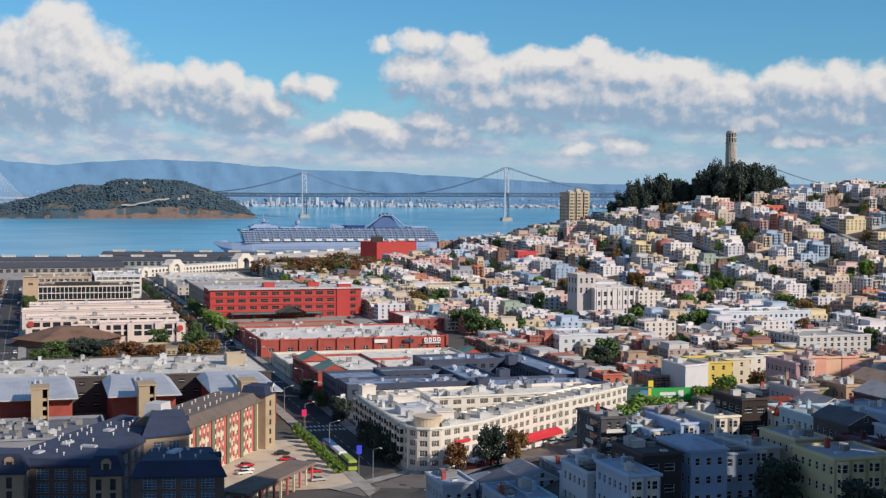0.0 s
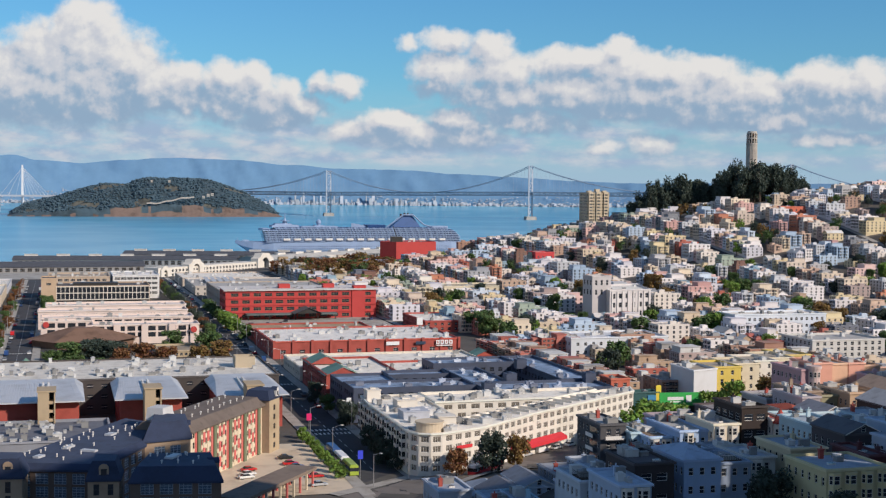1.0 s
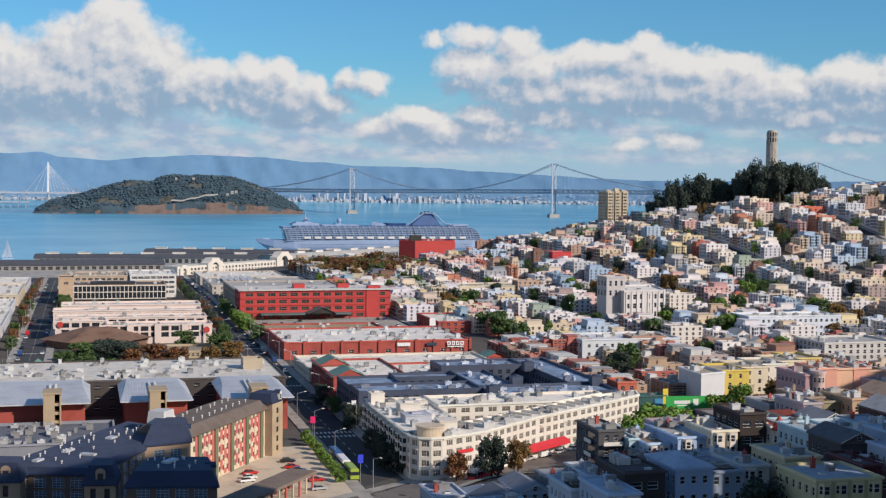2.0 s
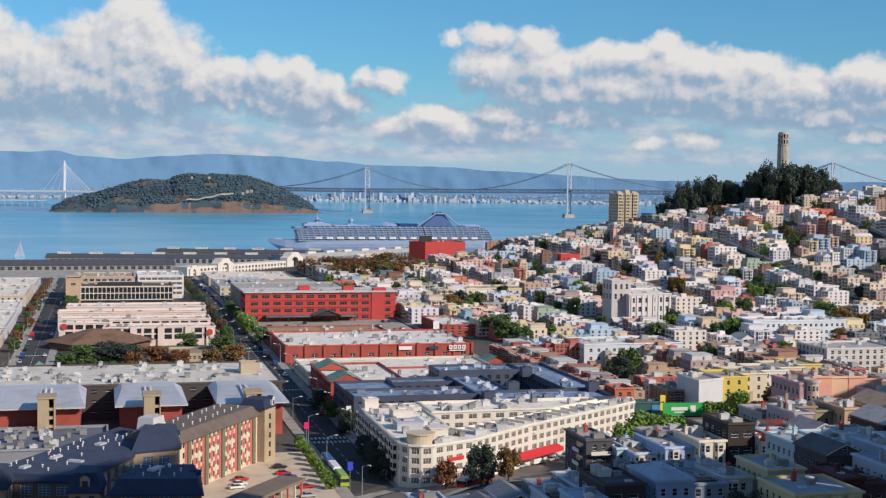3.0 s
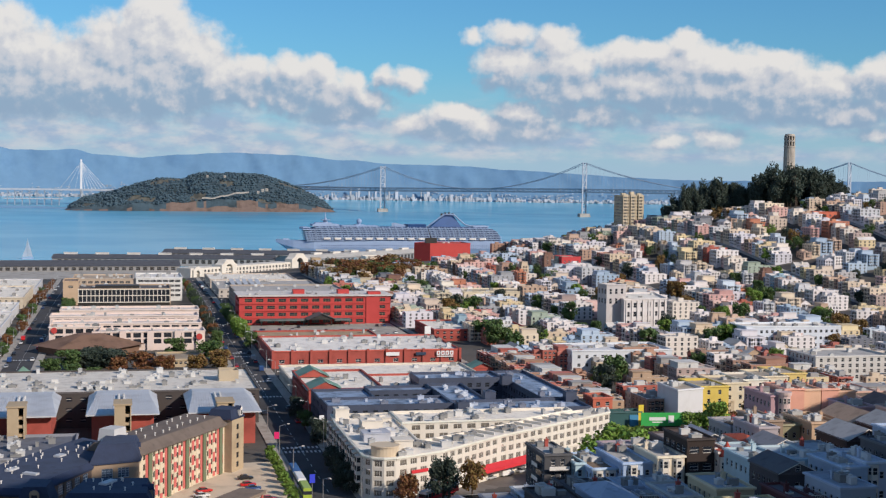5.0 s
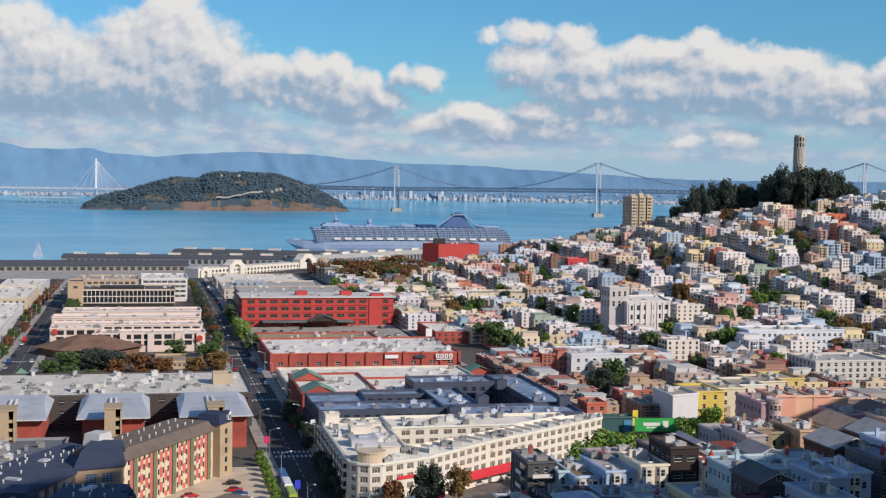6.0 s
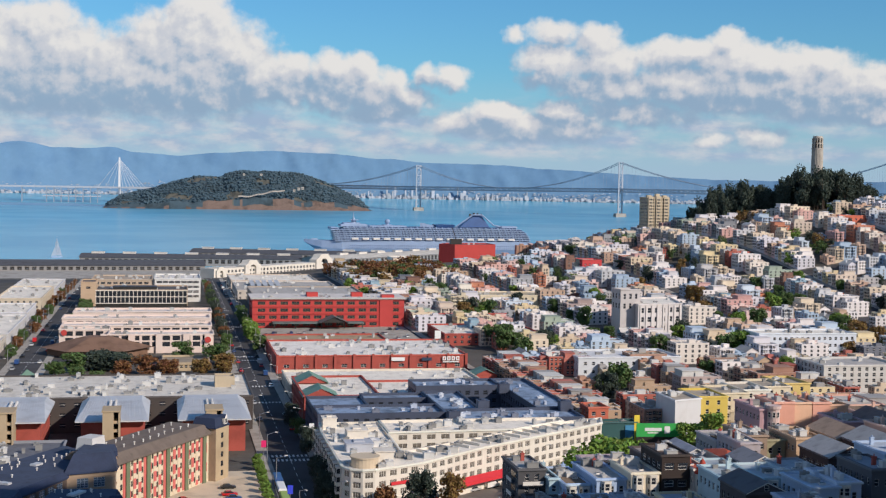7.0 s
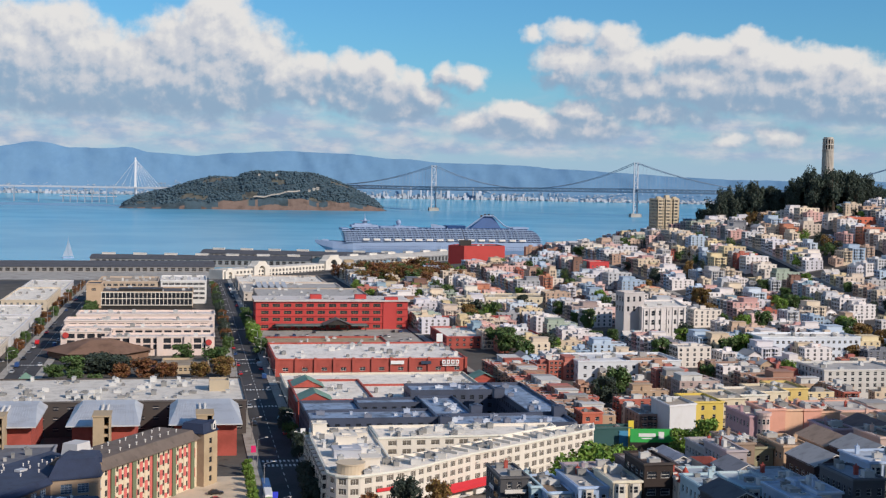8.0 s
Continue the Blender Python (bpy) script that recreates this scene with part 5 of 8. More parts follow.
for i in range(23):
    m.box(8.7 + i * 2.8, 9.1 + i * 2.8, -1.0, 0.05, 5.0, 13.6)
for z in (4.6, 9.1, 13.4):
    m.box(8.5, 70.8, -1.1, 0.05, z, z + 0.55)
part("window_grid", m, STUCCO, off, "white concrete grid", color=WHITE)
m = Mesh()
m.box(20, 50, 6, 18, 0, 2.6)
part("roof_house", m, BRONZE, off, "dark roof house").location = (0, 0, 13.2)
building("office_tower", rect(-4.2, 5.8, 959, 985), 5.6, 25.4, (0.52, 0.38, 0.25), TARROOF, "tan stair block of the office building", storeys=1, pitch=8, win=(3, 1.5), ground_floor=14)
building("office_building", rect(45, 78, 1010, 1060), 5.2, 24.0, (0.70, 0.69, 0.66), (0.76, 0.73, 0.69), "white office building with ribbon windows", storeys=4, pitch=4.4, win=(3.9, 1.6), ground_floor=4, units=14)
building("office_building", rect(0, 43, 1012, 1060), 5.2, 23.0, (0.50, 0.40, 0.30), (0.45, 0.37, 0.28), "tan office building with planted roof", storeys=4, pitch=4.4, win=(3.0, 1.6), ground_floor=3, units=14)

# motel: shallow metal roofs over three bays, dark courts between them
for i, (x0, x1, sx) in enumerate(((-20, 14, 0.3), (25.4, 47.2, 33.6), (58.6, 81, 66.7))):
    mot = thing("motel_block", x0, 456, 6.6, 0, "red brick motel block with a grey metal roof", "building", "motel blocks")
    L = x1 - x0
    m, r, holes = Mesh(), Mesh(), []
    poly = [(0.8, 2), (L - 0.8, 2), (L - 0.8, 44), (0.8, 44)]
    for a, (p, q) in enumerate(zip(poly, poly[1:] + poly[:1])):
        cols = windows_of((Vector(q) - Vector(p)).length, 2.5, 4.2, 2.0) if a in (1, 3) else []
        holes += facade(m, p, q, -2, 11.2, cols, [(1, 2.6), (4.2, 5.8), (7.4, 9)] if cols else [])
    part("wall", m, BRICK, mot)
    r.face((-1, -1.5, 11.4), (L + 1, -1.5, 11.4), (L - 1.8, 30, 13.2), (1.8, 30, 13.2))
    r.face((L + 1, -1.5, 11.4), (L + 1, 44, 11.4), (L - 1.8, 40, 13.2), (L - 1.8, 30, 13.2))
    r.face((-1, 44, 11.4), (-1, -1.5, 11.4), (1.8, 30, 13.2), (1.8, 40, 13.2))
    r.face((1.8, 30, 13.2), (L - 1.8, 30, 13.2), (L - 1.8, 40, 13.2), (1.8, 40, 13.2))
    r.face((-1, -1.5, 11.0), (L + 1, -1.5, 11.0), (L + 1, -1.5, 11.42), (-1, -1.5, 11.42))
    r.face((-1, 44, 11.0), (-1, -1.5, 11.0), (-1, -1.5, 11.42), (-1, 44, 11.42))
    r.face((-1, -1.5, 11.0), (-1, 44, 11.0), (L + 1, 44, 11.0), (L + 1, -1.5, 11.0))
    part("roof", r, METALROOF, mot, "grey standing-seam metal roof")
    seam = Mesh()
    for j in range(int(L / 0.9)):
        x = 0.2 + j * 0.9
        seam.tube((x, -1.45, 11.44), (x * 0.87 + L * 0.065, 29.9, 13.24), 0.05, sides=3, cap=False)
    part("seam_ribbing", seam, METALROOF, mot, kind="stuff")
    add_windows(mot, holes, BRONZE)
    m = Mesh()
    m.box(0, 3.5, -8, 2, -2, 15.6)
    m.box(5.0, 5.4, -7.6, 2, -2, 15.6)
    m.box(3.5, 5.0, -1.5, 2, -2, 15.6, slot=1)
    for z in (0.5, 3.3, 6.1, 8.9, 11.7):
        m.box(3.5, 5.0, -7.2, -1.5, z, z + 0.9, bottom=True)
    m.box(-0.3, 5.7, -8.3, 2.3, 15.6, 16.1, bottom=True)
    part("stair_shaft", m, [BEIGE, BRONZE], mot, "beige stair shaft with a dark open slot").location = (sx - x0, -1.0, 0)
    for dx in (1.2, 3.0):
        m = Mesh()
        m.tube((0, 0, 0), (0, 26, 1.5), 0.45, sides=6)
        part("roof_duct", m, TRIM, mot, "white roof duct").location = (sx - x0 + dx, 1.5, 12.0)
# wall coloured near black to give the courts their deep shadow
building("motel", rect(-20, 85, 496.2, 553), 6.6, 19.4, (0.07, 0.06, 0.055), (0.70, 0.66, 0.58), "pale flat roof of the motel with many vents", storeys=3, pitch=5, win=(2, 1.5), units=90, separate=False, parapet=0.6)
for sx, wd in ((72, 7.5),):
    building("roof_house", rect(sx, sx + wd, 520, 528), 18.8, 23.0, (0.48, 0.40, 0.28), GREYROOF, "beige lift house on the motel roof", storeys=1, blank=(0, 1, 2, 3), cornice=False)


# hotel with red, green and cream panels
# darker copy of the beige render, for walls that lie in shade
BEIGESHADE = mat("tan_render", (0.34, 0.25, 0.17), 0.85, var=0.2)
PANELS = [mat("panel_red", (0.60, 0.15, 0.13), 0.7, var=0.12), mat("panel_green", (0.16, 0.19, 0.11), 0.7, var=0.12), mat("panel_cream", (0.68, 0.58, 0.42), 0.7, var=0.12)]
p0, p1 = Vector((40.5, 369, 0)), Vector((66.5, 412, 0))
d = (p1 - p0).normalized()
turn = math.degrees(math.atan2(d.y, d.x))
wing = thing("hotel_wing", p0.x, p0.y, 6.6, turn, "beige hotel wing with red and green facade panels", "hotel")
L = (p1 - p0).length
m, r, holes = Mesh(), Mesh(), []
poly = rect(0, L + 10, 0, 15)
holes = facade(m, (0, 0), (L, 0), 0, 15.0, windows_of(L, 1.4, 2.6, 1.1), [(1.2 + 2.9 * s, 2.9 + 2.9 * s) for s in range(5)], slot=2)
m.face((0, 15, 0), (0, 0, 0), (0, 0, 15), (0, 15, 15))
m.face((L, 15, 0), (0, 15, 0), (0, 15, 15), (L, 15, 15))
part("wall", m, [BEIGE, BEIGE, PANELS[2]], wing)
r.face((-0.6, -1.2, 15), (L, -1.2, 15), (L, 1.6, 17.2), (-0.6, 1.6, 17.2))
r.face((-0.6, 1.6, 17.2), (L, 1.6, 17.2), (L, 13.6, 17.2), (-0.6, 13.6, 17.2))
r.face((L, 13.6, 17.2), (-0.6, 13.6, 17.2), (-0.6, 16, 15), (L, 16, 15))
r.face((-0.6, 16, 15), (-0.6, 13.6, 17.2), (-0.6, 1.6, 17.2), (-0.6, -1.2, 15))
r.face((-0.6, -1.2, 14.6), (L, -1.2, 14.6), (L, -1.2, 15.02), (-0.6, -1.2, 15.02))
part("roof", r, ROOFING, wing, "brown-grey felt roof", color=(0.17, 0.135, 0.11))
add_windows(wing, holes, BRONZE)
# only the front is plain beige; the other faces get the shade-darkened copy
m = Mesh()
for p, q in (((L, -2.5), (L + 8, -2.5)), ((L + 8, -2.5), (L + 8, 5.6)), ((L + 8, 5.6), (L, 5.6)), ((L, 5.6), (L, -2.5))):
    e = (Vector(q) - Vector(p)).length
    front = p[1] == q[1] == -2.5
    rows = [(1.2 + 2.9 * s, 2.9 + 2.9 * s) for s in range(5)]
    holes = facade(m, p, q, -2, 16.6, [(3.2, 4.8)] if front else [], rows if front else [], slot=0 if front else 1)
    add_windows(wing, holes, BRONZE)
part("end_tower", m, [BEIGE, BEIGESHADE], wing, "brown and cream end tower")
rnd = random.Random(12)
cols = windows_of(L, 1.4, 2.6, 1.1)
for i, (a, b) in enumerate(cols):
    k = i % 4
    for s in range(10):  # half-storey panels in upright stripes, one column in two staggered
        m = Mesh()
        m.box(b + 0.08, min(L, b + 1.42), -0.14, 0.02, 0.4 + 1.45 * s, 1.83 + 1.45 * s)
        part("panel", m, PANELS[(0, 2 - 2 * (s // 2 % 2), 0, 2 * ((s + 1) // 2 % 2))[k] if k != 2 or s % 3 else 2], wing)
    if k == 1:
        m = Mesh()
        m.box(a - 0.35, b + 0.35, -0.55, -0.24, 0, 14.7)
        part("pilaster", m, PANELS[1], wing, "dark green pilaster")
m = Mesh()
m.box(-0.4, 6.2, 9.2, 14.5, 0, 3.4, taper=0.12)
part("roof_house", m, STUCCO, wing, "pale roof house", color=(0.58, 0.58, 0.58)).location = (2.5, -0.5, 17.2)
for i in range(22):
    m = Mesh()
    m.tube((0, 0, 0), (0, 0, 0.7), 0.16, sides=6)
    m.tube((0, 0, 0.7), (0, 0, 0.95), 0.3, sides=6)
    part("roof_vent", m, TRIM, wing).location = (2 + (i % 11) * 4.3, 4 + (i // 11) * 6 + rnd.uniform(-0.6, 0.6), 17.2)


def mansard_tower(parent, x, y, z, w, d, h, turn=0.0):
    """A slate-hung roof house with a round-headed dormer."""
    m = Mesh()
    m.box(-w / 2, w / 2, -d / 2, d / 2, 0, h, taper=0.16)
    m.box(-w / 2 - 0.3, w / 2 + 0.3, -d / 2 - 0.3, d / 2 + 0.3, -0.4, 0)
    ob = part("mansard_roof", m, SLATE, parent, "dark slate mansard roof")
    ob.matrix_basis = pose(x, y, z, 0, 0, turn)
    m = Mesh()
    m.box(-0.8, 0.8, -0.5, 0.6, 0.3, 2.2)
    m.face((-1.0, -0.6, 2.2), (1.0, -0.6, 2.2), (0, -0.6, 3.3))
    m.face((-1.0, -0.6, 2.2), (0, -0.6, 3.3), (0, 1.4, 3.3), (-1.0, 1.4, 2.2), slot=1)
    m.face((1.0, -0.6, 2.2), (1.0, 1.4, 2.2), (0, 1.4, 3.3), (0, -0.6, 3.3), slot=1)
    m.box(-0.4, 0.4, -0.56, -0.5, 0.6, 1.9, slot=2)
    part("dormer", m, [TRIM, SLATE, GLASS], ob).location = (w * 0.2, -d / 2 + 0.1, 0)
    return ob


mansard_tower(wing, L + 4, 1.6, 16.6, 8.4, 8.0, 2.6)

BROWNWALL = mat("brown_render", (0.13, 0.095, 0.075), 0.85, var=0.2)
LATTICE = mat("pale_window_lattice", (0.34, 0.40, 0.48), 0.6, var=0.1, bump=0.0)
# blue in the pane colour stands for reflected sky
SKYGLASS = mat("curtained_glass", (0.10, 0.14, 0.20), 0.2, var=0.4, big=0.4, bump=0.0)
inn = thing("hotel_range", 0, 300, 6.6, 0, "hotel front range with dark slate mansard roofs in shade", "hotel")
RANGE = ([(-9, 38.5), (14.5, 31), (28.2, 60), (33, 88), (25, 98)], [(28.4, 61.5), (40.6, 65), (41.5, 77), (31, 80)], [(22.5, 18), (43, 14.5), (43.6, 33.5), (27, 35.5)], [(13, 19.5), (20, 18.4), (21, 27.5), (14.4, 30.8)], [(-8, 27), (-1.5, 26), (-0.5, 35), (-8, 37.5)])
TOPS = ((13.4, 14.9, 0.9), (14.2, 18.9, 1.3), (12.9, 16.4, 1.2), (13.6, 17.9, 0.9), (13.6, 17.9, 0.9))
for k, (poly, (eave, top, lean)) in enumerate(zip(RANGE, TOPS)):
    m, r, holes = Mesh(), Mesh(), []
    for p, q in zip(poly, poly[1:] + poly[:1]):
        e = (Vector(q) - Vector(p)).length
        wide = e > 12
        holes += facade(m, p, q, -3, eave, windows_of(e, 1.2, 4.4 if wide else 3.2, 3.0 if wide else 1.3), [(0.4 + 3.2 * s, 3.0 + 3.2 * s) for s in range(4)])
    part("wall", m, BROWNWALL if k in (0, 2) else BEIGESHADE, inn)
    outer, inner = inset(poly, -0.5), inset(poly, lean)
    n = len(poly)
    for i in range(n):
        j = (i + 1) % n
        r.face((*outer[i], eave - 0.3), (*outer[j], eave - 0.3), (*outer[j], eave + 0.2), (*outer[i], eave + 0.2))
        r.face((*outer[i], eave + 0.2), (*outer[j], eave + 0.2), (*inner[j], top), (*inner[i], top))
        r.face((*poly[i], eave - 0.3), (*poly[j], eave - 0.3), (*outer[j], eave - 0.3), (*outer[i], eave - 0.3))
    r.face(*[(*p, top) for p in inner], slot=1)
    part("roof", r, [SLATE, ROOFING], inn, "dark slate mansard with a flat tar top", color=(0.05, 0.066, 0.115))
    wide = [hole for hole in holes if hole[2] > 2]
    add_windows(inn, [hole for hole in holes if hole[2] <= 2], BRONZE)
    add_windows(inn, wide, LATTICE, SKYGLASS, (0.25, 0.5, 0.75), (0.33, 0.67))


def dormer(x, y, z, turn):
    m = Mesh()
    m.box(-1.1, 1.1, 0, 2.2, 0, 2.4)
    arc = [(1.2 * math.cos(math.pi * i / 8), 2.4 + 1.2 * math.sin(math.pi * i / 8)) for i in range(9)]
    m.face(*[(a, -0.1, b) for a, b in arc])
    for (a, b), (c, e) in zip(arc, arc[1:]):
        m.face((a, -0.1, b), (a, 2.6, b), (c, 2.6, e), (c, -0.1, e), slot=1)
    m.box(-0.65, 0.65, -0.06, 0, 0.5, 2.9, slot=2)
    part("dormer", m, [BEIGESHADE, SLATE, GLASS], inn, "round-headed dormer").matrix_basis = pose(x, y, z, 0, 0, turn)


for x, y, z, turn in ((41.0, 71, 14.4, 90), (43.4, 24, 13.2, 92), (16.6, 18.8, 13.8, -8), (-4.7, 26.6, 13.8, -8)):
    dormer(x, y, z, turn)
rnd = random.Random(8)
for i in range(44):
    m = Mesh()
    m.tube((0, 0, 0), (0, 0, 0.6), 0.16, sides=6)
    m.tube((0, 0, 0.6), (0, 0, 0.85), 0.28, sides=6)
    t, a = i / 34, rnd.uniform(-7, 7)
    place = (1.5 + t * 26 + a * 0.84, 40 + t * 46 - a * 0.5, 14.9) if i < 34 else (27 + rnd.random() * 13, 18 + rnd.random() * 13, 16.4)
    part("roof_vent", m, TRIM, inn).location = place
for x, y, w, d in ((20, 70, 3, 2), (9, 54, 4, 1.5), (14, 48, 1.5, 4), (33, 28, 5, 2), (2, 43, 3, 1.6)):
    m = Mesh()
    m.box(-w / 2, w / 2, -d / 2, d / 2, 0, 0.5)
    part("skylight", m, METALROOF, inn, "pale rooflight").matrix_basis = pose(x, y, 14.9 if x != 33 else 16.4, 0, 0, 58)
port = thing("covered_walk", 47, 330, 6.6, 55, "beige covered walk with a brown flat roof", "canopy")
m = Mesh()
m.box(0, 42, -4, 4, 4.6, 5.4, bottom=True)
part("roof", m, ROOFING, port, color=(0.22, 0.17, 0.13))
for i in range(11):
    for y in (-3.4, 3.4):
        m = Mesh()
        m.box(i * 4 + 0.3, i * 4 + 0.8, y - 0.25, y + 0.25, -1, 4.6)
        part("post", m, PANELS[2] if i % 2 else PANELS[0], port)
building("low_annex", rect(-24, 22, 412, 450), 6.6, 13, (0.26, 0.27, 0.30), (0.15, 0.16, 0.19), "low grey annex roof with ducts and plant", storeys=1, pitch=5, units=40, blank=(0, 1, 2, 3))

# ---- waterfront ----
PIERWALL = (0.70, 0.66, 0.58)
front = thing("pier_bulkhead", 97, 1292, 2.6, 43.9, "cream pier front building with tall arches", "building")
m, holes = Mesh(), []
holes += facade(m, (0, 0), (160, 0), 0, 9.5, windows_of(160, 3, 5.0, 2.6), [(1.5, 3.6), (5.2, 7.4)])
m.face((0, 0, 9.5), (160, 0, 9.5), (160, 18, 9.5), (0, 18, 9.5))
m.face((0, 18, 0), (0, 0, 0), (0, 0, 9.5), (0, 18, 9.5))
part("wall", m, STUCCO, front, color=PIERWALL)
w = Mesh()
joined_windows(w, holes)
part("glazing", w, [TRIM, GLASS], front, kind="stuff")


def arch_front(parent, x, w, h, gap):
    m = Mesh()
    steps = 10
    pts = [(-gap / 2, 0)] + [(gap / 2 * math.cos(math.pi - math.pi * i / steps), h * 0.45 + gap / 2 * math.sin(math.pi * i / steps)) for i in range(steps + 1)] + [(gap / 2, 0)]
    outer = [(-w / 2, 0), (-w / 2, h * 0.7), (-w * 0.34, h * 0.8), (-w * 0.22, h), (w * 0.22, h), (w * 0.34, h * 0.8), (w / 2, h * 0.7), (w / 2, 0)]
    m.face(*[(a, -1.5, b) for a, b in outer], *[(a, -1.5, b) for a, b in reversed(pts)])
    m.face(*[(a, 8, b) for a, b in reversed(outer)])
    for (a, b), (c, e) in zip(outer, outer[1:]):
        m.face((a, 8, b), (a, -1.5, b), (c, -1.5, e), (c, 8, e))
    for (a, b), (c, e) in zip(pts, pts[1:]):
        m.face((a, -1.5, b), (a, 3, b), (c, 3, e), (c, -1.5, e))
    m.face(*[(a, 3, b) for a, b in pts], slot=1)
    ob = part("arch", m, [STUCCO, GLASS], parent, "cream arched pier gateway", color=PIERWALL)
    ob.location = (x, -0.5, 0)


arch_front(front, 52, 22, 16, 9)
arch_front(front, 160, 26, 18, 11)
arch_front(front, 8, 12, 11, 5)


def shed(x0, x1, y0, y1, z0, eave, ridge, turn, label, col=(0.085, 0.09, 0.105), monitors=True):
    ob = thing("pier_shed", x0, y0, z0, turn, label, "shed", "pier sheds")
    L, D = x1 - x0, y1 - y0
    m, r = Mesh(), Mesh()
    holes = facade(m, (0, 0), (L, 0), -3, eave, windows_of(L, 3, 7, 4.2), [(0.6, eave - 1.2)])
    for p, q in (((L, 0), (L, D)), ((L, D), (0, D)), ((0, D), (0, 0))):
        m.face((*p, -3), (*q, -3), (*q, eave), (*p, eave))
    r.face((-1, -1, eave), (L + 1, -1, eave), (L + 1, D * 0.35, ridge), (-1, D * 0.35, ridge))
    r.face((-1, D * 0.35, ridge), (L + 1, D * 0.35, ridge), (L + 1, D * 0.65, ridge), (-1, D * 0.65, ridge))
    r.face((-1, D * 0.65, ridge), (L + 1, D * 0.65, ridge), (L + 1, D + 1, eave), (-1, D + 1, eave))
    for x in (0, L):
        m.face((x, 0, eave), (x, D, eave), (x, D * 0.65, ridge), (x, D * 0.35, ridge))
    part("wall", m, STUCCO, ob, color=(0.27, 0.265, 0.26))
    part("roof", r, ROOFING, ob, color=col)
    w = Mesh()
    joined_windows(w, holes)
    part("loading_front", w, [BRIDGE, BRONZE], ob, kind="stuff")
    for i in range(int(L / 34) if monitors else 0):
        mm = Mesh()
        mm.box(-7, 7, -2.2, 2.2, 0, 1.7)
        mm.box(-7.3, 7.3, -2.6, 2.6, 1.7, 2.1)
        part("roof_monitor", mm, TRIM, ob).location = (17 + i * 34, D * 0.5, ridge)
    return ob


shed(-320, 92, 1392, 1440, 2.4, 5.0, 9.2, 2.5, "long grey pier shed with dark doors", (0.085, 0.09, 0.105), False)
shed(-40, 200, 1530, 1570, 2.4, 6.0, 9.4, -6, "grey pier shed with roof monitors")
shed(80, 330, 1640, 1685, 2.4, 6.0, 9.6, -14, "far grey pier shed with roof monitors")
shed(225, 520, 1480, 1520, 2.4, 7.0, 10.5, 43, "cream pier shed beside the ship", (0.55, 0.53, 0.48))
m = Mesh()
m.box(230, 560, 1700, 1752, -2, 2.6)
m.box(-60, 220, 1520, 1580, -2, 2.3)
m.box(60, 340, 1600, 1700, -2, 2.3)
m.box(-330, 110, 1290, 1450, -2, 2.3)
tagged(new("pier_deck", m.data("pier_deck", CONCRETE)), "grey concrete pier decks over the water", "pier", kind="structure")
building("terminal", rect(300, 330, 1500, 1530), 2.6, 12, PIERWALL, LIGHTROOF, "cream gabled pier building", storeys=2, separate=False, units=3)

# red waterfront block
building("red_building", [(331, 1386), (345, 1372), (390, 1380), (388, 1412), (345, 1410)], 5, 33, (0.55, 0.05, 0.04), TARROOF, "plain red windowless waterfront block", storeys=1, blank=(0, 1, 2, 3, 4), wall_mat=REDPAINT, units=5, cornice=False)
crane = thing("crane", 352, 1392, 32, 0, "dark lattice crane on the red block", "crane")
m = Mesh()
m.tube((0, 0, 0), (-6, 0, 18), 0.5, 0.3, 4)
m.box(-8, 4, -3, 3, 0, 6)
part("jib", m, BRONZE, crane)

# tan apartment tower on the slope
tan = building("apartment_tower", rect(513, 536, 1262, 1284), 50, 86, (0.50, 0.42, 0.29), GREYROOF, "tan twelve-storey apartment tower", storeys=11, pitch=3.6, win=(2.0, 1.6), separate=False, units=2)
for x in (1, 9, 17):
    m = Mesh()
    rows = [(2 + 3.1 * k, 3.5 + 3.1 * k) for k in range(11)]
    holes = facade(m, (0, -1.4), (4.4, -1.4), 0, 37, [(0.5, 3.9)], rows, 0.3)
    m.box(0, 4.4, -1.08, 0, 0, 37)
    bay = part("bay", m, STUCCO, tan, color=(0.60, 0.51, 0.36))
    bay.location = (x, 0, 0)
    g = Mesh()
    joined_windows(g, holes)
    part("glazing", g, [TRIM, GLASS], bay, kind="stuff")
    m = Mesh()
    m.box(0, 4, 0, 5, 0, 3.0)
    part("roof_house", m, STUCCO, tan, color=(0.62, 0.52, 0.36)).location = (x + 0.2, 3 if x != 9 else 1, 35 if x != 9 else 36.5)

# white hall with pilasters
hall = building("church_hall", [(327, 760), (357, 767), (366, 811), (331, 805)], 8, 28, (0.62, 0.58, 0.56), LIGHTROOF, "large white hall with tall pilasters", storeys=3, pitch=5.0, win=(2.4, 3.0), ground_floor=3.0, separate=True, units=4, blank=(3,))
for i in range(8):
    q = Mesh()
    q.box(-0.5, 0.5, -0.55, 0.2, 0, 19)
    pl = part("pilaster", q, STUCCO, hall, color=(0.66, 0.62, 0.59))
    pl.matrix_basis = pose(1.5 + i * 3.9, 0.35 + i * 0.91, 0, 0, 0, 13)
building("church_tower", [(317.6, 765), (331, 768), (329.6, 780), (316.2, 777)], 8, 36.4, (0.48, 0.45, 0.44), GREYROOF, "square white tower beside the hall", storeys=2, pitch=4, win=(1.6, 3), ground_floor=16)

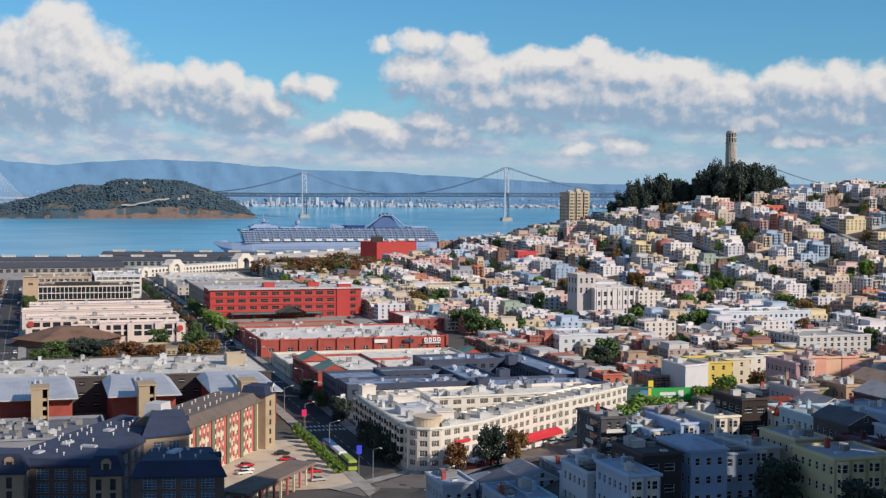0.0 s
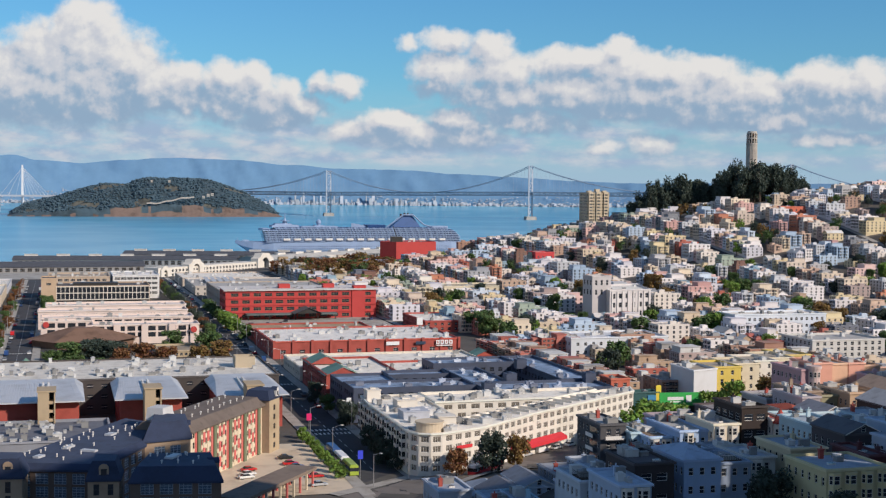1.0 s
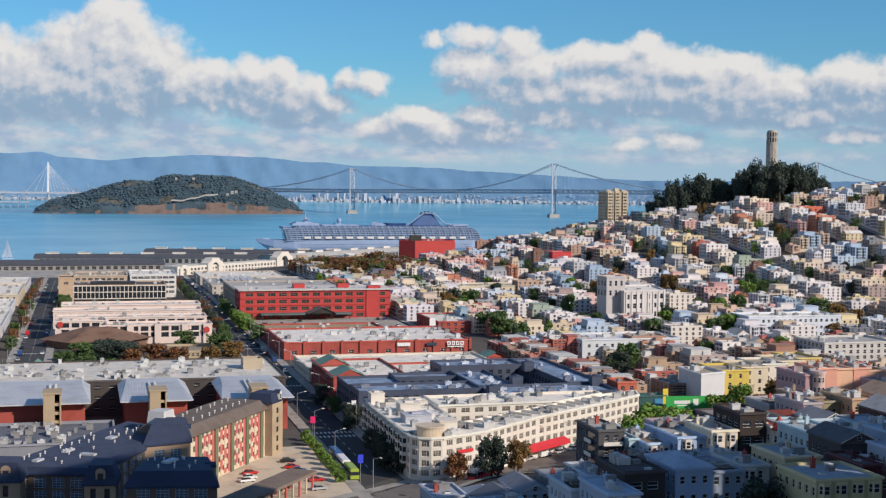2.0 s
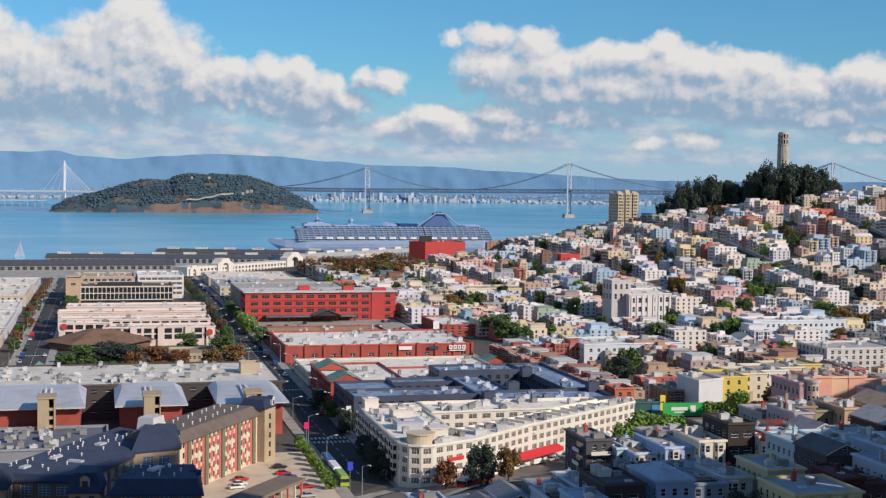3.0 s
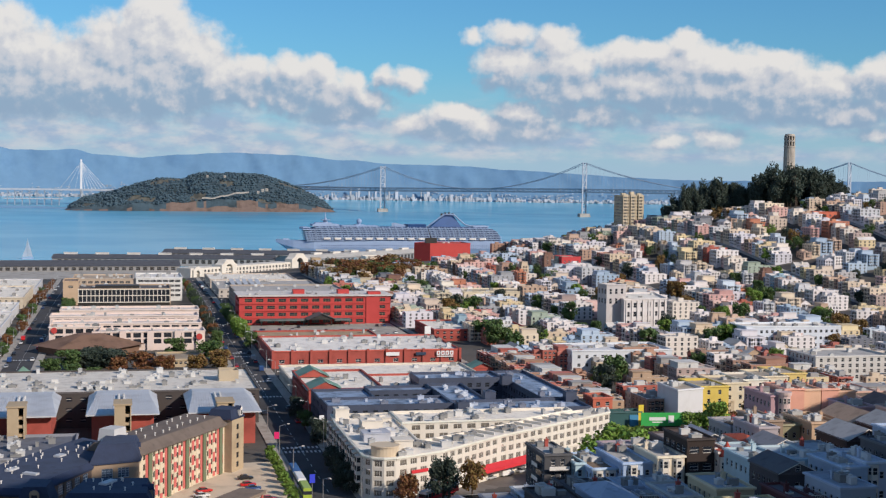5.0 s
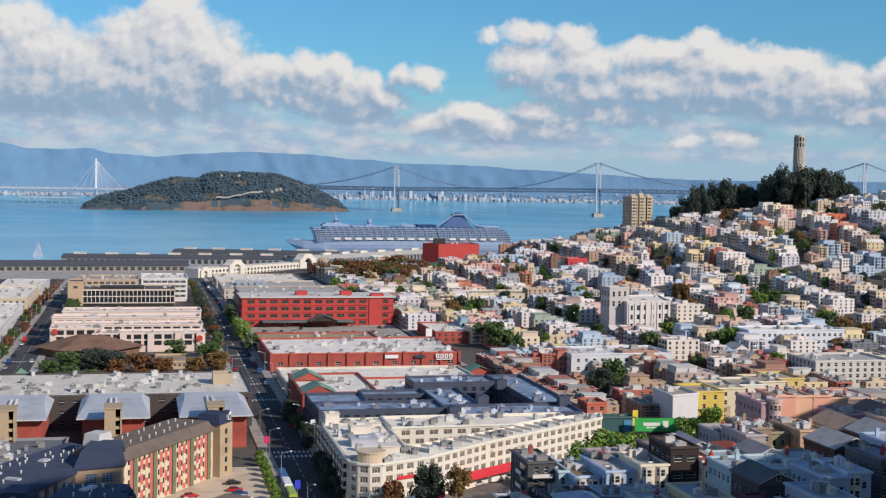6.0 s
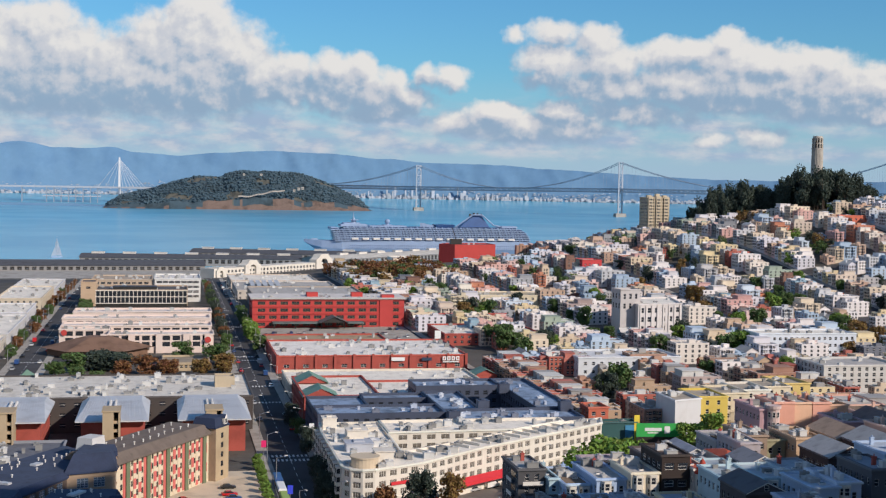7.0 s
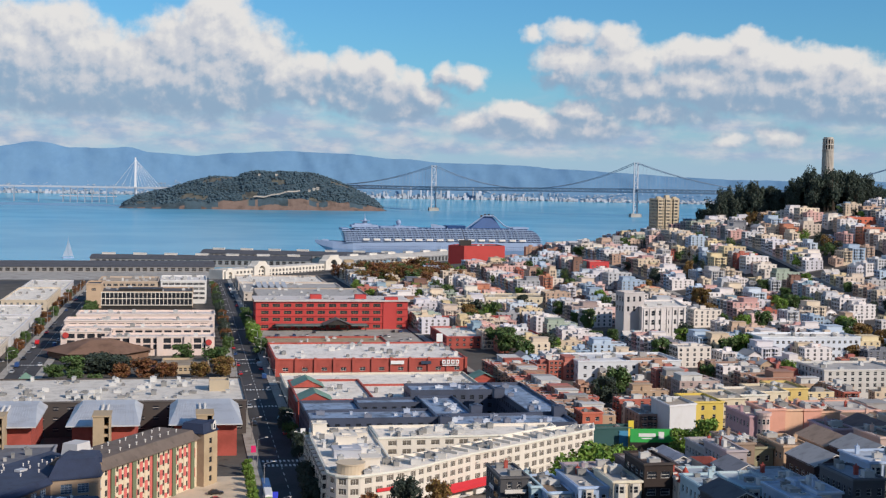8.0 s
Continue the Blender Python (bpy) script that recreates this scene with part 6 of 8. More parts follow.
# tower on the hill
hill = thing("hill_tower", 664, 1209, ground(664, 1209) - 1, 0, "tall fluted pale concrete tower on a wooded hill", "tower")
TOWERSTONE = mat("tower_concrete", (0.46, 0.42, 0.36), 0.85, var=0.2, big=0.1)
zt = 147.5 - (ground(664, 1209) - 1)
m = Mesh()
sides = 48
def flute(z, r):
    return [((r * (1 - 0.05 * (i % 2))) * math.cos(2 * math.pi * i / sides), (r * (1 - 0.05 * (i % 2))) * math.sin(2 * math.pi * i / sides), z) for i in range(sides)]
rings = [flute(8, 6.2), flute(zt - 13, 5.3)]
for a, b in zip(rings, rings[1:]):
    for i in range(sides):
        j = (i + 1) % sides
        m.face(a[i], a[j], b[j], b[i])
part("shaft", m, TOWERSTONE, hill)
m = Mesh()
m.box(-11, 11, -11, 11, -4, 8)
m.box(-8, 8, -8, 8, 8, 11)
part("base", m, TOWERSTONE, hill)
m = Mesh()
m.tube((0, 0, zt - 13), (0, 0, zt - 11.5), 5.6, 5.6, 32)
for lvl in (0, 1):
    z0 = zt - 11.5 + lvl * 5.2
    for i in range(12):
        a = 2 * math.pi * i / 12
        x, y = 4.7 * math.cos(a), 4.7 * math.sin(a)
        m.box(x - 0.55, x + 0.55, y - 0.55, y + 0.55, z0, z0 + 4.2, turn=a)
    m.tube((0, 0, z0 + 4.2), (0, 0, z0 + 5.2), 5.2 - 0.3 * lvl, 5.2 - 0.3 * lvl, 32)
m.tube((0, 0, zt - 12), (0, 0, zt - 1), 3.6, 3.6, 20, slot=1)
m.tube((0, 0, zt - 1.2), (0, 0, zt), 4.6, 4.4, 32)
part("lantern", m, [TOWERSTONE, BRONZE], hill, "arcaded top storey")

# ---- coaches, lamps and signs along the street ----
COACHGREEN = mat("coach_green", (0.35, 0.45, 0.05), 0.4, var=0.05, bump=0.0)


def coach(x, y, turn, top, label):
    ob = thing("coach", x, y, ground(x, y) + 0.14, turn, label, "bus", "coaches")
    m = Mesh()
    m.box(-5.5, 5.5, -1.25, 1.25, 0.4, 1.5)
    m.box(-5.4, 5.4, -1.2, 1.2, 2.5, 3.1)
    m.box(-5.0, 5.0, -1.0, 1.0, 3.1, 3.3)
    part("body", m, top, ob)
    m = Mesh()
    m.box(-5.45, 5.45, -1.22, 1.22, 1.5, 2.5)
    part("window_band", m, GLASS, ob)
    for a in (-3.4, 3.6):
        for b in (-1.15, 1.15):
            m = Mesh()
            m.tube((0, -0.14, 0), (0, 0.14, 0), 0.48, sides=12)
            part("wheel", m, BRONZE, ob).location = (a, b, 0.48)


coach(86.8, 402, 90, SHIPBLUE, "blue coach parked beside the hedge")
coach(86.8, 389.5, 90, WHITESIGN, "white coach parked beside the hedge")
coach(86.8, 377, 90, COACHGREEN, "yellow-green coach parked beside the hedge")


BUSRED = mat("bus_red", (0.60, 0.03, 0.04), 0.4, var=0.08, bump=0.0)


def city_bus(x, y, turn):
    """A long white and red bus: skirt, window band, roof with units, wheels."""
    ob = thing("city_bus", x, y, ground(x, y) + 0.16, turn, "long red and white bus on the avenue", "bus")
    for name, z0, z1, y1, material in (("skirt", 0.4, 1.3, 1.27, BUSRED), ("window_band", 1.3, 2.3, 1.22, GLASS), ("roof", 2.3, 3.0, 1.26, WHITESIGN)):
        m = Mesh()
        m.box(-8.5, 8.5, -y1, y1, z0, z1, bottom=True)
        part(name, m, material, ob)
    for a in range(9):
        m = Mesh()
        m.box(-7.6 + a * 1.85, -7.2 + a * 1.85, -1.25, 1.25, 1.3, 2.3)
        part("window_post", m, BUSRED if a % 3 else WHITESIGN, ob)
    for a in (-4, 1.5):
        m = Mesh()
        m.box(a, a + 2.6, -0.8, 0.8, 3.0, 3.35, taper=0.1)
        part("roof_unit", m, BUSRED, ob)
    for a in (-6.2, 0.4, 6.0):
        for b in (-1.15, 1.15):
            m = Mesh()
            m.tube((0, -0.14, 0), (0, 0.14, 0), 0.48, sides=12)
            part("wheel", m, BRONZE, ob).location = (a, b, 0.48)


city_bus(121.5, 358.5, 45)


def street_lamp(x, y, turn):
    ob = thing("street_lamp", x, y, ground(x, y) + 0.27, turn, "tall grey street lamp with a bent arm", "street lamp", "street lamps")
    m = Mesh()
    m.tube((0, 0, 0), (0, 0, 9), 0.14, 0.08, 8)
    part("pole", m, STEEL, ob)
    m = Mesh()
    m.tube((0, 0, 8.9), (2.6, 0, 9.6), 0.07, 0.05, 6)
    part("arm", m, STEEL, ob)
    m = Mesh()
    m.box(2.4, 3.3, -0.18, 0.18, 9.5, 9.75, bottom=True)
    part("lamp_head", m, TRIM, ob)


for y in range(400, 1180, 38):
    street_lamp(102, y + 9, 180)
    street_lamp(86.2, y, 0)
    if y > 560:
        street_lamp(-20, y, 0)
for i in range(8):
    q = o + AVE * (i * 14 - 4) + AVN * 10.5
    street_lamp(q.x, q.y, -60)
BLUEFLAG = mat("bright_blue_banner", (0.03, 0.12, 0.70), 0.6, var=0.1, bump=0.0)
for x, y, w, h, z, material, label in ((84.5, 431, 1.6, 2.2, 7.5, mat("pink_sign", (0.7, 0.02, 0.15), 0.5, var=0.05, bump=0.0), "small pink-red street sign on a pole"), (87.3, 366.2, 1.5, 2.4, 7.4, mat("blue_banner", (0.04, 0.06, 0.65), 0.6, var=0.1, bump=0.0), "blue and violet banner on a pole"), (104.2, 372.6, 1.5, 2.4, 7.0, BLUEFLAG, "blue banner on a pole"), (102, 452, 1.6, 3.0, 8.5, WHITESIGN, "white banner on a pole"), (200, 728, 3.4, 5.5, 7, WHITESIGN, "tall white sign board with a red mark")):
    ob = thing("sign_post", x, y, ground(x, y), 0, label, "sign")
    m = Mesh()
    m.tube((0, 0, 0), (0, 0, z + 1), 0.09, 0.09, 6)
    part("pole", m, STEEL, ob)
    m = Mesh()
    m.box(-w / 2, w / 2, -0.2, -0.08, z - h / 2, z + h / 2)
    part("board", m, material, ob)

# ---- houses ----
WHITES = [(0.76, 0.71, 0.69), (0.72, 0.68, 0.67), (0.74, 0.67, 0.59), (0.66, 0.64, 0.68)]
CREAMS = [(0.70, 0.59, 0.45), (0.64, 0.52, 0.38), (0.68, 0.56, 0.34), (0.60, 0.50, 0.41)]
TANS = [(0.52, 0.38, 0.27), (0.46, 0.31, 0.23), (0.57, 0.41, 0.31), (0.42, 0.33, 0.30)]
PINKS = [(0.66, 0.42, 0.37), (0.70, 0.50, 0.46), (0.58, 0.35, 0.32)]
GREYS = [(0.46, 0.45, 0.45), (0.34, 0.35, 0.37), (0.54, 0.55, 0.57), (0.24, 0.25, 0.27)]
BLUES = [(0.46, 0.56, 0.68), (0.36, 0.46, 0.58), (0.55, 0.62, 0.70), (0.28, 0.40, 0.48)]
DEEP = [(0.42, 0.13, 0.09), (0.52, 0.22, 0.13), (0.34, 0.40, 0.32), (0.22, 0.12, 0.09), (0.16, 0.17, 0.20)]
PALETTE = WHITES * 4 + CREAMS * 2 + [CREAMS[0]] + TANS + PINKS * 2 + GREYS + BLUES + BLUES[:2] + DEEP
BROWNS = [(0.36, 0.20, 0.14), (0.42, 0.25, 0.17), (0.40, 0.12, 0.085), (0.46, 0.33, 0.22), (0.32, 0.21, 0.16), (0.50, 0.42, 0.30), (0.46, 0.16, 0.12)]
ROOFS = [(0.66, 0.62, 0.56), (0.80, 0.77, 0.72), (0.50, 0.47, 0.43), (0.36, 0.34, 0.32), (0.54, 0.46, 0.38), (0.20, 0.19, 0.19), (0.72, 0.68, 0.62)]


def hue(rgb):
    r, g, b = rgb
    if max(rgb) < 0.2:
        return "dark"
    if b > r:
        return "pale blue"
    if r > 1.9 * g:
        return "brick-red"
    if r > 1.45 * g:
        return "salmon pink" if b > 0.24 else "brown"
    if g > 1.5 * b:
        return "yellow-tan"
    return "white" if r > 0.6 else "grey"


def house_proto(w, d, h, storeys, seed, bays=1, style="flat", far=False):
    """A narrow town house: front towards -y, bay windows, cornice, light well, roof clutter."""
    rnd = random.Random(seed)
    ob = thing("house", 0, 0, -500)
    m, r, holes = Mesh(), Mesh(), []
    step = (h - 0.9) / storeys
    rows = [(0.9 + s * step, 0.9 + s * step + min(1.7, step * 0.58)) for s in range(storeys)]
    poly = rect(-w / 2, w / 2, 0, d)
    for i, (p, q) in enumerate(zip(poly, poly[1:] + poly[:1])):
        L = (Vector(q) - Vector(p)).length
        cols = windows_of(L, 0.6, 2.1 if i in (0, 2) else 3.7, 1.2)
        m.face((*p, -8), (*q, -8), (*q, 0), (*p, 0))
        if far:  # sashes stand a little proud of a plain wall
            m.face((*p, 0), (*q, 0), (*q, h), (*p, h))
            u = (Vector(q) - Vector(p)) / L
            for a, b in cols:
                for c0, c1 in rows:
                    mid = Vector(p) + u * (a + b) / 2 + Vector((u.y, -u.x)) * 0.05
                    holes.append((Vector((mid.x, mid.y, (c0 + c1) / 2)), math.atan2(u.y, u.x), b - a, c1 - c0))
        else:
            holes += facade(m, p, q, 0, h, cols, rows, 0.18)
    if style == "flat":
        roof_on(m, r, poly, h, 0.55, 0.4, slot=1)
    else:
        rise = w * 0.28
        m.face((-w / 2, 0, h), (w / 2, 0, h), (0, 0, h + rise))
        m.face((w / 2, d, h), (-w / 2, d, h), (0, d, h + rise))
        for s in (-1, 1):
            e = [(s * (w / 2 + 0.4), -0.5, h - 0.25), (s * (w / 2 + 0.4), d + 0.5, h - 0.25), (0, d + 0.5, h + rise + 0.1), (0, -0.5, h + rise + 0.1)]
            r.face(*(e if s > 0 else e[::-1]))
    part("wall", m, [STUCCO, TRIM], ob)
    part("roof", r, ROOFING, ob)
    c = Mesh()
    c.box(-w / 2 - 0.25, w / 2 + 0.25, -0.45, 0.0, h - 0.6, h + 0.06, bottom=True)
    for i in range(bays):
        b = Mesh()
        x = (i + 0.5) * w / bays - w / 2
        bw = min(1.5, w / bays * 0.34)
        pts = [(x - bw, 0), (x - bw * 0.55, -1.0), (x + bw * 0.55, -1.0), (x + bw, 0)]
        z0 = step * 0.9
        for p, q in zip(pts, pts[1:]):
            L = (Vector(q) - Vector(p)).length
            if far:
                b.face((*p, z0), (*q, z0), (*q, h - 0.7), (*p, h - 0.7))
                u = (Vector(q) - Vector(p)) / L
                mid = (Vector(p) + Vector(q)) / 2 + Vector((u.y, -u.x)) * 0.04
                holes += [(Vector((mid.x, mid.y, (c0 + c1) / 2)), math.atan2(u.y, u.x), L * 0.7, c1 - c0) for c0, c1 in rows[1:]]
            else:
                holes += facade(b, p, q, z0, h - 0.7, [(0.15, L - 0.15)], rows[1:], 0.1)
        b.face(*[(*p, h - 0.7) for p in pts])
        b.face(*[(*p, z0) for p in reversed(pts)])
        part("bay_window", b, STUCCO, ob)
    if style == "flat":
        part("cornice", c, STUCCO, ob)
    g = Mesh()
    joined_windows(g, holes)
    part("glazing", g, [TRIM, GLASS], ob, kind="stuff")
    k = Mesh()
    if style == "flat":
        if seed % 5 == 1:  # a storey set back from the front
            k.box(-w / 2 + 0.7, w / 2 - 0.7, d * 0.42, d - 0.8, h - 0.75, h + 2.3)
            k.box(-w / 2 + 0.4, w / 2 - 0.4, d * 0.42 - 0.3, d - 0.5, h + 2.3, h + 2.55)
        for _ in range(rnd.randint(4, 8)):
            x, y = rnd.uniform(-w / 2 + 1, w / 2 - 1), rnd.uniform(1.5, d - 2)
            a, e, f = rnd.uniform(0.3, 1.3), rnd.uniform(0.3, 1.2), rnd.uniform(0.4, 1.3)
            k.box(x - a, x + a, y - e, y + e, h - 0.75, h - 0.7 + f)
        x = rnd.choice((-1, 1)) * (w / 2 - 1.6)
        y = rnd.uniform(d * 0.4, d * 0.7)
        k.box(x - 1.5, x + 1.5, y - 1.8, y + 1.8, h - 0.75, h + 1.6)
        for _ in range(6):
            x, y = rnd.uniform(-w / 2 + 1, w / 2 - 1), rnd.uniform(1, d - 1)
            k.tube((x, y, h - 0.7), (x, y, h + 0.7), 0.13, sides=5)
    else:
        k.box(w * 0.2, w * 0.2 + 0.9, d * 0.5, d * 0.5 + 0.9, h, h + rise + 0.8)
    part("roof_gear", k, STUCCO, ob, kind="stuff")
    return ob


PROTOS = []
for i, (w, d, h, st, bays, style) in enumerate(((5.6, 14, 8.2, 3, 1, "flat"), (6.2, 16, 9.4, 3, 1, "flat"), (7.0, 15, 10.4, 4, 2, "flat"), (6.6, 17, 7.4, 3, 1, "flat"), (7.6, 17, 10.6, 4, 2, "flat"), (8.0, 15, 8.4, 3, 2, "flat"),
                                                (10.4, 18, 10.8, 4, 2, "flat"), (6.4, 12, 5.8, 2, 1, "flat"), (6.8, 14, 6.6, 2, 1, "gable"), (12, 18, 12.0, 4, 3, "flat"), (7.4, 13, 6.4, 2, 1, "flat"), (6.0, 13, 9.0, 3, 1, "flat"), (7.2, 11, 6.6, 2, 1, "gable"), (5.8, 15, 10.0, 4, 1, "flat"))):
    h *= 0.9
    PROTOS.append((w, d, h, house_proto(w, d, h, st, 40 + i, bays, style), house_proto(w, d, h, st, 40 + i, bays, style, True)))


SETTLED, WALLS = [], {}


def settle(x, y, turn, proto, wall, roof, where="in a row"):
    SETTLED.append((x, y, turn, proto, wall, roof, where))


def house_at(x, y, turn, proto, wall, roof, where, far):
    w, d, h, ob, light = proto
    fx, fy = math.sin(radians(turn)), -math.cos(radians(turn))
    cx, cy = x - fx * d / 2, y - fy * d / 2
    zz = max(ground(cx, cy), (ground(x, y) + ground(cx, cy)) / 2)
    m = pose(x, y, zz, 0, 0, turn)
    if far is not None:
        for rgb, kind in ((wall, "stucco"), (roof, "roof")):
            if (rgb, kind) not in WALLS:
                WALLS[rgb, kind] = mat("far_" + kind, rgb, 0.85, var=0.14 if kind == "stucco" else 0.35, big=0.1, stain=(0.6, 0.56, 0.5), island=0.09)
        far.append((light, m, {"wall": WALLS[wall, "stucco"], "bay_window": WALLS[wall, "stucco"], "cornice": WALLS[wall, "stucco"], "roof_gear": WALLS[wall, "stucco"], "roof": WALLS[roof, "roof"]}))
        return None
    c = copy_thing(ob, m)
    gear = random.Random(int(x * 7 + y)).choice(((0.6, 0.59, 0.56), (0.35, 0.34, 0.33), wall))
    for o in c.children:
        if o.name.startswith("roof_gear"):
            o.color = (*gear, 1)
        elif o.name.startswith("roof"):
            o.color = (*roof, 1)
        elif o.name.startswith("cornice"):
            o.color = (*[min(0.8, v * 1.2 + 0.02) for v in wall], 1)
        else:
            o.color = (*wall, 1)
    return tagged(c, f"{hue(wall)} town house with bay windows {where}", "house", "town houses")


KEEP = [(312, 384, 750, 822), (500, 545, 1245, 1295), (280, 420, 1225, 1420)]
KEEP += [(360, 400, 545, 580)]


def free(x, y):
    if math.hypot(x - 664, y - 1215) < 105 or any(a < x < b and c < y < d for a, b, c, d in KEEP):
        return False
    ang = math.degrees(math.atan2(x - 30, y))
    return 8 < ang < 41 and y < shore(x) - 70


rnd = random.Random(21)
XS = [193, 300, 405, 510, 615, 720, 825]
YS = [462, 645, 795, 940, 1085, 1230, 1375]
yards = []
for xa, xb in zip(XS, XS[1:]):
    for ya, yb in zip(YS, YS[1:]):
        brown = xa < 310 and ya < 640
        tone = (BROWNS * 3 + TANS + CREAMS[:2] if xa < 200 else BROWNS * 2 + WHITES + CREAMS + PINKS) if brown else PALETTE
        x0, x1, y0, y1 = xa + 10.3, xb - 10.3, ya + 9.5, yb - 9.5
        # rows facing the two long streets, then the short ends
        for turn, fixed, s in ((-90, x0, 1), (90, x1, -1)):
            pos = y0
            while True:
                terrace = xa == 193 and ya == 462 and turn == -90
                pr = rnd.choice(PROTOS) if not terrace else PROTOS[rnd.choice((1, 2, 4, 1))]
                if pos + pr[0] > y1:
                    break
                yy = pos + pr[0] / 2
                if free(fixed + s * 9, yy) and not (xa == 193 and ya > 640 and yy < 790 and fixed < 220):
                    settle(fixed, yy, turn, pr, rnd.choice(tone if not terrace else BROWNS[:5] + BROWNS[6:]), rnd.choice(ROOFS if not brown else [BROWNROOF, (0.42, 0.30, 0.19), (0.36, 0.27, 0.18), (0.5, 0.45, 0.38)]), where="in a hillside row" if ground(fixed, yy) > 12 else "in a street row")
                pos += pr[0] + (0.05 if terrace or rnd.random() < 0.85 else 2.5)
        for turn, fixed, s in ((0, y0, 1), (180, y1, -1)):
            pos = x0 + 24
            while True:
                pr = rnd.choice(PROTOS[:9])
                if pos + pr[0] > x1 - 24:
                    break
                xx = pos + pr[0] / 2
                if free(xx, fixed + s * 9):
                    settle(xx, fixed, turn, pr, rnd.choice(tone), rnd.choice(ROOFS), where="at the block end")
                pos += pr[0] + 0.1
        # a second line inside the deep blocks, and yards with trees
        for yy in (y0 + 24, y0 + 42, y0 + 60, y0 + 78, y0 + 96, y0 + 114, y0 + 132):
            if yy < y1 - 24:
                for xx in ((x0 + x1) / 2 + rnd.uniform(-18, -8), (x0 + x1) / 2 + rnd.uniform(8, 18)):
                    if not free(xx, yy) or rnd.random() < 0.3:
                        continue
                    settle(xx, yy + rnd.uniform(-4, 4), rnd.choice((0, 0, 90, -90)), rnd.choice(PROTOS[:8]), rnd.choice(tone), rnd.choice(ROOFS), where="behind the street fronts")
        for _ in range(9 if not brown else 3):
            yards.append((rnd.uniform((x0 + x1) / 2 - 16, (x0 + x1) / 2 + 16), rnd.uniform(y0 + 20, y1 - 20)))
        for _ in range(4):
            yards.append((xb + rnd.choice((-8, 8)), rnd.uniform(y0, y1)))
for x, y in yards:
    if free(x, y):
        plant(rnd.choice(("green", "green", "dark", "ochre", "bright")), x, y, rnd.uniform(7, 13), rnd.uniform(0.8, 1.2))
# lower blocks by the waterfront
for x, y, turn, i, wall in ((215, 900, 0, 6, BROWNS[0]), (232, 902, 0, 3, PALETTE[0]), (250, 905, 0, 9, CREAM), (268, 960, 0, 6, WHITE), (215, 965, 0, 9, TAN), (240, 985, 0, 5, PALE)):
    settle(x, y, turn, PROTOS[i], wall, rnd.choice(ROOFS), where="near the waterfront")
for yy in (1020, 1050, 1080, 1110, 1140, 1170, 1200, 1230, 1260, 1300, 1330):
    for xx in range(208, 420, 15):
        if yy < shore(xx) - 55 and xx < 200 + (yy - 940) * 0.75 and rnd.random() < 0.55 and not (280 < xx < 400 and 1215 < yy):
            settle(xx + rnd.uniform(-3, 3), yy + rnd.uniform(-5, 5), rnd.choice((0, 0, 90, -90)), rnd.choice(PROTOS[:8]), rnd.choice(BROWNS + BROWNS + PALETTE[:3] + [TAN]), rnd.choice(ROOFS[2:5]), where="near the waterfront")
far = []
for i, row in enumerate(sorted(SETTLED, key=lambda r: math.hypot(r[0] - 30, r[1]))):
    house_at(*row, None if i < 122 else far)
joined("far_houses", far, "pale town houses stacked up the hillside", "houses")
building("brick_warehouse", rect(206, 262, 738, 790), 6.5, 13.8, (0.42, 0.07, 0.06), LIGHTROOF, "dark red brick warehouse with a white roof", storeys=2, pitch=4, wall_mat=BRICK, units=14)
building("brick_warehouse", rect(212, 268, 845, 885), 6.5, 14.5, (0.40, 0.07, 0.06), LIGHTROOF, "red brick corner warehouse with a pale roof", storeys=2, pitch=4, wall_mat=BRICK, units=12)
building("school_block", rect(268, 318, 918, 950), 7.5, 20, CREAM, (0.5, 0.42, 0.28), "cream flat-roofed block with a wide cornice", storeys=3, pitch=5, units=6)

# apartment blocks that stand out among the rows
building("apartment_block", rect(340, 378, 552, 580), 8, 20.2, (0.58, 0.56, 0.52), GREYROOF, "pale grey apartment block with white window frames", storeys=4, pitch=3.6, units=8)
building("apartment_block", rect(362, 418, 668, 690), 8, 21, (0.62, 0.66, 0.72), LIGHTROOF, "long white apartment row in light shade", storeys=3, pitch=3.2, units=10)
building("apartment_block", rect(433, 459, 868, 888), 13, 25, (0.55, 0.20, 0.10), BROWNROOF, "orange-red plain apartment block", storeys=3, pitch=9, units=3)
building("apartment_block", rect(345, 372, 690, 712), 7, 15.5, CREAM, (0.6, 0.52, 0.36), "yellow-cream house with arched windows", storeys=2, pitch=3.4, units=3)
building("flat_roofed_shop", rect(245, 296, 612, 642), 7, 16.8, (0.62, 0.64, 0.66), (0.72, 0.72, 0.72), "white flat-roofed shop building", storeys=2, pitch=4, units=14)
building("apartment_block", rect(378, 394, 1036, 1056), 22, 38, (0.55, 0.06, 0.06), (0.55, 0.05, 0.04), "bright red house on the slope", storeys=3, units=2)
building("apartment_block", rect(600, 672, 1040, 1060), 62, 76, (0.60, 0.16, 0.09), (0.5, 0.2, 0.12), "red-roofed terrace near the hilltop", storeys=3, units=8, pitch=4.5)

# yellow and white row by the green hoarding
for i, (wall, label) in enumerate((((0.62, 0.62, 0.62), "white rendered end house"), ((0.66, 0.50, 0.10), "bright yellow house"), (CREAM, "cream row house"), (WHITE, "white row house"), (CREAM, "cream row house"), ((0.62, 0.47, 0.16), "yellow row house"))):
    q = Vector((234, 458, 0)) + Vector((11.8, 7.2, 0)) * i
    building("row_house", [(q.x, q.y), (q.x + 11.5, q.y + (0 if i else 4)), (q.x + 11.5, q.y + 20), (q.x, q.y + 20)], ground(q.x, q.y), 21.5, wall, (0.42, 0.36, 0.28), label + " with bay windows", "house", "yellow row", storeys=4, pitch=4.4, win=(1.2, 1.7), units=3, blank=() if i else (0, 3))
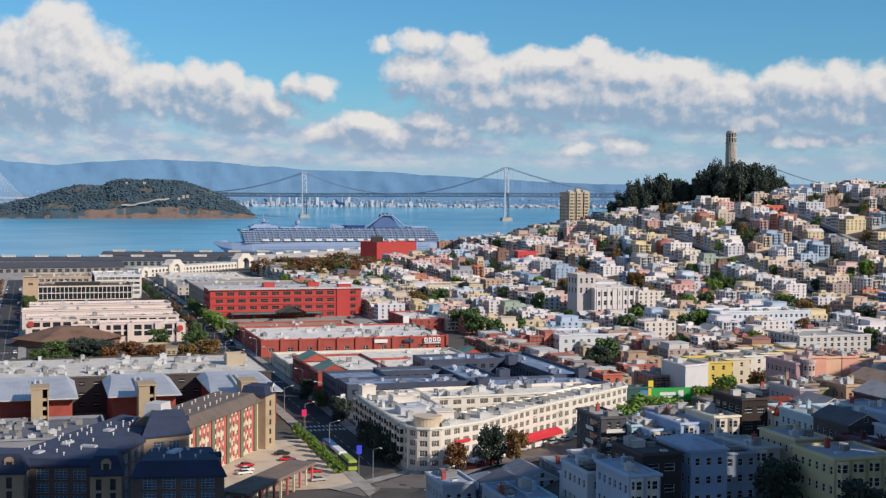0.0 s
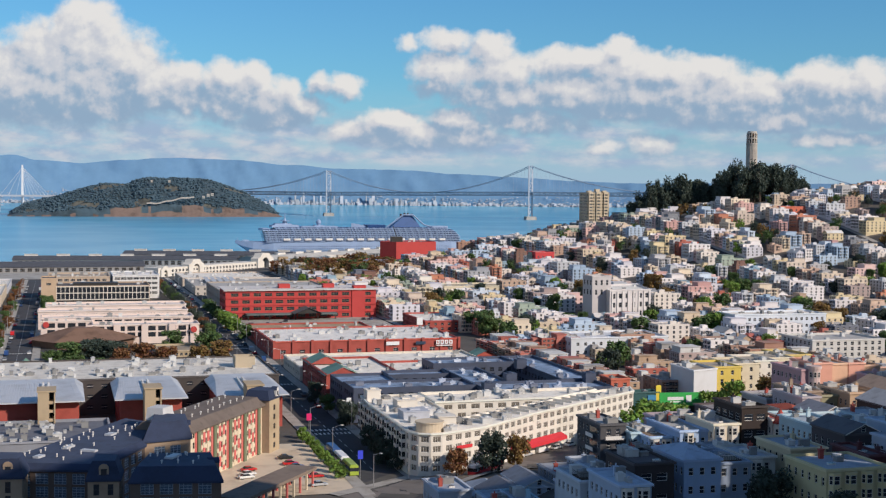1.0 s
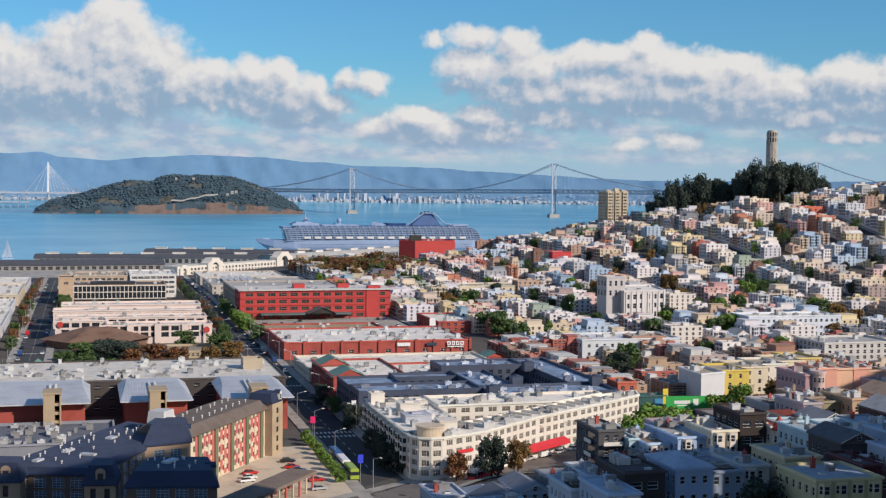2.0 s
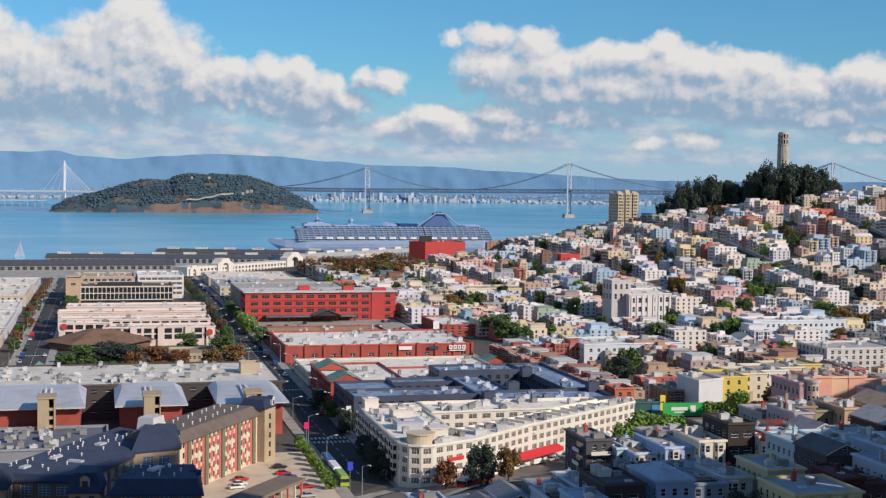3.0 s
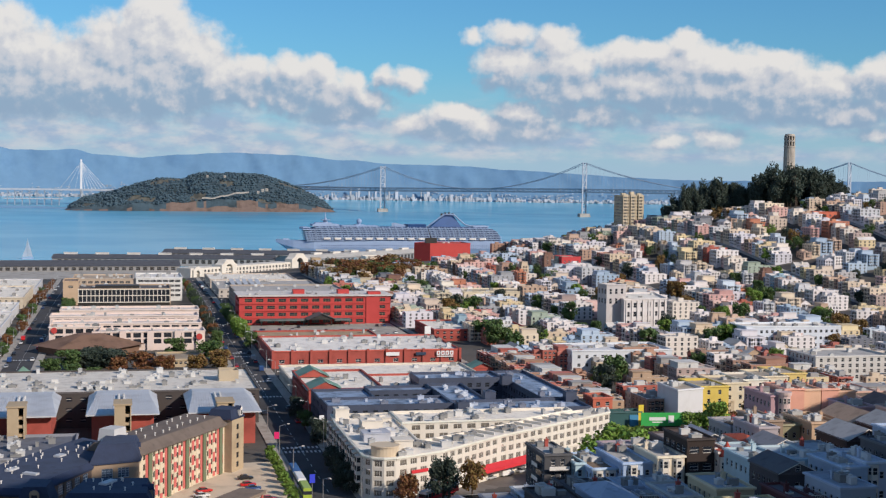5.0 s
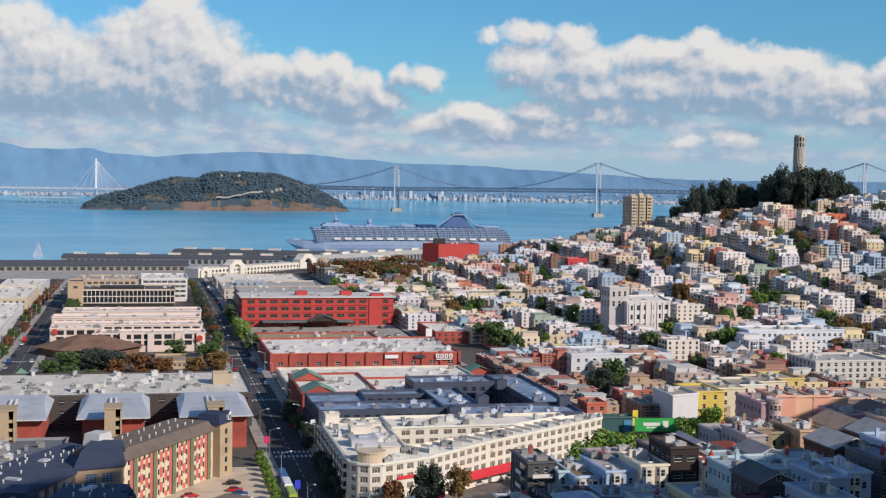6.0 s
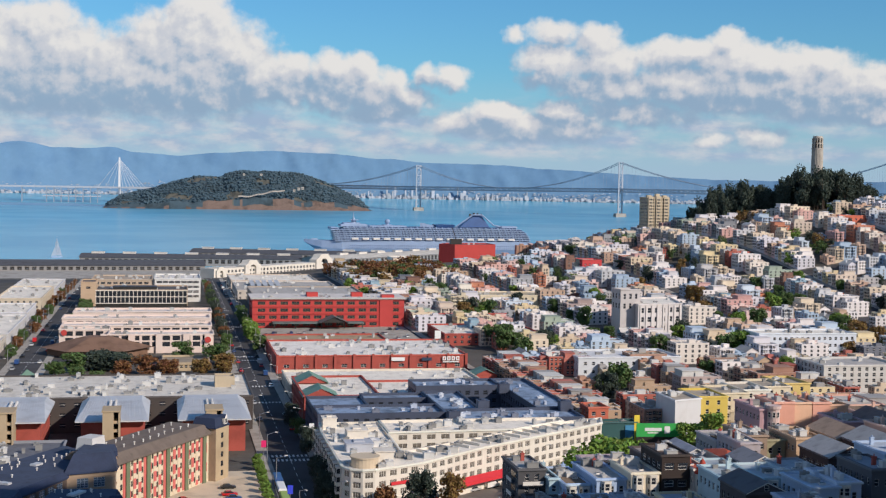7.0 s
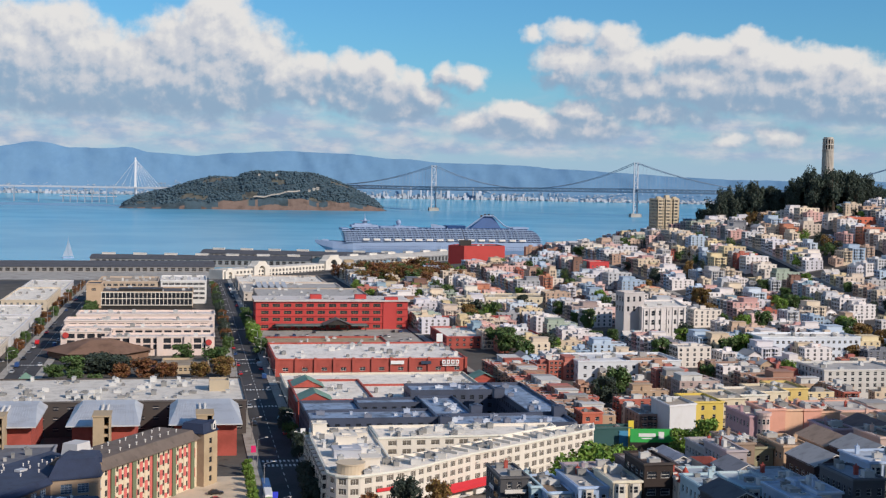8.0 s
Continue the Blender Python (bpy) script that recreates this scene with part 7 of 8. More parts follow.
hoard = thing("hoarding", 217, 451, 7, -8, "long green advertising hoarding on a wall", "billboard")
GREENSIGN = mat("green_hoarding", (0.05, 0.42, 0.08), 0.6, var=0.15, bump=0.0)
m = Mesh()
m.box(0, 17, 0, 0.4, 2.8, 7.6)
m.box(0, 17, 0.05, 0.35, -2, 2.8, slot=1)
part("board", m, [GREENSIGN, BRONZE], hoard)
for x0, x1, z0, z1 in ((3, 9, 4.8, 6.0), (10, 12, 4.0, 6.6), (4, 8, 4.0, 4.4)):
    m = Mesh()
    m.box(x0, x1, -0.06, 0, z0, z1)
    part("print", m, WHITESIGN, hoard)
mural = building("corner_house", rect(205, 219, 456, 462), 7, 14.4, (0.035, 0.10, 0.10), BROWNROOF, "corner house with a dark teal mural wall", storeys=3, blank=(0, 1, 2, 3), units=1)
m = Mesh()
m.box(12.8, 14.8, -0.3, 0.05, 0, 9.6)
part("mural_stripe", m, mat("yellow_mural", (0.75, 0.58, 0.04), 0.7, var=0.1), mural, "yellow painted wall stripe")
m = Mesh()
m.box(9.5, 12.8, -0.3, 0.05, 0, 6)
part("mural_stripe", m, mat("blue_mural", (0.06, 0.25, 0.45), 0.7, var=0.2), mural, "blue painted wall stripe")

building("corner_house", rect(203, 210.5, 463, 474), 7, 18.6, (0.52, 0.14, 0.08), BROWNROOF, "orange-red corner house beside the mural", storeys=3, units=1)

# ---- the slope in the foreground ----
BLUE, TEAL, CHAR = (0.36, 0.47, 0.66), (0.40, 0.53, 0.58), (0.045, 0.045, 0.05)
NEAR = []


def near(x0, x1, y0, y1, top, wall, roof, storeys, extra, label):
    """One house on the near slope."""
    NEAR.append((x0, x1, y0, y1, top, wall, roof, storeys, extra, label))


near(139, 146, 318, 334, 28.6, (0.075, 0.075, 0.08), GREYROOF, 4, "balcony", "charcoal apartment house with white balcony rails")
near(146.1, 148.6, 315, 333, 26.8, TEAL, TARROOF, 3, "", "narrow pale teal house")
near(148.7, 155.2, 310, 330, 26.4, (0.42, 0.54, 0.74), BROWNROOF, 3, "bays", "pale blue house with white bay windows")
near(155.3, 162.9, 306, 326, 28.4, BLUE, GREYROOF, 3, "bay", "blue house with a white bay")
near(163, 170, 303, 319, 30.3, (0.70, 0.62, 0.48), GREYROOF, 3, "bays", "cream house with two bay windows")
near(170.6, 177.8, 303, 318, 34.4, (0.035, 0.024, 0.02), (0.13, 0.09, 0.07), 4, "wide", "dark brown shingled house with white windows")
near(178, 182, 301, 314, 31.3, (0.66, 0.58, 0.50), (0.42, 0.09, 0.05), 3, "turret", "white house with a red turret roof")
near(177, 186, 280, 296, 33.4, (0.44, 0.57, 0.62), (0.42, 0.48, 0.52), 3, "bays", "pale teal house with bay windows")
near(186.1, 195, 281, 297, 33.4, (0.46, 0.56, 0.60), (0.44, 0.50, 0.54), 3, "bay", "pale teal house with a grey roof")
near(195.6, 204, 284, 300, 33.6, (0.30, 0.33, 0.36), (0.40, 0.43, 0.47), 3, "", "grey house with a wide flat roof")
near(189, 201, 262, 277, 35.4, (0.46, 0.56, 0.70), (0.50, 0.56, 0.62), 3, "balcony", "blue-white house with white balconies")
near(117, 125.6, 247, 262, 33.6, (0.05, 0.04, 0.04), (0.10, 0.085, 0.085), 3, "wide", "dark timbered house with a flat roof")
near(128.7, 137, 249, 264, 33.4, BLUE, (0.40, 0.47, 0.58), 3, "hip", "pale blue house with a low hipped roof")
near(156.5, 165, 255, 270, 33.4, (0.60, 0.52, 0.34), (0.34, 0.37, 0.42), 3, "", "cream house with a flat grey roof")
near(174, 183, 262, 276, 34.6, (0.08, 0.07, 0.075), (0.12, 0.12, 0.13), 3, "gable", "dark gabled house")
near(167, 177, 242, 256, 34.0, (0.10, 0.03, 0.035), (0.11, 0.09, 0.10), 2, "", "dark maroon house with a flat roof")
near(146, 160, 224, 239, 35.6, (0.56, 0.50, 0.28), (0.36, 0.39, 0.44), 3, "bays", "pale yellow apartment house with bays")
near(110, 116.6, 238, 254, 31.5, (0.42, 0.50, 0.62), (0.46, 0.53, 0.62), 3, "bays", "pale blue-grey house with bays")
near(109, 115.8, 256, 270, 28.6, (0.50, 0.54, 0.58), (0.36, 0.40, 0.46), 3, "deck", "pale grey house with a roof deck")
near(100, 110.6, 284, 299, 18.6, (0.09, 0.09, 0.10), (0.15, 0.16, 0.19), 3, "gable", "dark house with a felt roof")
near(112.5, 122, 264, 280, 24.0, (0.44, 0.50, 0.58), (0.14, 0.15, 0.17), 3, "", "pale house with a dark roof")
near(122.5, 133, 279, 295, 21.4, (0.42, 0.52, 0.66), (0.40, 0.46, 0.56), 3, "hip", "pale blue hipped house")
near(91.5, 99.5, 300, 314, 18.0, (0.44, 0.48, 0.54), (0.38, 0.42, 0.48), 2, "", "pale low house")
near(100.5, 111, 303, 316, 15.6, (0.30, 0.34, 0.40), (0.34, 0.38, 0.44), 2, "hip", "grey low house with a hipped roof")
near(112.5, 120.5, 301, 317, 17.6, (0.46, 0.52, 0.60), (0.20, 0.22, 0.26), 2, "gable", "blue-grey gabled house")
near(122, 130, 300, 317, 19.6, (0.22, 0.24, 0.28), (0.26, 0.29, 0.35), 2, "", "grey flat-roofed house")
near(131.5, 137.5, 304, 322, 20.0, (0.46, 0.50, 0.56), (0.36, 0.40, 0.46), 3, "", "narrow pale house")
near(134.5, 147.5, 281, 297, 27.4, (0.07, 0.06, 0.06), (0.14, 0.12, 0.12), 3, "", "dark brown flat-roofed house")
near(148, 155, 282, 298, 26.8, (0.44, 0.54, 0.66), (0.38, 0.42, 0.50), 3, "bay", "blue-white house with a bay")
near(155.5, 162.5, 280, 296, 27.4, (0.30, 0.33, 0.38), (0.42, 0.46, 0.52), 3, "", "slate-grey house")
near(94, 105, 262, 279, 22.4, (0.36, 0.42, 0.50), (0.30, 0.34, 0.42), 3, "", "blue-grey flat-roofed house")
near(160, 173, 324, 338, 27.6, (0.36, 0.30, 0.34), (0.44, 0.38, 0.38), 3, "deck", "mauve-grey house with a cluttered roof deck")
near(174, 186, 320, 336, 30.0, (0.10, 0.08, 0.08), (0.30, 0.27, 0.26), 3, "deck", "dark house with a roof deck")
near(187, 192.2, 318, 333, 28.2, (0.42, 0.42, 0.44), TARROOF, 3, "", "narrow grey house with a dark roof")
near(192.9, 198, 316, 330, 30.0, (0.60, 0.50, 0.42), (0.48, 0.10, 0.05), 3, "hip", "cream house with a red hipped roof")
near(200.6, 206, 325, 341, 32.5, (0.40, 0.36, 0.38), GREYROOF, 3, "", "mauve-grey house with a flat roof")
near(184, 191, 300, 315, 30.8, (0.42, 0.54, 0.58), (0.40, 0.45, 0.50), 3, "", "small pale teal house")
near(192.5, 201, 303, 315, 31.6, (0.20, 0.20, 0.22), (0.28, 0.28, 0.30), 3, "gable", "grey gabled house")
near(216, 227.4, 307, 323, 32.0, (0.075, 0.045, 0.038), (0.44, 0.43, 0.42), 3, "gable wide", "dark brown gabled house with white windows")
near(229, 241, 309, 325, 33.6, (0.075, 0.04, 0.034), (0.42, 0.41, 0.40), 3, "gable wide", "dark brown gabled house with white windows")
near(243, 256, 302, 320, 36.0, (0.06, 0.04, 0.035), (0.36, 0.36, 0.37), 3, "wide", "dark brown bay-windowed house")
near(220, 234, 287, 302, 37.0, (0.38, 0.48, 0.64), (0.46, 0.52, 0.60), 3, "bays", "blue house with large bay windows")
near(207, 218.6, 335, 352, 32.4, (0.30, 0.22, 0.16), (0.74, 0.72, 0.68), 3, "", "tan house with a white flat roof")
near(219, 227, 331, 348, 32.2, (0.52, 0.36, 0.23), BROWNROOF, 3, "", "tan house with dark windows")
near(224.4, 230.2, 366, 384, 34.0, (0.44, 0.28, 0.30), (0.5, 0.38, 0.34), 4, "round", "mauve-pink corner house with a round bay")
near(230.5, 243, 369, 383, 35.4, (0.70, 0.36, 0.26), (0.6, 0.42, 0.34), 3, "plain", "salmon pink apartment house")
near(243.2, 255.5, 370, 384, 35.0, (0.70, 0.36, 0.26), (0.6, 0.42, 0.34), 3, "plain", "salmon pink flat-roofed house")
near(241, 248, 347, 362, 33.4, (0.48, 0.34, 0.36), BROWNROOF, 3, "", "mauve house on the slope")
near(229, 240, 328, 345, 32.6, (0.54, 0.38, 0.26), (0.46, 0.32, 0.22), 3, "gable", "tan house with a brown gabled roof")
near(249.5, 262, 344, 361, 32.4, (0.56, 0.36, 0.32), (0.20, 0.14, 0.12), 3, "gable", "pink gabled house")
near(244, 258, 326, 341, 35.0, (0.58, 0.44, 0.38), BROWNROOF, 3, "", "pale pink house on the slope")
near(206, 216.6, 354, 369, 27.5, (0.36, 0.34, 0.36), GREYROOF, 3, "deck", "grey rear house with a deck")
near(188, 199, 338, 353, 26.0, (0.40, 0.40, 0.44), (0.34, 0.36, 0.42), 3, "gable", "grey gabled house")
near(168, 184, 342, 356, 23.0, (0.40, 0.34, 0.34), (0.48, 0.42, 0.40), 3, "", "mauve house with a cluttered roof")
near(264, 279, 376, 394, 30.0, (0.64, 0.42, 0.34), BROWNROOF, 3, "", "pink house with a brown roof")
near(246, 262, 386, 401, 27.0, (0.60, 0.55, 0.50), (0.5, 0.46, 0.42), 3, "", "pale house with a gravel roof")
near(286, 306, 392, 412, 26.0, (0.64, 0.60, 0.55), LIGHTROOF, 3, "", "white house on the lower slope")
near(262, 282, 412, 430, 20.0, (0.42, 0.16, 0.10), (0.36, 0.14, 0.09), 2, "gable", "low red-roofed house")
near(190, 216, 394, 412, 13.8, (0.52, 0.48, 0.42), (0.58, 0.54, 0.47), 2, "", "low pale shop with a gravel roof")
near(284, 306, 440, 462, 22.0, (0.62, 0.36, 0.28), (0.55, 0.50, 0.44), 3, "", "pink house by the crossing")
near(266, 282, 350, 368, 34.0, (0.56, 0.50, 0.42), BROWNROOF, 3, "", "tan house on the upper slope")
near(147.5, 154, 257, 271, 31.6, (0.50, 0.50, 0.46), (0.40, 0.42, 0.46), 3, "bay", "grey-white house with a bay")
near(138.2, 145.4, 252, 267, 31.8, (0.30, 0.36, 0.46), (0.22, 0.24, 0.28), 3, "deck", "blue-grey house with a roof deck")
near(178, 186, 243, 258, 35.5, (0.40, 0.46, 0.56), (0.34, 0.38, 0.44), 3, "", "pale blue-grey flat-roofed house")
near(205, 212.5, 266, 282, 38.0, (0.12, 0.12, 0.13), (0.30, 0.32, 0.36), 3, "", "dark grey house")


def bay_stack(ob, x, h, low, col, wide=1.35, deep=1.0):
    m, holes = Mesh(), []
    pts = [(x - wide, 0.02), (x - wide * 0.58, -deep), (x + wide * 0.58, -deep), (x + wide, 0.02)]
    rows = [(z, z + 1.7) for z in (low + 0.7, low + 3.5, low + 6.3) if z + 2.4 < h]
    for p, q in zip(pts, pts[1:]):
        e = (Vector(q) - Vector(p)).length
        holes += facade(m, p, q, low, h - 0.7, [(0.18, e - 0.18)], rows, 0.1)
    m.face(*[(*p, h - 0.7) for p in pts])
    m.face(*[(*p, low) for p in reversed(pts)])
    bay = part("bay_window", m, STUCCO, ob, "white bay window", color=col)
    add_windows(bay, holes)


def pitched(ob, w, d, h, col, hip):
    m = Mesh()
    rise, o = min(w, d) * 0.24, 0.4
    if hip:
        a, b = ((w / 2, d / 2 - 1), (w / 2, d / 2 + 1)) if w < d + 2 else ((w / 2 - 2, d / 2), (w / 2 + 2, d / 2))
        c = [(-o, -o), (w + o, -o), (w + o, d + o), (-o, d + o)]
        top = [(*a, h + rise), (*b, h + rise)]
        if w < d + 2:
            m.face((*c[0], h), (*c[1], h), top[0])
            m.face((*c[1], h), (*c[2], h), top[1], top[0])
            m.face((*c[2], h), (*c[3], h), top[1])
            m.face((*c[3], h), (*c[0], h), top[0], top[1])
        else:
            m.face((*c[0], h), (*c[1], h), top[1], top[0])
            m.face((*c[1], h), (*c[2], h), top[1])
            m.face((*c[2], h), (*c[3], h), top[0], top[1])
            m.face((*c[3], h), (*c[0], h), top[0])
        m.face((*c[3], h), (*c[2], h), (*c[1], h), (*c[0], h))
        part("pitched_roof", m, ROOFING, ob, color=col)
        return
    for s in (0, 1):
        x, y0, y1 = (-o, w + o)[s], -0.7, d + 0.5
        lo, hi = ((x, y0, h - 0.1), (x, y1, h - 0.1)), ((w / 2, y0, h + rise), (w / 2, y1, h + rise))
        ring = [lo[0], hi[0], hi[1], lo[1]] if s == 0 else [lo[1], hi[1], hi[0], lo[0]]
        m.face(*ring)
        m.face(*[(p[0], p[1], p[2] - 0.25) for p in reversed(ring)])
        m.face(lo[0], (x, y0, h - 0.35), (w / 2, y0, h + rise - 0.25), hi[0], slot=1)
    part("pitched_roof", m, [ROOFING, TRIM], ob, color=col)
    for y, flip in ((0, 1), (d, -1)):
        m = Mesh()
        m.face(*((0, y, h), (w, y, h), (w / 2, y, h + rise - 0.3))[::flip])
        gable = part("gable", m, STUCCO, ob, color=tuple(ob.children[0].color[:3]))
    part("window", pane_mesh(1.1, 1.2), None, ob).location = (w / 2, -0.06, h + 0.8)


def rail(parent, pts, h, material):
    m = Mesh()
    for p, q in zip(pts, pts[1:]):
        m.tube(p, q, 0.05, sides=4)
        lift = Vector((0, 0, -h))
        n = max(2, int((Vector(q) - Vector(p)).length / 0.5))
        for i in range(n + 1):
            a = Vector(p).lerp(Vector(q), i / n)
            m.tube(a, a + lift, 0.03, sides=3, cap=False)
    part("railing", m, material, parent)


rnd = random.Random(19)
LOTS = []
for row in NEAR:
    x0, x1, y0, y1, top, wall, roof, st, extra, label = row
    if x1 - x0 > 9.5 and extra in ("", "wide", "balcony", "plain") and y0 < 372:
        cut = x0 + (x1 - x0) * rnd.uniform(0.42, 0.58)
        other = tuple(min(0.72, v * rnd.uniform(0.8, 1.25) + 0.03) for v in wall)
        LOTS.append((x0, cut - 0.04, y0, y1, top, wall, roof, st, extra, label))
        LOTS.append((cut + 0.04, x1, y0 + rnd.uniform(0.5, 2), y1 + 1, top + rnd.uniform(-1.6, 0.6), other, rnd.choice((TARROOF, GREYROOF, roof, (0.5, 0.52, 0.55))), st, rnd.choice((extra, "deck", "bay")), label))
    else:
        LOTS.append(row)
for i, (x0, x1, y0, y1, top, wall, roof, st, extra, label) in enumerate(LOTS):
    zb = max(min(ground(x0, y0), ground(x1, y1), ground(x1, y0)), top - st * 3.6 - 3)
    zb = min(zb, top - st * 2.7)
    w, d, h = x1 - x0, y1 - y0, top - zb
    big = "wide" in extra
    ob = building("house", rect(x0, x1, y0, y1), zb, top, wall, roof, label + " on the near slope" if "slope" not in label else label, "house", "foreground houses", storeys=st, pitch=3.4 if big else 2.5, win=(2.3, 1.6) if big else (1.1, 1.6), units=0 if "gable" in extra or "hip" in extra else 3, margin=0.5, seed=i + 1, ground_floor=0.3, parapet=0.5, hidden=(1, 2), blank=(0,) if "bays" in extra or "round" in extra else (0, 3) if extra == "plain" else ())
    white_bay = WHITE if wall[2] > 0.3 else tuple(min(0.8, v * 1.2) for v in wall)
    if "bays" in extra:
        n_bay = max(1, int(w / 3.2))
        for b in range(n_bay):
            bay_stack(ob, (b + 0.5) * w / n_bay, h, max(0.5, h - 9.2), white_bay)
    elif "bay" in extra:
        bay_stack(ob, w * 0.32, h, max(0.5, h - 9.2), white_bay)
    if "hip" in extra or "gable" in extra:
        pitched(ob, w, d, h - 0.05, roof, "hip" in extra)
    if "turret" in extra:
        m, r = Mesh(), Mesh()
        m.tube((0, 0, 0), (0, 0, h - 1.0), 1.7, sides=10, cap=False)
        r.tube((0, 0, h - 1.1), (0, 0, h + 2.6), 2.1, 0.05, sides=10)
        t = part("turret", m, STUCCO, ob, color=WHITE)
        t.location = (w / 2, -0.3, 0)
        part("turret_roof", r, ROOFING, t, "red conical roof", color=(0.42, 0.07, 0.045))
        for a in (-150, -114, -78, -42):
            g = part("window", pane_mesh(0.8, 1.7), None, t)
            g.matrix_basis = Matrix.Rotation(radians(a + 6), 4, "Z") @ Matrix.Translation((1.72, 0, h - 3.2)) @ Matrix.Rotation(radians(90), 4, "Z")
    if "round" in extra:
        m = Mesh()
        m.tube((0, 0, 3), (0, 0, h + 0.8), 1.9, sides=14)
        m.tube((0, 0, h + 0.1), (0, 0, h + 1.0), 2.3, sides=14)
        t = part("round_bay", m, STUCCO, ob, "round corner bay", color=(0.60, 0.46, 0.42))
        t.location = (w * 0.72, -0.2, 0)
        for s in range(4):
            for a in (-150, -110, -70):
                g = part("window", pane_mesh(0.9, 1.6), None, t)
                g.matrix_basis = Matrix.Rotation(radians(a), 4, "Z") @ Matrix.Translation((1.93, 0, h - 1.6 - 3 * s)) @ Matrix.Rotation(radians(90), 4, "Z")
    if "balcony" in extra:
        for s in range(1, st):
            z = 0.3 + s * (h - 0.8) / st
            m = Mesh()
            m.box(w * 0.12, w * 0.88, -1.5, 0, z - 0.2, z, bottom=True)
            m.box(w * 0.12, w * 0.88, -1.52, -1.44, z, z + 0.95, slot=1)
            part("balcony", m, [STUCCO, TRIM], ob, "balcony with a white rail", color=wall)
            if x0 < 142:
                m = Mesh()
                m.box(-1.2, 0, d * 0.15, d * 0.45, z - 0.2, z, bottom=True)
                m.box(-1.22, -1.14, d * 0.15, d * 0.45, z, z + 0.95, slot=1)
                m.box(-0.02, 0.0, d * 0.15, d * 0.45, z + 1, z + 2.4, slot=2)
                part("balcony", m, [STUCCO, TRIM, GLASS], ob, "balcony with a white rail", color=wall)
    if "deck" in extra:
        m = Mesh()
        m.box(1, w - 1, 2, 7, 0, 0.3)
        part("roof_deck", m, BARK, ob, "brown timber roof deck").location = (0, 0, h - 0.4)
        rail(ob, [(1, 7, h + 0.9), (1, 2, h + 0.9), (w - 1, 2, h + 0.9), (w - 1, 7, h + 0.9)], 1.0, TRIM if i % 2 else BRONZE)
    if "gable" not in extra and "hip" not in extra:
        m = Mesh()
        m.box(-0.45, 0.45, -0.35, 0.35, 0, 1.7)
        m.box(-0.55, 0.55, -0.45, 0.45, 1.7, 1.95)
        m.tube((0, 0, 1.95), (0, 0, 2.5), 0.15, sides=6)
        part("chimney", m, BRICK if i % 3 == 0 else STUCCO, ob, color=wall).location = (w * rnd.uniform(0.15, 0.85), d * rnd.uniform(0.3, 0.8), h - 0.5)
        m = Mesh()
        m.box(-0.7, 0.7, -0.5, 0.5, 0, 0.35)
        m.face((-0.6, -0.4, 0.37), (0.6, -0.4, 0.37), (0.6, 0.4, 0.37), (-0.6, 0.4, 0.37), slot=1)
        part("skylight", m, [TRIM, GLASS], ob).location = (w * rnd.uniform(0.25, 0.75), d * rnd.uniform(0.2, 0.5), h - 0.5)
# apartment towers added out of view behind, to throw shade on the near slope
SUNWARD = Vector((0.656, -0.755))
ACROSS = Vector((0.755, 0.656))
for across, back, wide, top in ((-62, 244, 44, 158), (-13.5, 244, 52, 156), (35.5, 236, 44, 100), (78, 226, 40, 78), (122, 216, 40, 58), (166, 230, 40, 90)):
    q = Vector((46, 340)) + SUNWARD * back + ACROSS * across
    corner = [q + ACROSS * a * wide / 2 + SUNWARD * b * 12 for a, b in ((-1, 1), (1, 1), (1, -1), (-1, -1))]
    zb = ground(q.x, q.y) - 3
    building("apartment_tower", [tuple(c) for c in corner], zb, top, PALE, GREYROOF, "pale apartment tower on the hill behind", storeys=max(4, int((top - zb) / 3.2)), pitch=5, win=(2, 1.6), separate=False)

# ---- planting ----
for x, y, h, kind, wide in ((121.0, 351.5, 11, "dark", 0.95), (131.5, 360.5, 9.5, "ochre", 0.8), (111.5, 353.5, 8, "rust", 0.95), (100.8, 377.5, 6.5, "dark", 1.0), (99, 385, 8, "dark", 1.0), (100, 396, 9, "dark", 1.0), (100, 408, 8, "dark", 1.1), (101, 452, 9, "dark", 0.9), (100, 480, 7, "green", 0.9),
                            (100, 505, 8, "dark", 0.9), (84, 560, 7, "green", 1), (103, 455, 8, "dark", 1.0), (102, 720, 9, "green", 1.0), (174, 374, 14, "bright", 1.1), (180, 381, 15, "bright", 1.1), (187, 387, 15, "bright", 1.1), (169, 368, 12, "bright", 1.2), (194, 393, 13, "bright", 1.0), (184, 376, 12, "bright", 1.1),
                            (240, 440, 12.5, "bright", 1.0), (232, 441, 9, "bright", 1.0), (262, 450, 13, "ochre", 1.0), (254, 446, 8, "rust", 1.2), (236, 432, 6, "rust", 1.3), (272, 458, 8, "green", 0.9), (140.8, 236, 9.5, "dark", 1.05), (139.5, 205, 8.5, "dark", 1.1), (150, 275, 6, "green", 1.3), (144, 268, 6, "dark", 1.0), (165, 282, 6, "green", 1.2), (205, 312, 6, "dark", 1.0), (189, 366, 7, "rust", 1.2), (243, 436, 6, "rust", 1.2)):
    plant(kind, x, y, h, wide, "beside the street")
for i in range(9):
    plant("bright", 82.6, 370 + i * 8, 3.6, 1.1, "in the car park hedge")
for i in range(16):
    plant("bright" if i < 7 else "green", 101.5, 760 + i * 9.5, 8.5 if i < 5 else 7, 1.05, "along the street")
for i in range(24):
    plant(rnd.choice(("rust", "dark", "green")), 85.5, 735 + i * 18, 8, 1.0, "along the street")
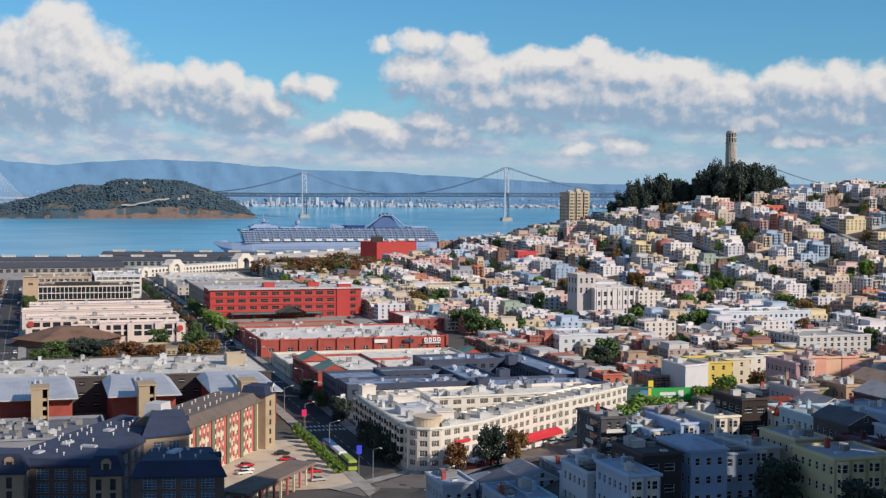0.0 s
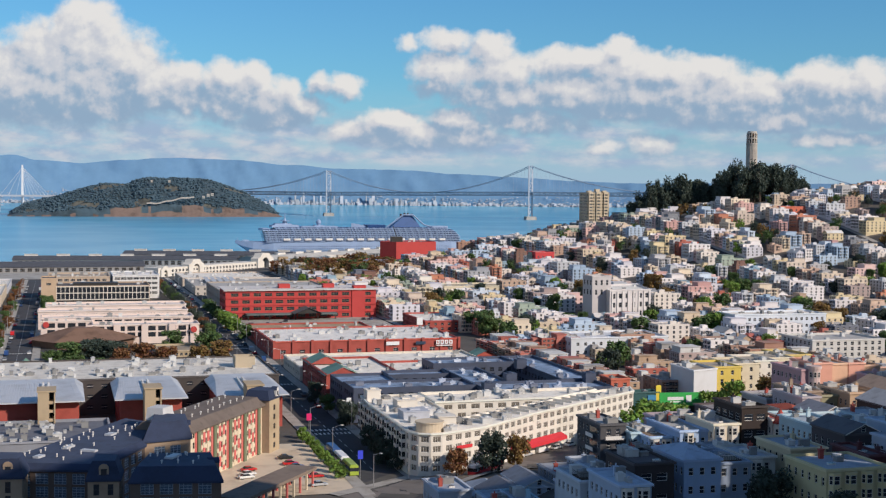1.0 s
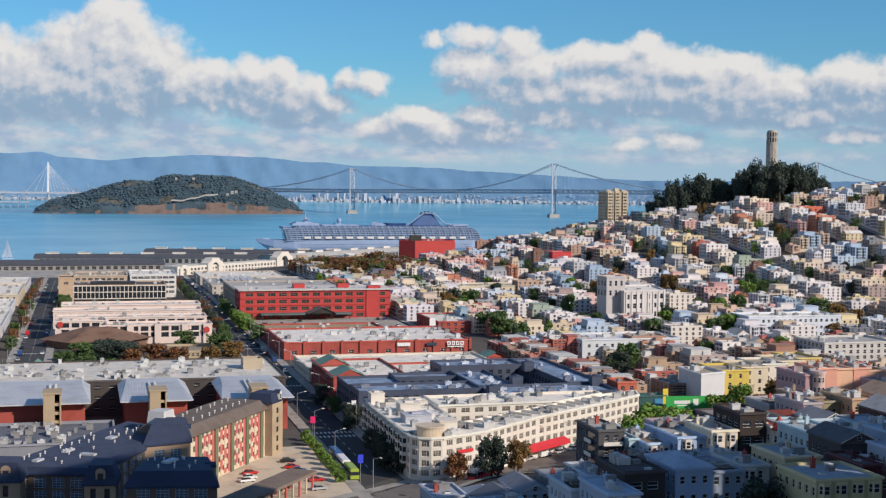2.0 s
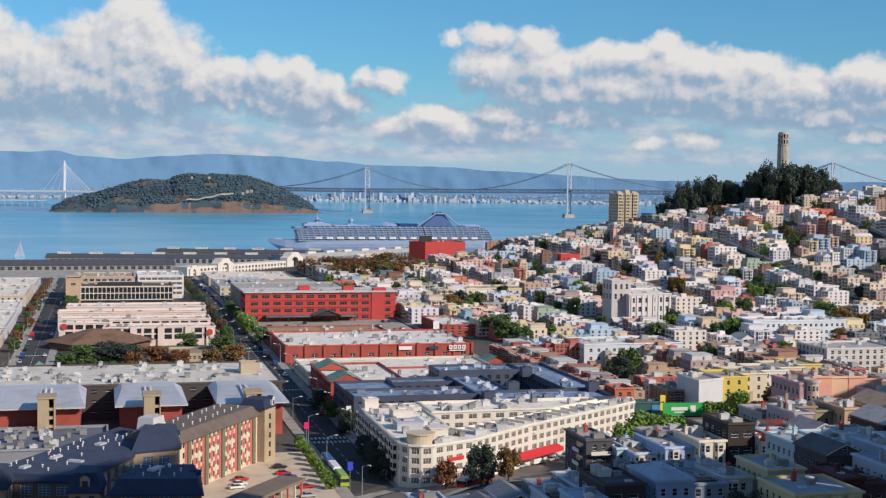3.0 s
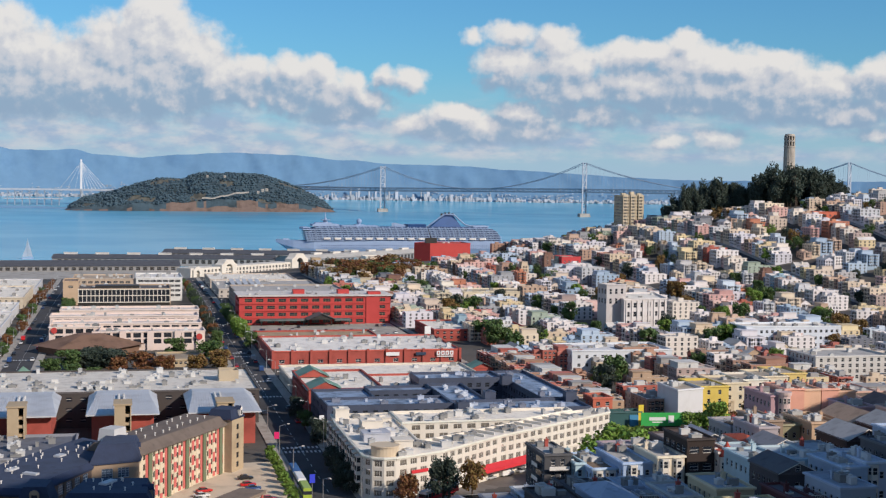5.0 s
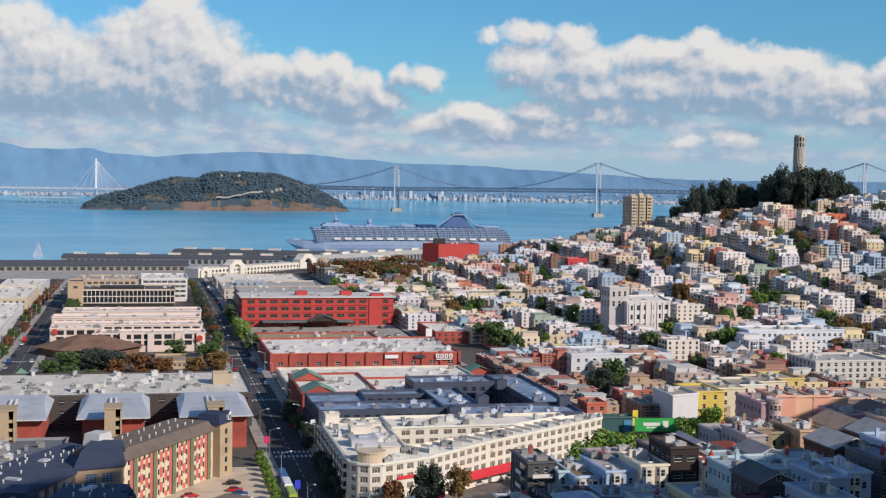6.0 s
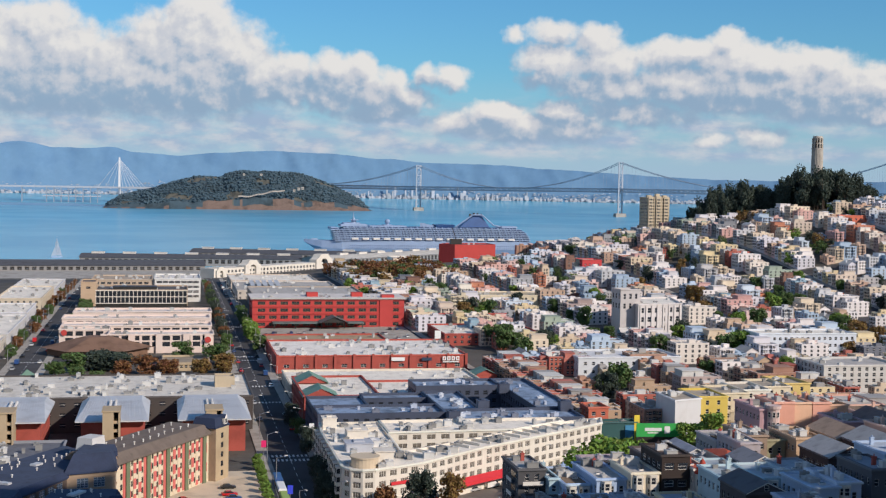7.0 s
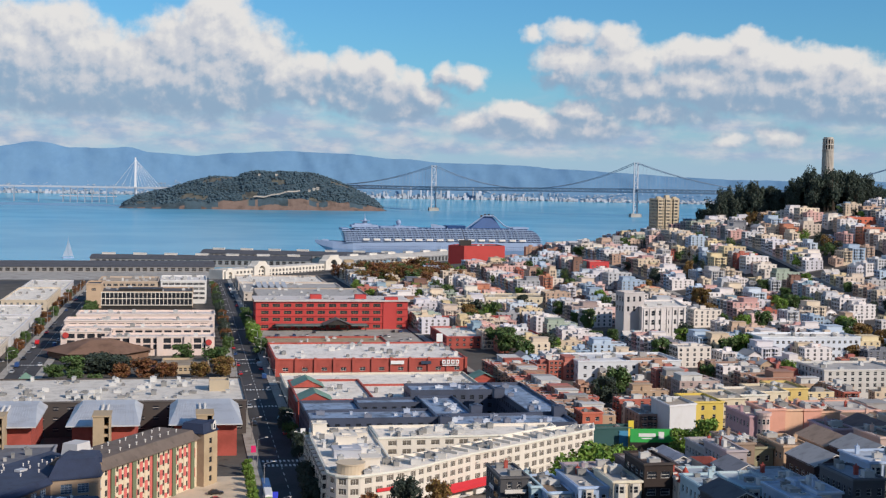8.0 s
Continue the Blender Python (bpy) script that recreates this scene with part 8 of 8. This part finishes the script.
for x, y, h, kind, w in ((18, 656, 7.5, "dark", 2.3), (30, 654, 8.5, "dark", 2.4), (24, 660, 8.5, "dark", 2.3), (12, 650, 9, "green", 1.5), (4, 636, 7, "green", 1.5), (44, 640, 9, "rust", 1.5), (54, 632, 8, "rust", 1.5), (34, 630, 8, "rust", 1.3), (78, 672, 10, "green", 1.5), (80, 640, 9, "ochre", 1.4), (70, 634, 8, "ochre", 1.3), (62, 690, 9, "green", 1.3), (14, 622, 6, "green", 1.5), (24, 612, 6, "green", 1.3), (46, 612, 6, "rust", 1.4)):
    plant(kind, x, y, h, w, "in the leafy court")
for i in range(46):
    plant(rnd.choice(("rust", "rust", "ochre", "green")), rnd.uniform(196, 285), rnd.uniform(1090, 1260), rnd.uniform(11, 16), 1.35, "near the waterfront")
for i in range(12):
    plant("bright", rnd.uniform(196, 205), rnd.uniform(1010, 1120), 8, 1.1, "along the street")
for i in range(14):
    plant(rnd.choice(("rust", "green")), -22 + rnd.uniform(-2, 2), 700 + i * 36, 7, 1.0, "along the street")
for i in range(12):
    plant("green", 0 + rnd.uniform(-2, 2), 860 + i * 9, 7, 1.0, "beside the office")
# wooded top of the hill: a dense crown round the tower, a lower spur beside it, both with an uneven skyline
SPUR = [(540, 72), (550, 85), (559, 91), (575, 99), (582, 94), (598, 106), (608, 99), (616, 101), (625, 95), (634, 91)]
CROWN = [(617, 100), (622, 109), (640, 118), (663, 117), (682, 116), (695, 111), (701, 102), (719, 98), (726, 90), (740, 86)]
for count, line, x0, x1, y0, y1, where in ((120, CROWN, 619, 740, 1150, 1225, "on the wooded hilltop"), (72, SPUR, 544, 634, 1200, 1250, "on the wooded spur")):
    for i in range(count):
        x, y = rnd.uniform(x0, x1), rnd.uniform(y0, y1)
        if math.hypot(x - 664, y - 1209) > 11:
            top = along_line(line, 30 + (x - 30) * (y0 + y1) / (2 * y)) - 14 * rnd.random() ** 1.5
            tall = max(7.0, top - ground(x, y))
            plant("dark", x, y, tall, rnd.uniform(0.55, 0.85) * min(1.2, 26 / tall), where)
# left side of the far left street
for x0, x1, y0, y1, top, wall, label in ((-58, -31, 868, 930, 13.5, (0.60, 0.60, 0.62), "white low building by the left street"), (-60, -30, 955, 1060, 14.5, (0.58, 0.50, 0.38), "cream low building with a pale roof"), (-60, -30, 760, 860, 13, (0.55, 0.55, 0.56), "pale low shop row"), (-64, -30, 1080, 1180, 11, (0.5, 0.5, 0.52), "grey low shop row"), (-62, -30, 640, 750, 13, (0.52, 0.48, 0.42), "tan low shop row")):
    building("shop_row", rect(x0, x1, y0, y1), 5.6, top, wall, LIGHTROOF, label.replace("left ", ""), storeys=2, pitch=4, units=12, separate=False)

grow()
for group in (*TREES.values(), *DENSE.values(), CARS.values(), [q for p in PROTOS for q in p[3:]]):
    for ob in group:
        for o in (*ob.children_recursive, ob):
            bpy.data.objects.remove(o)
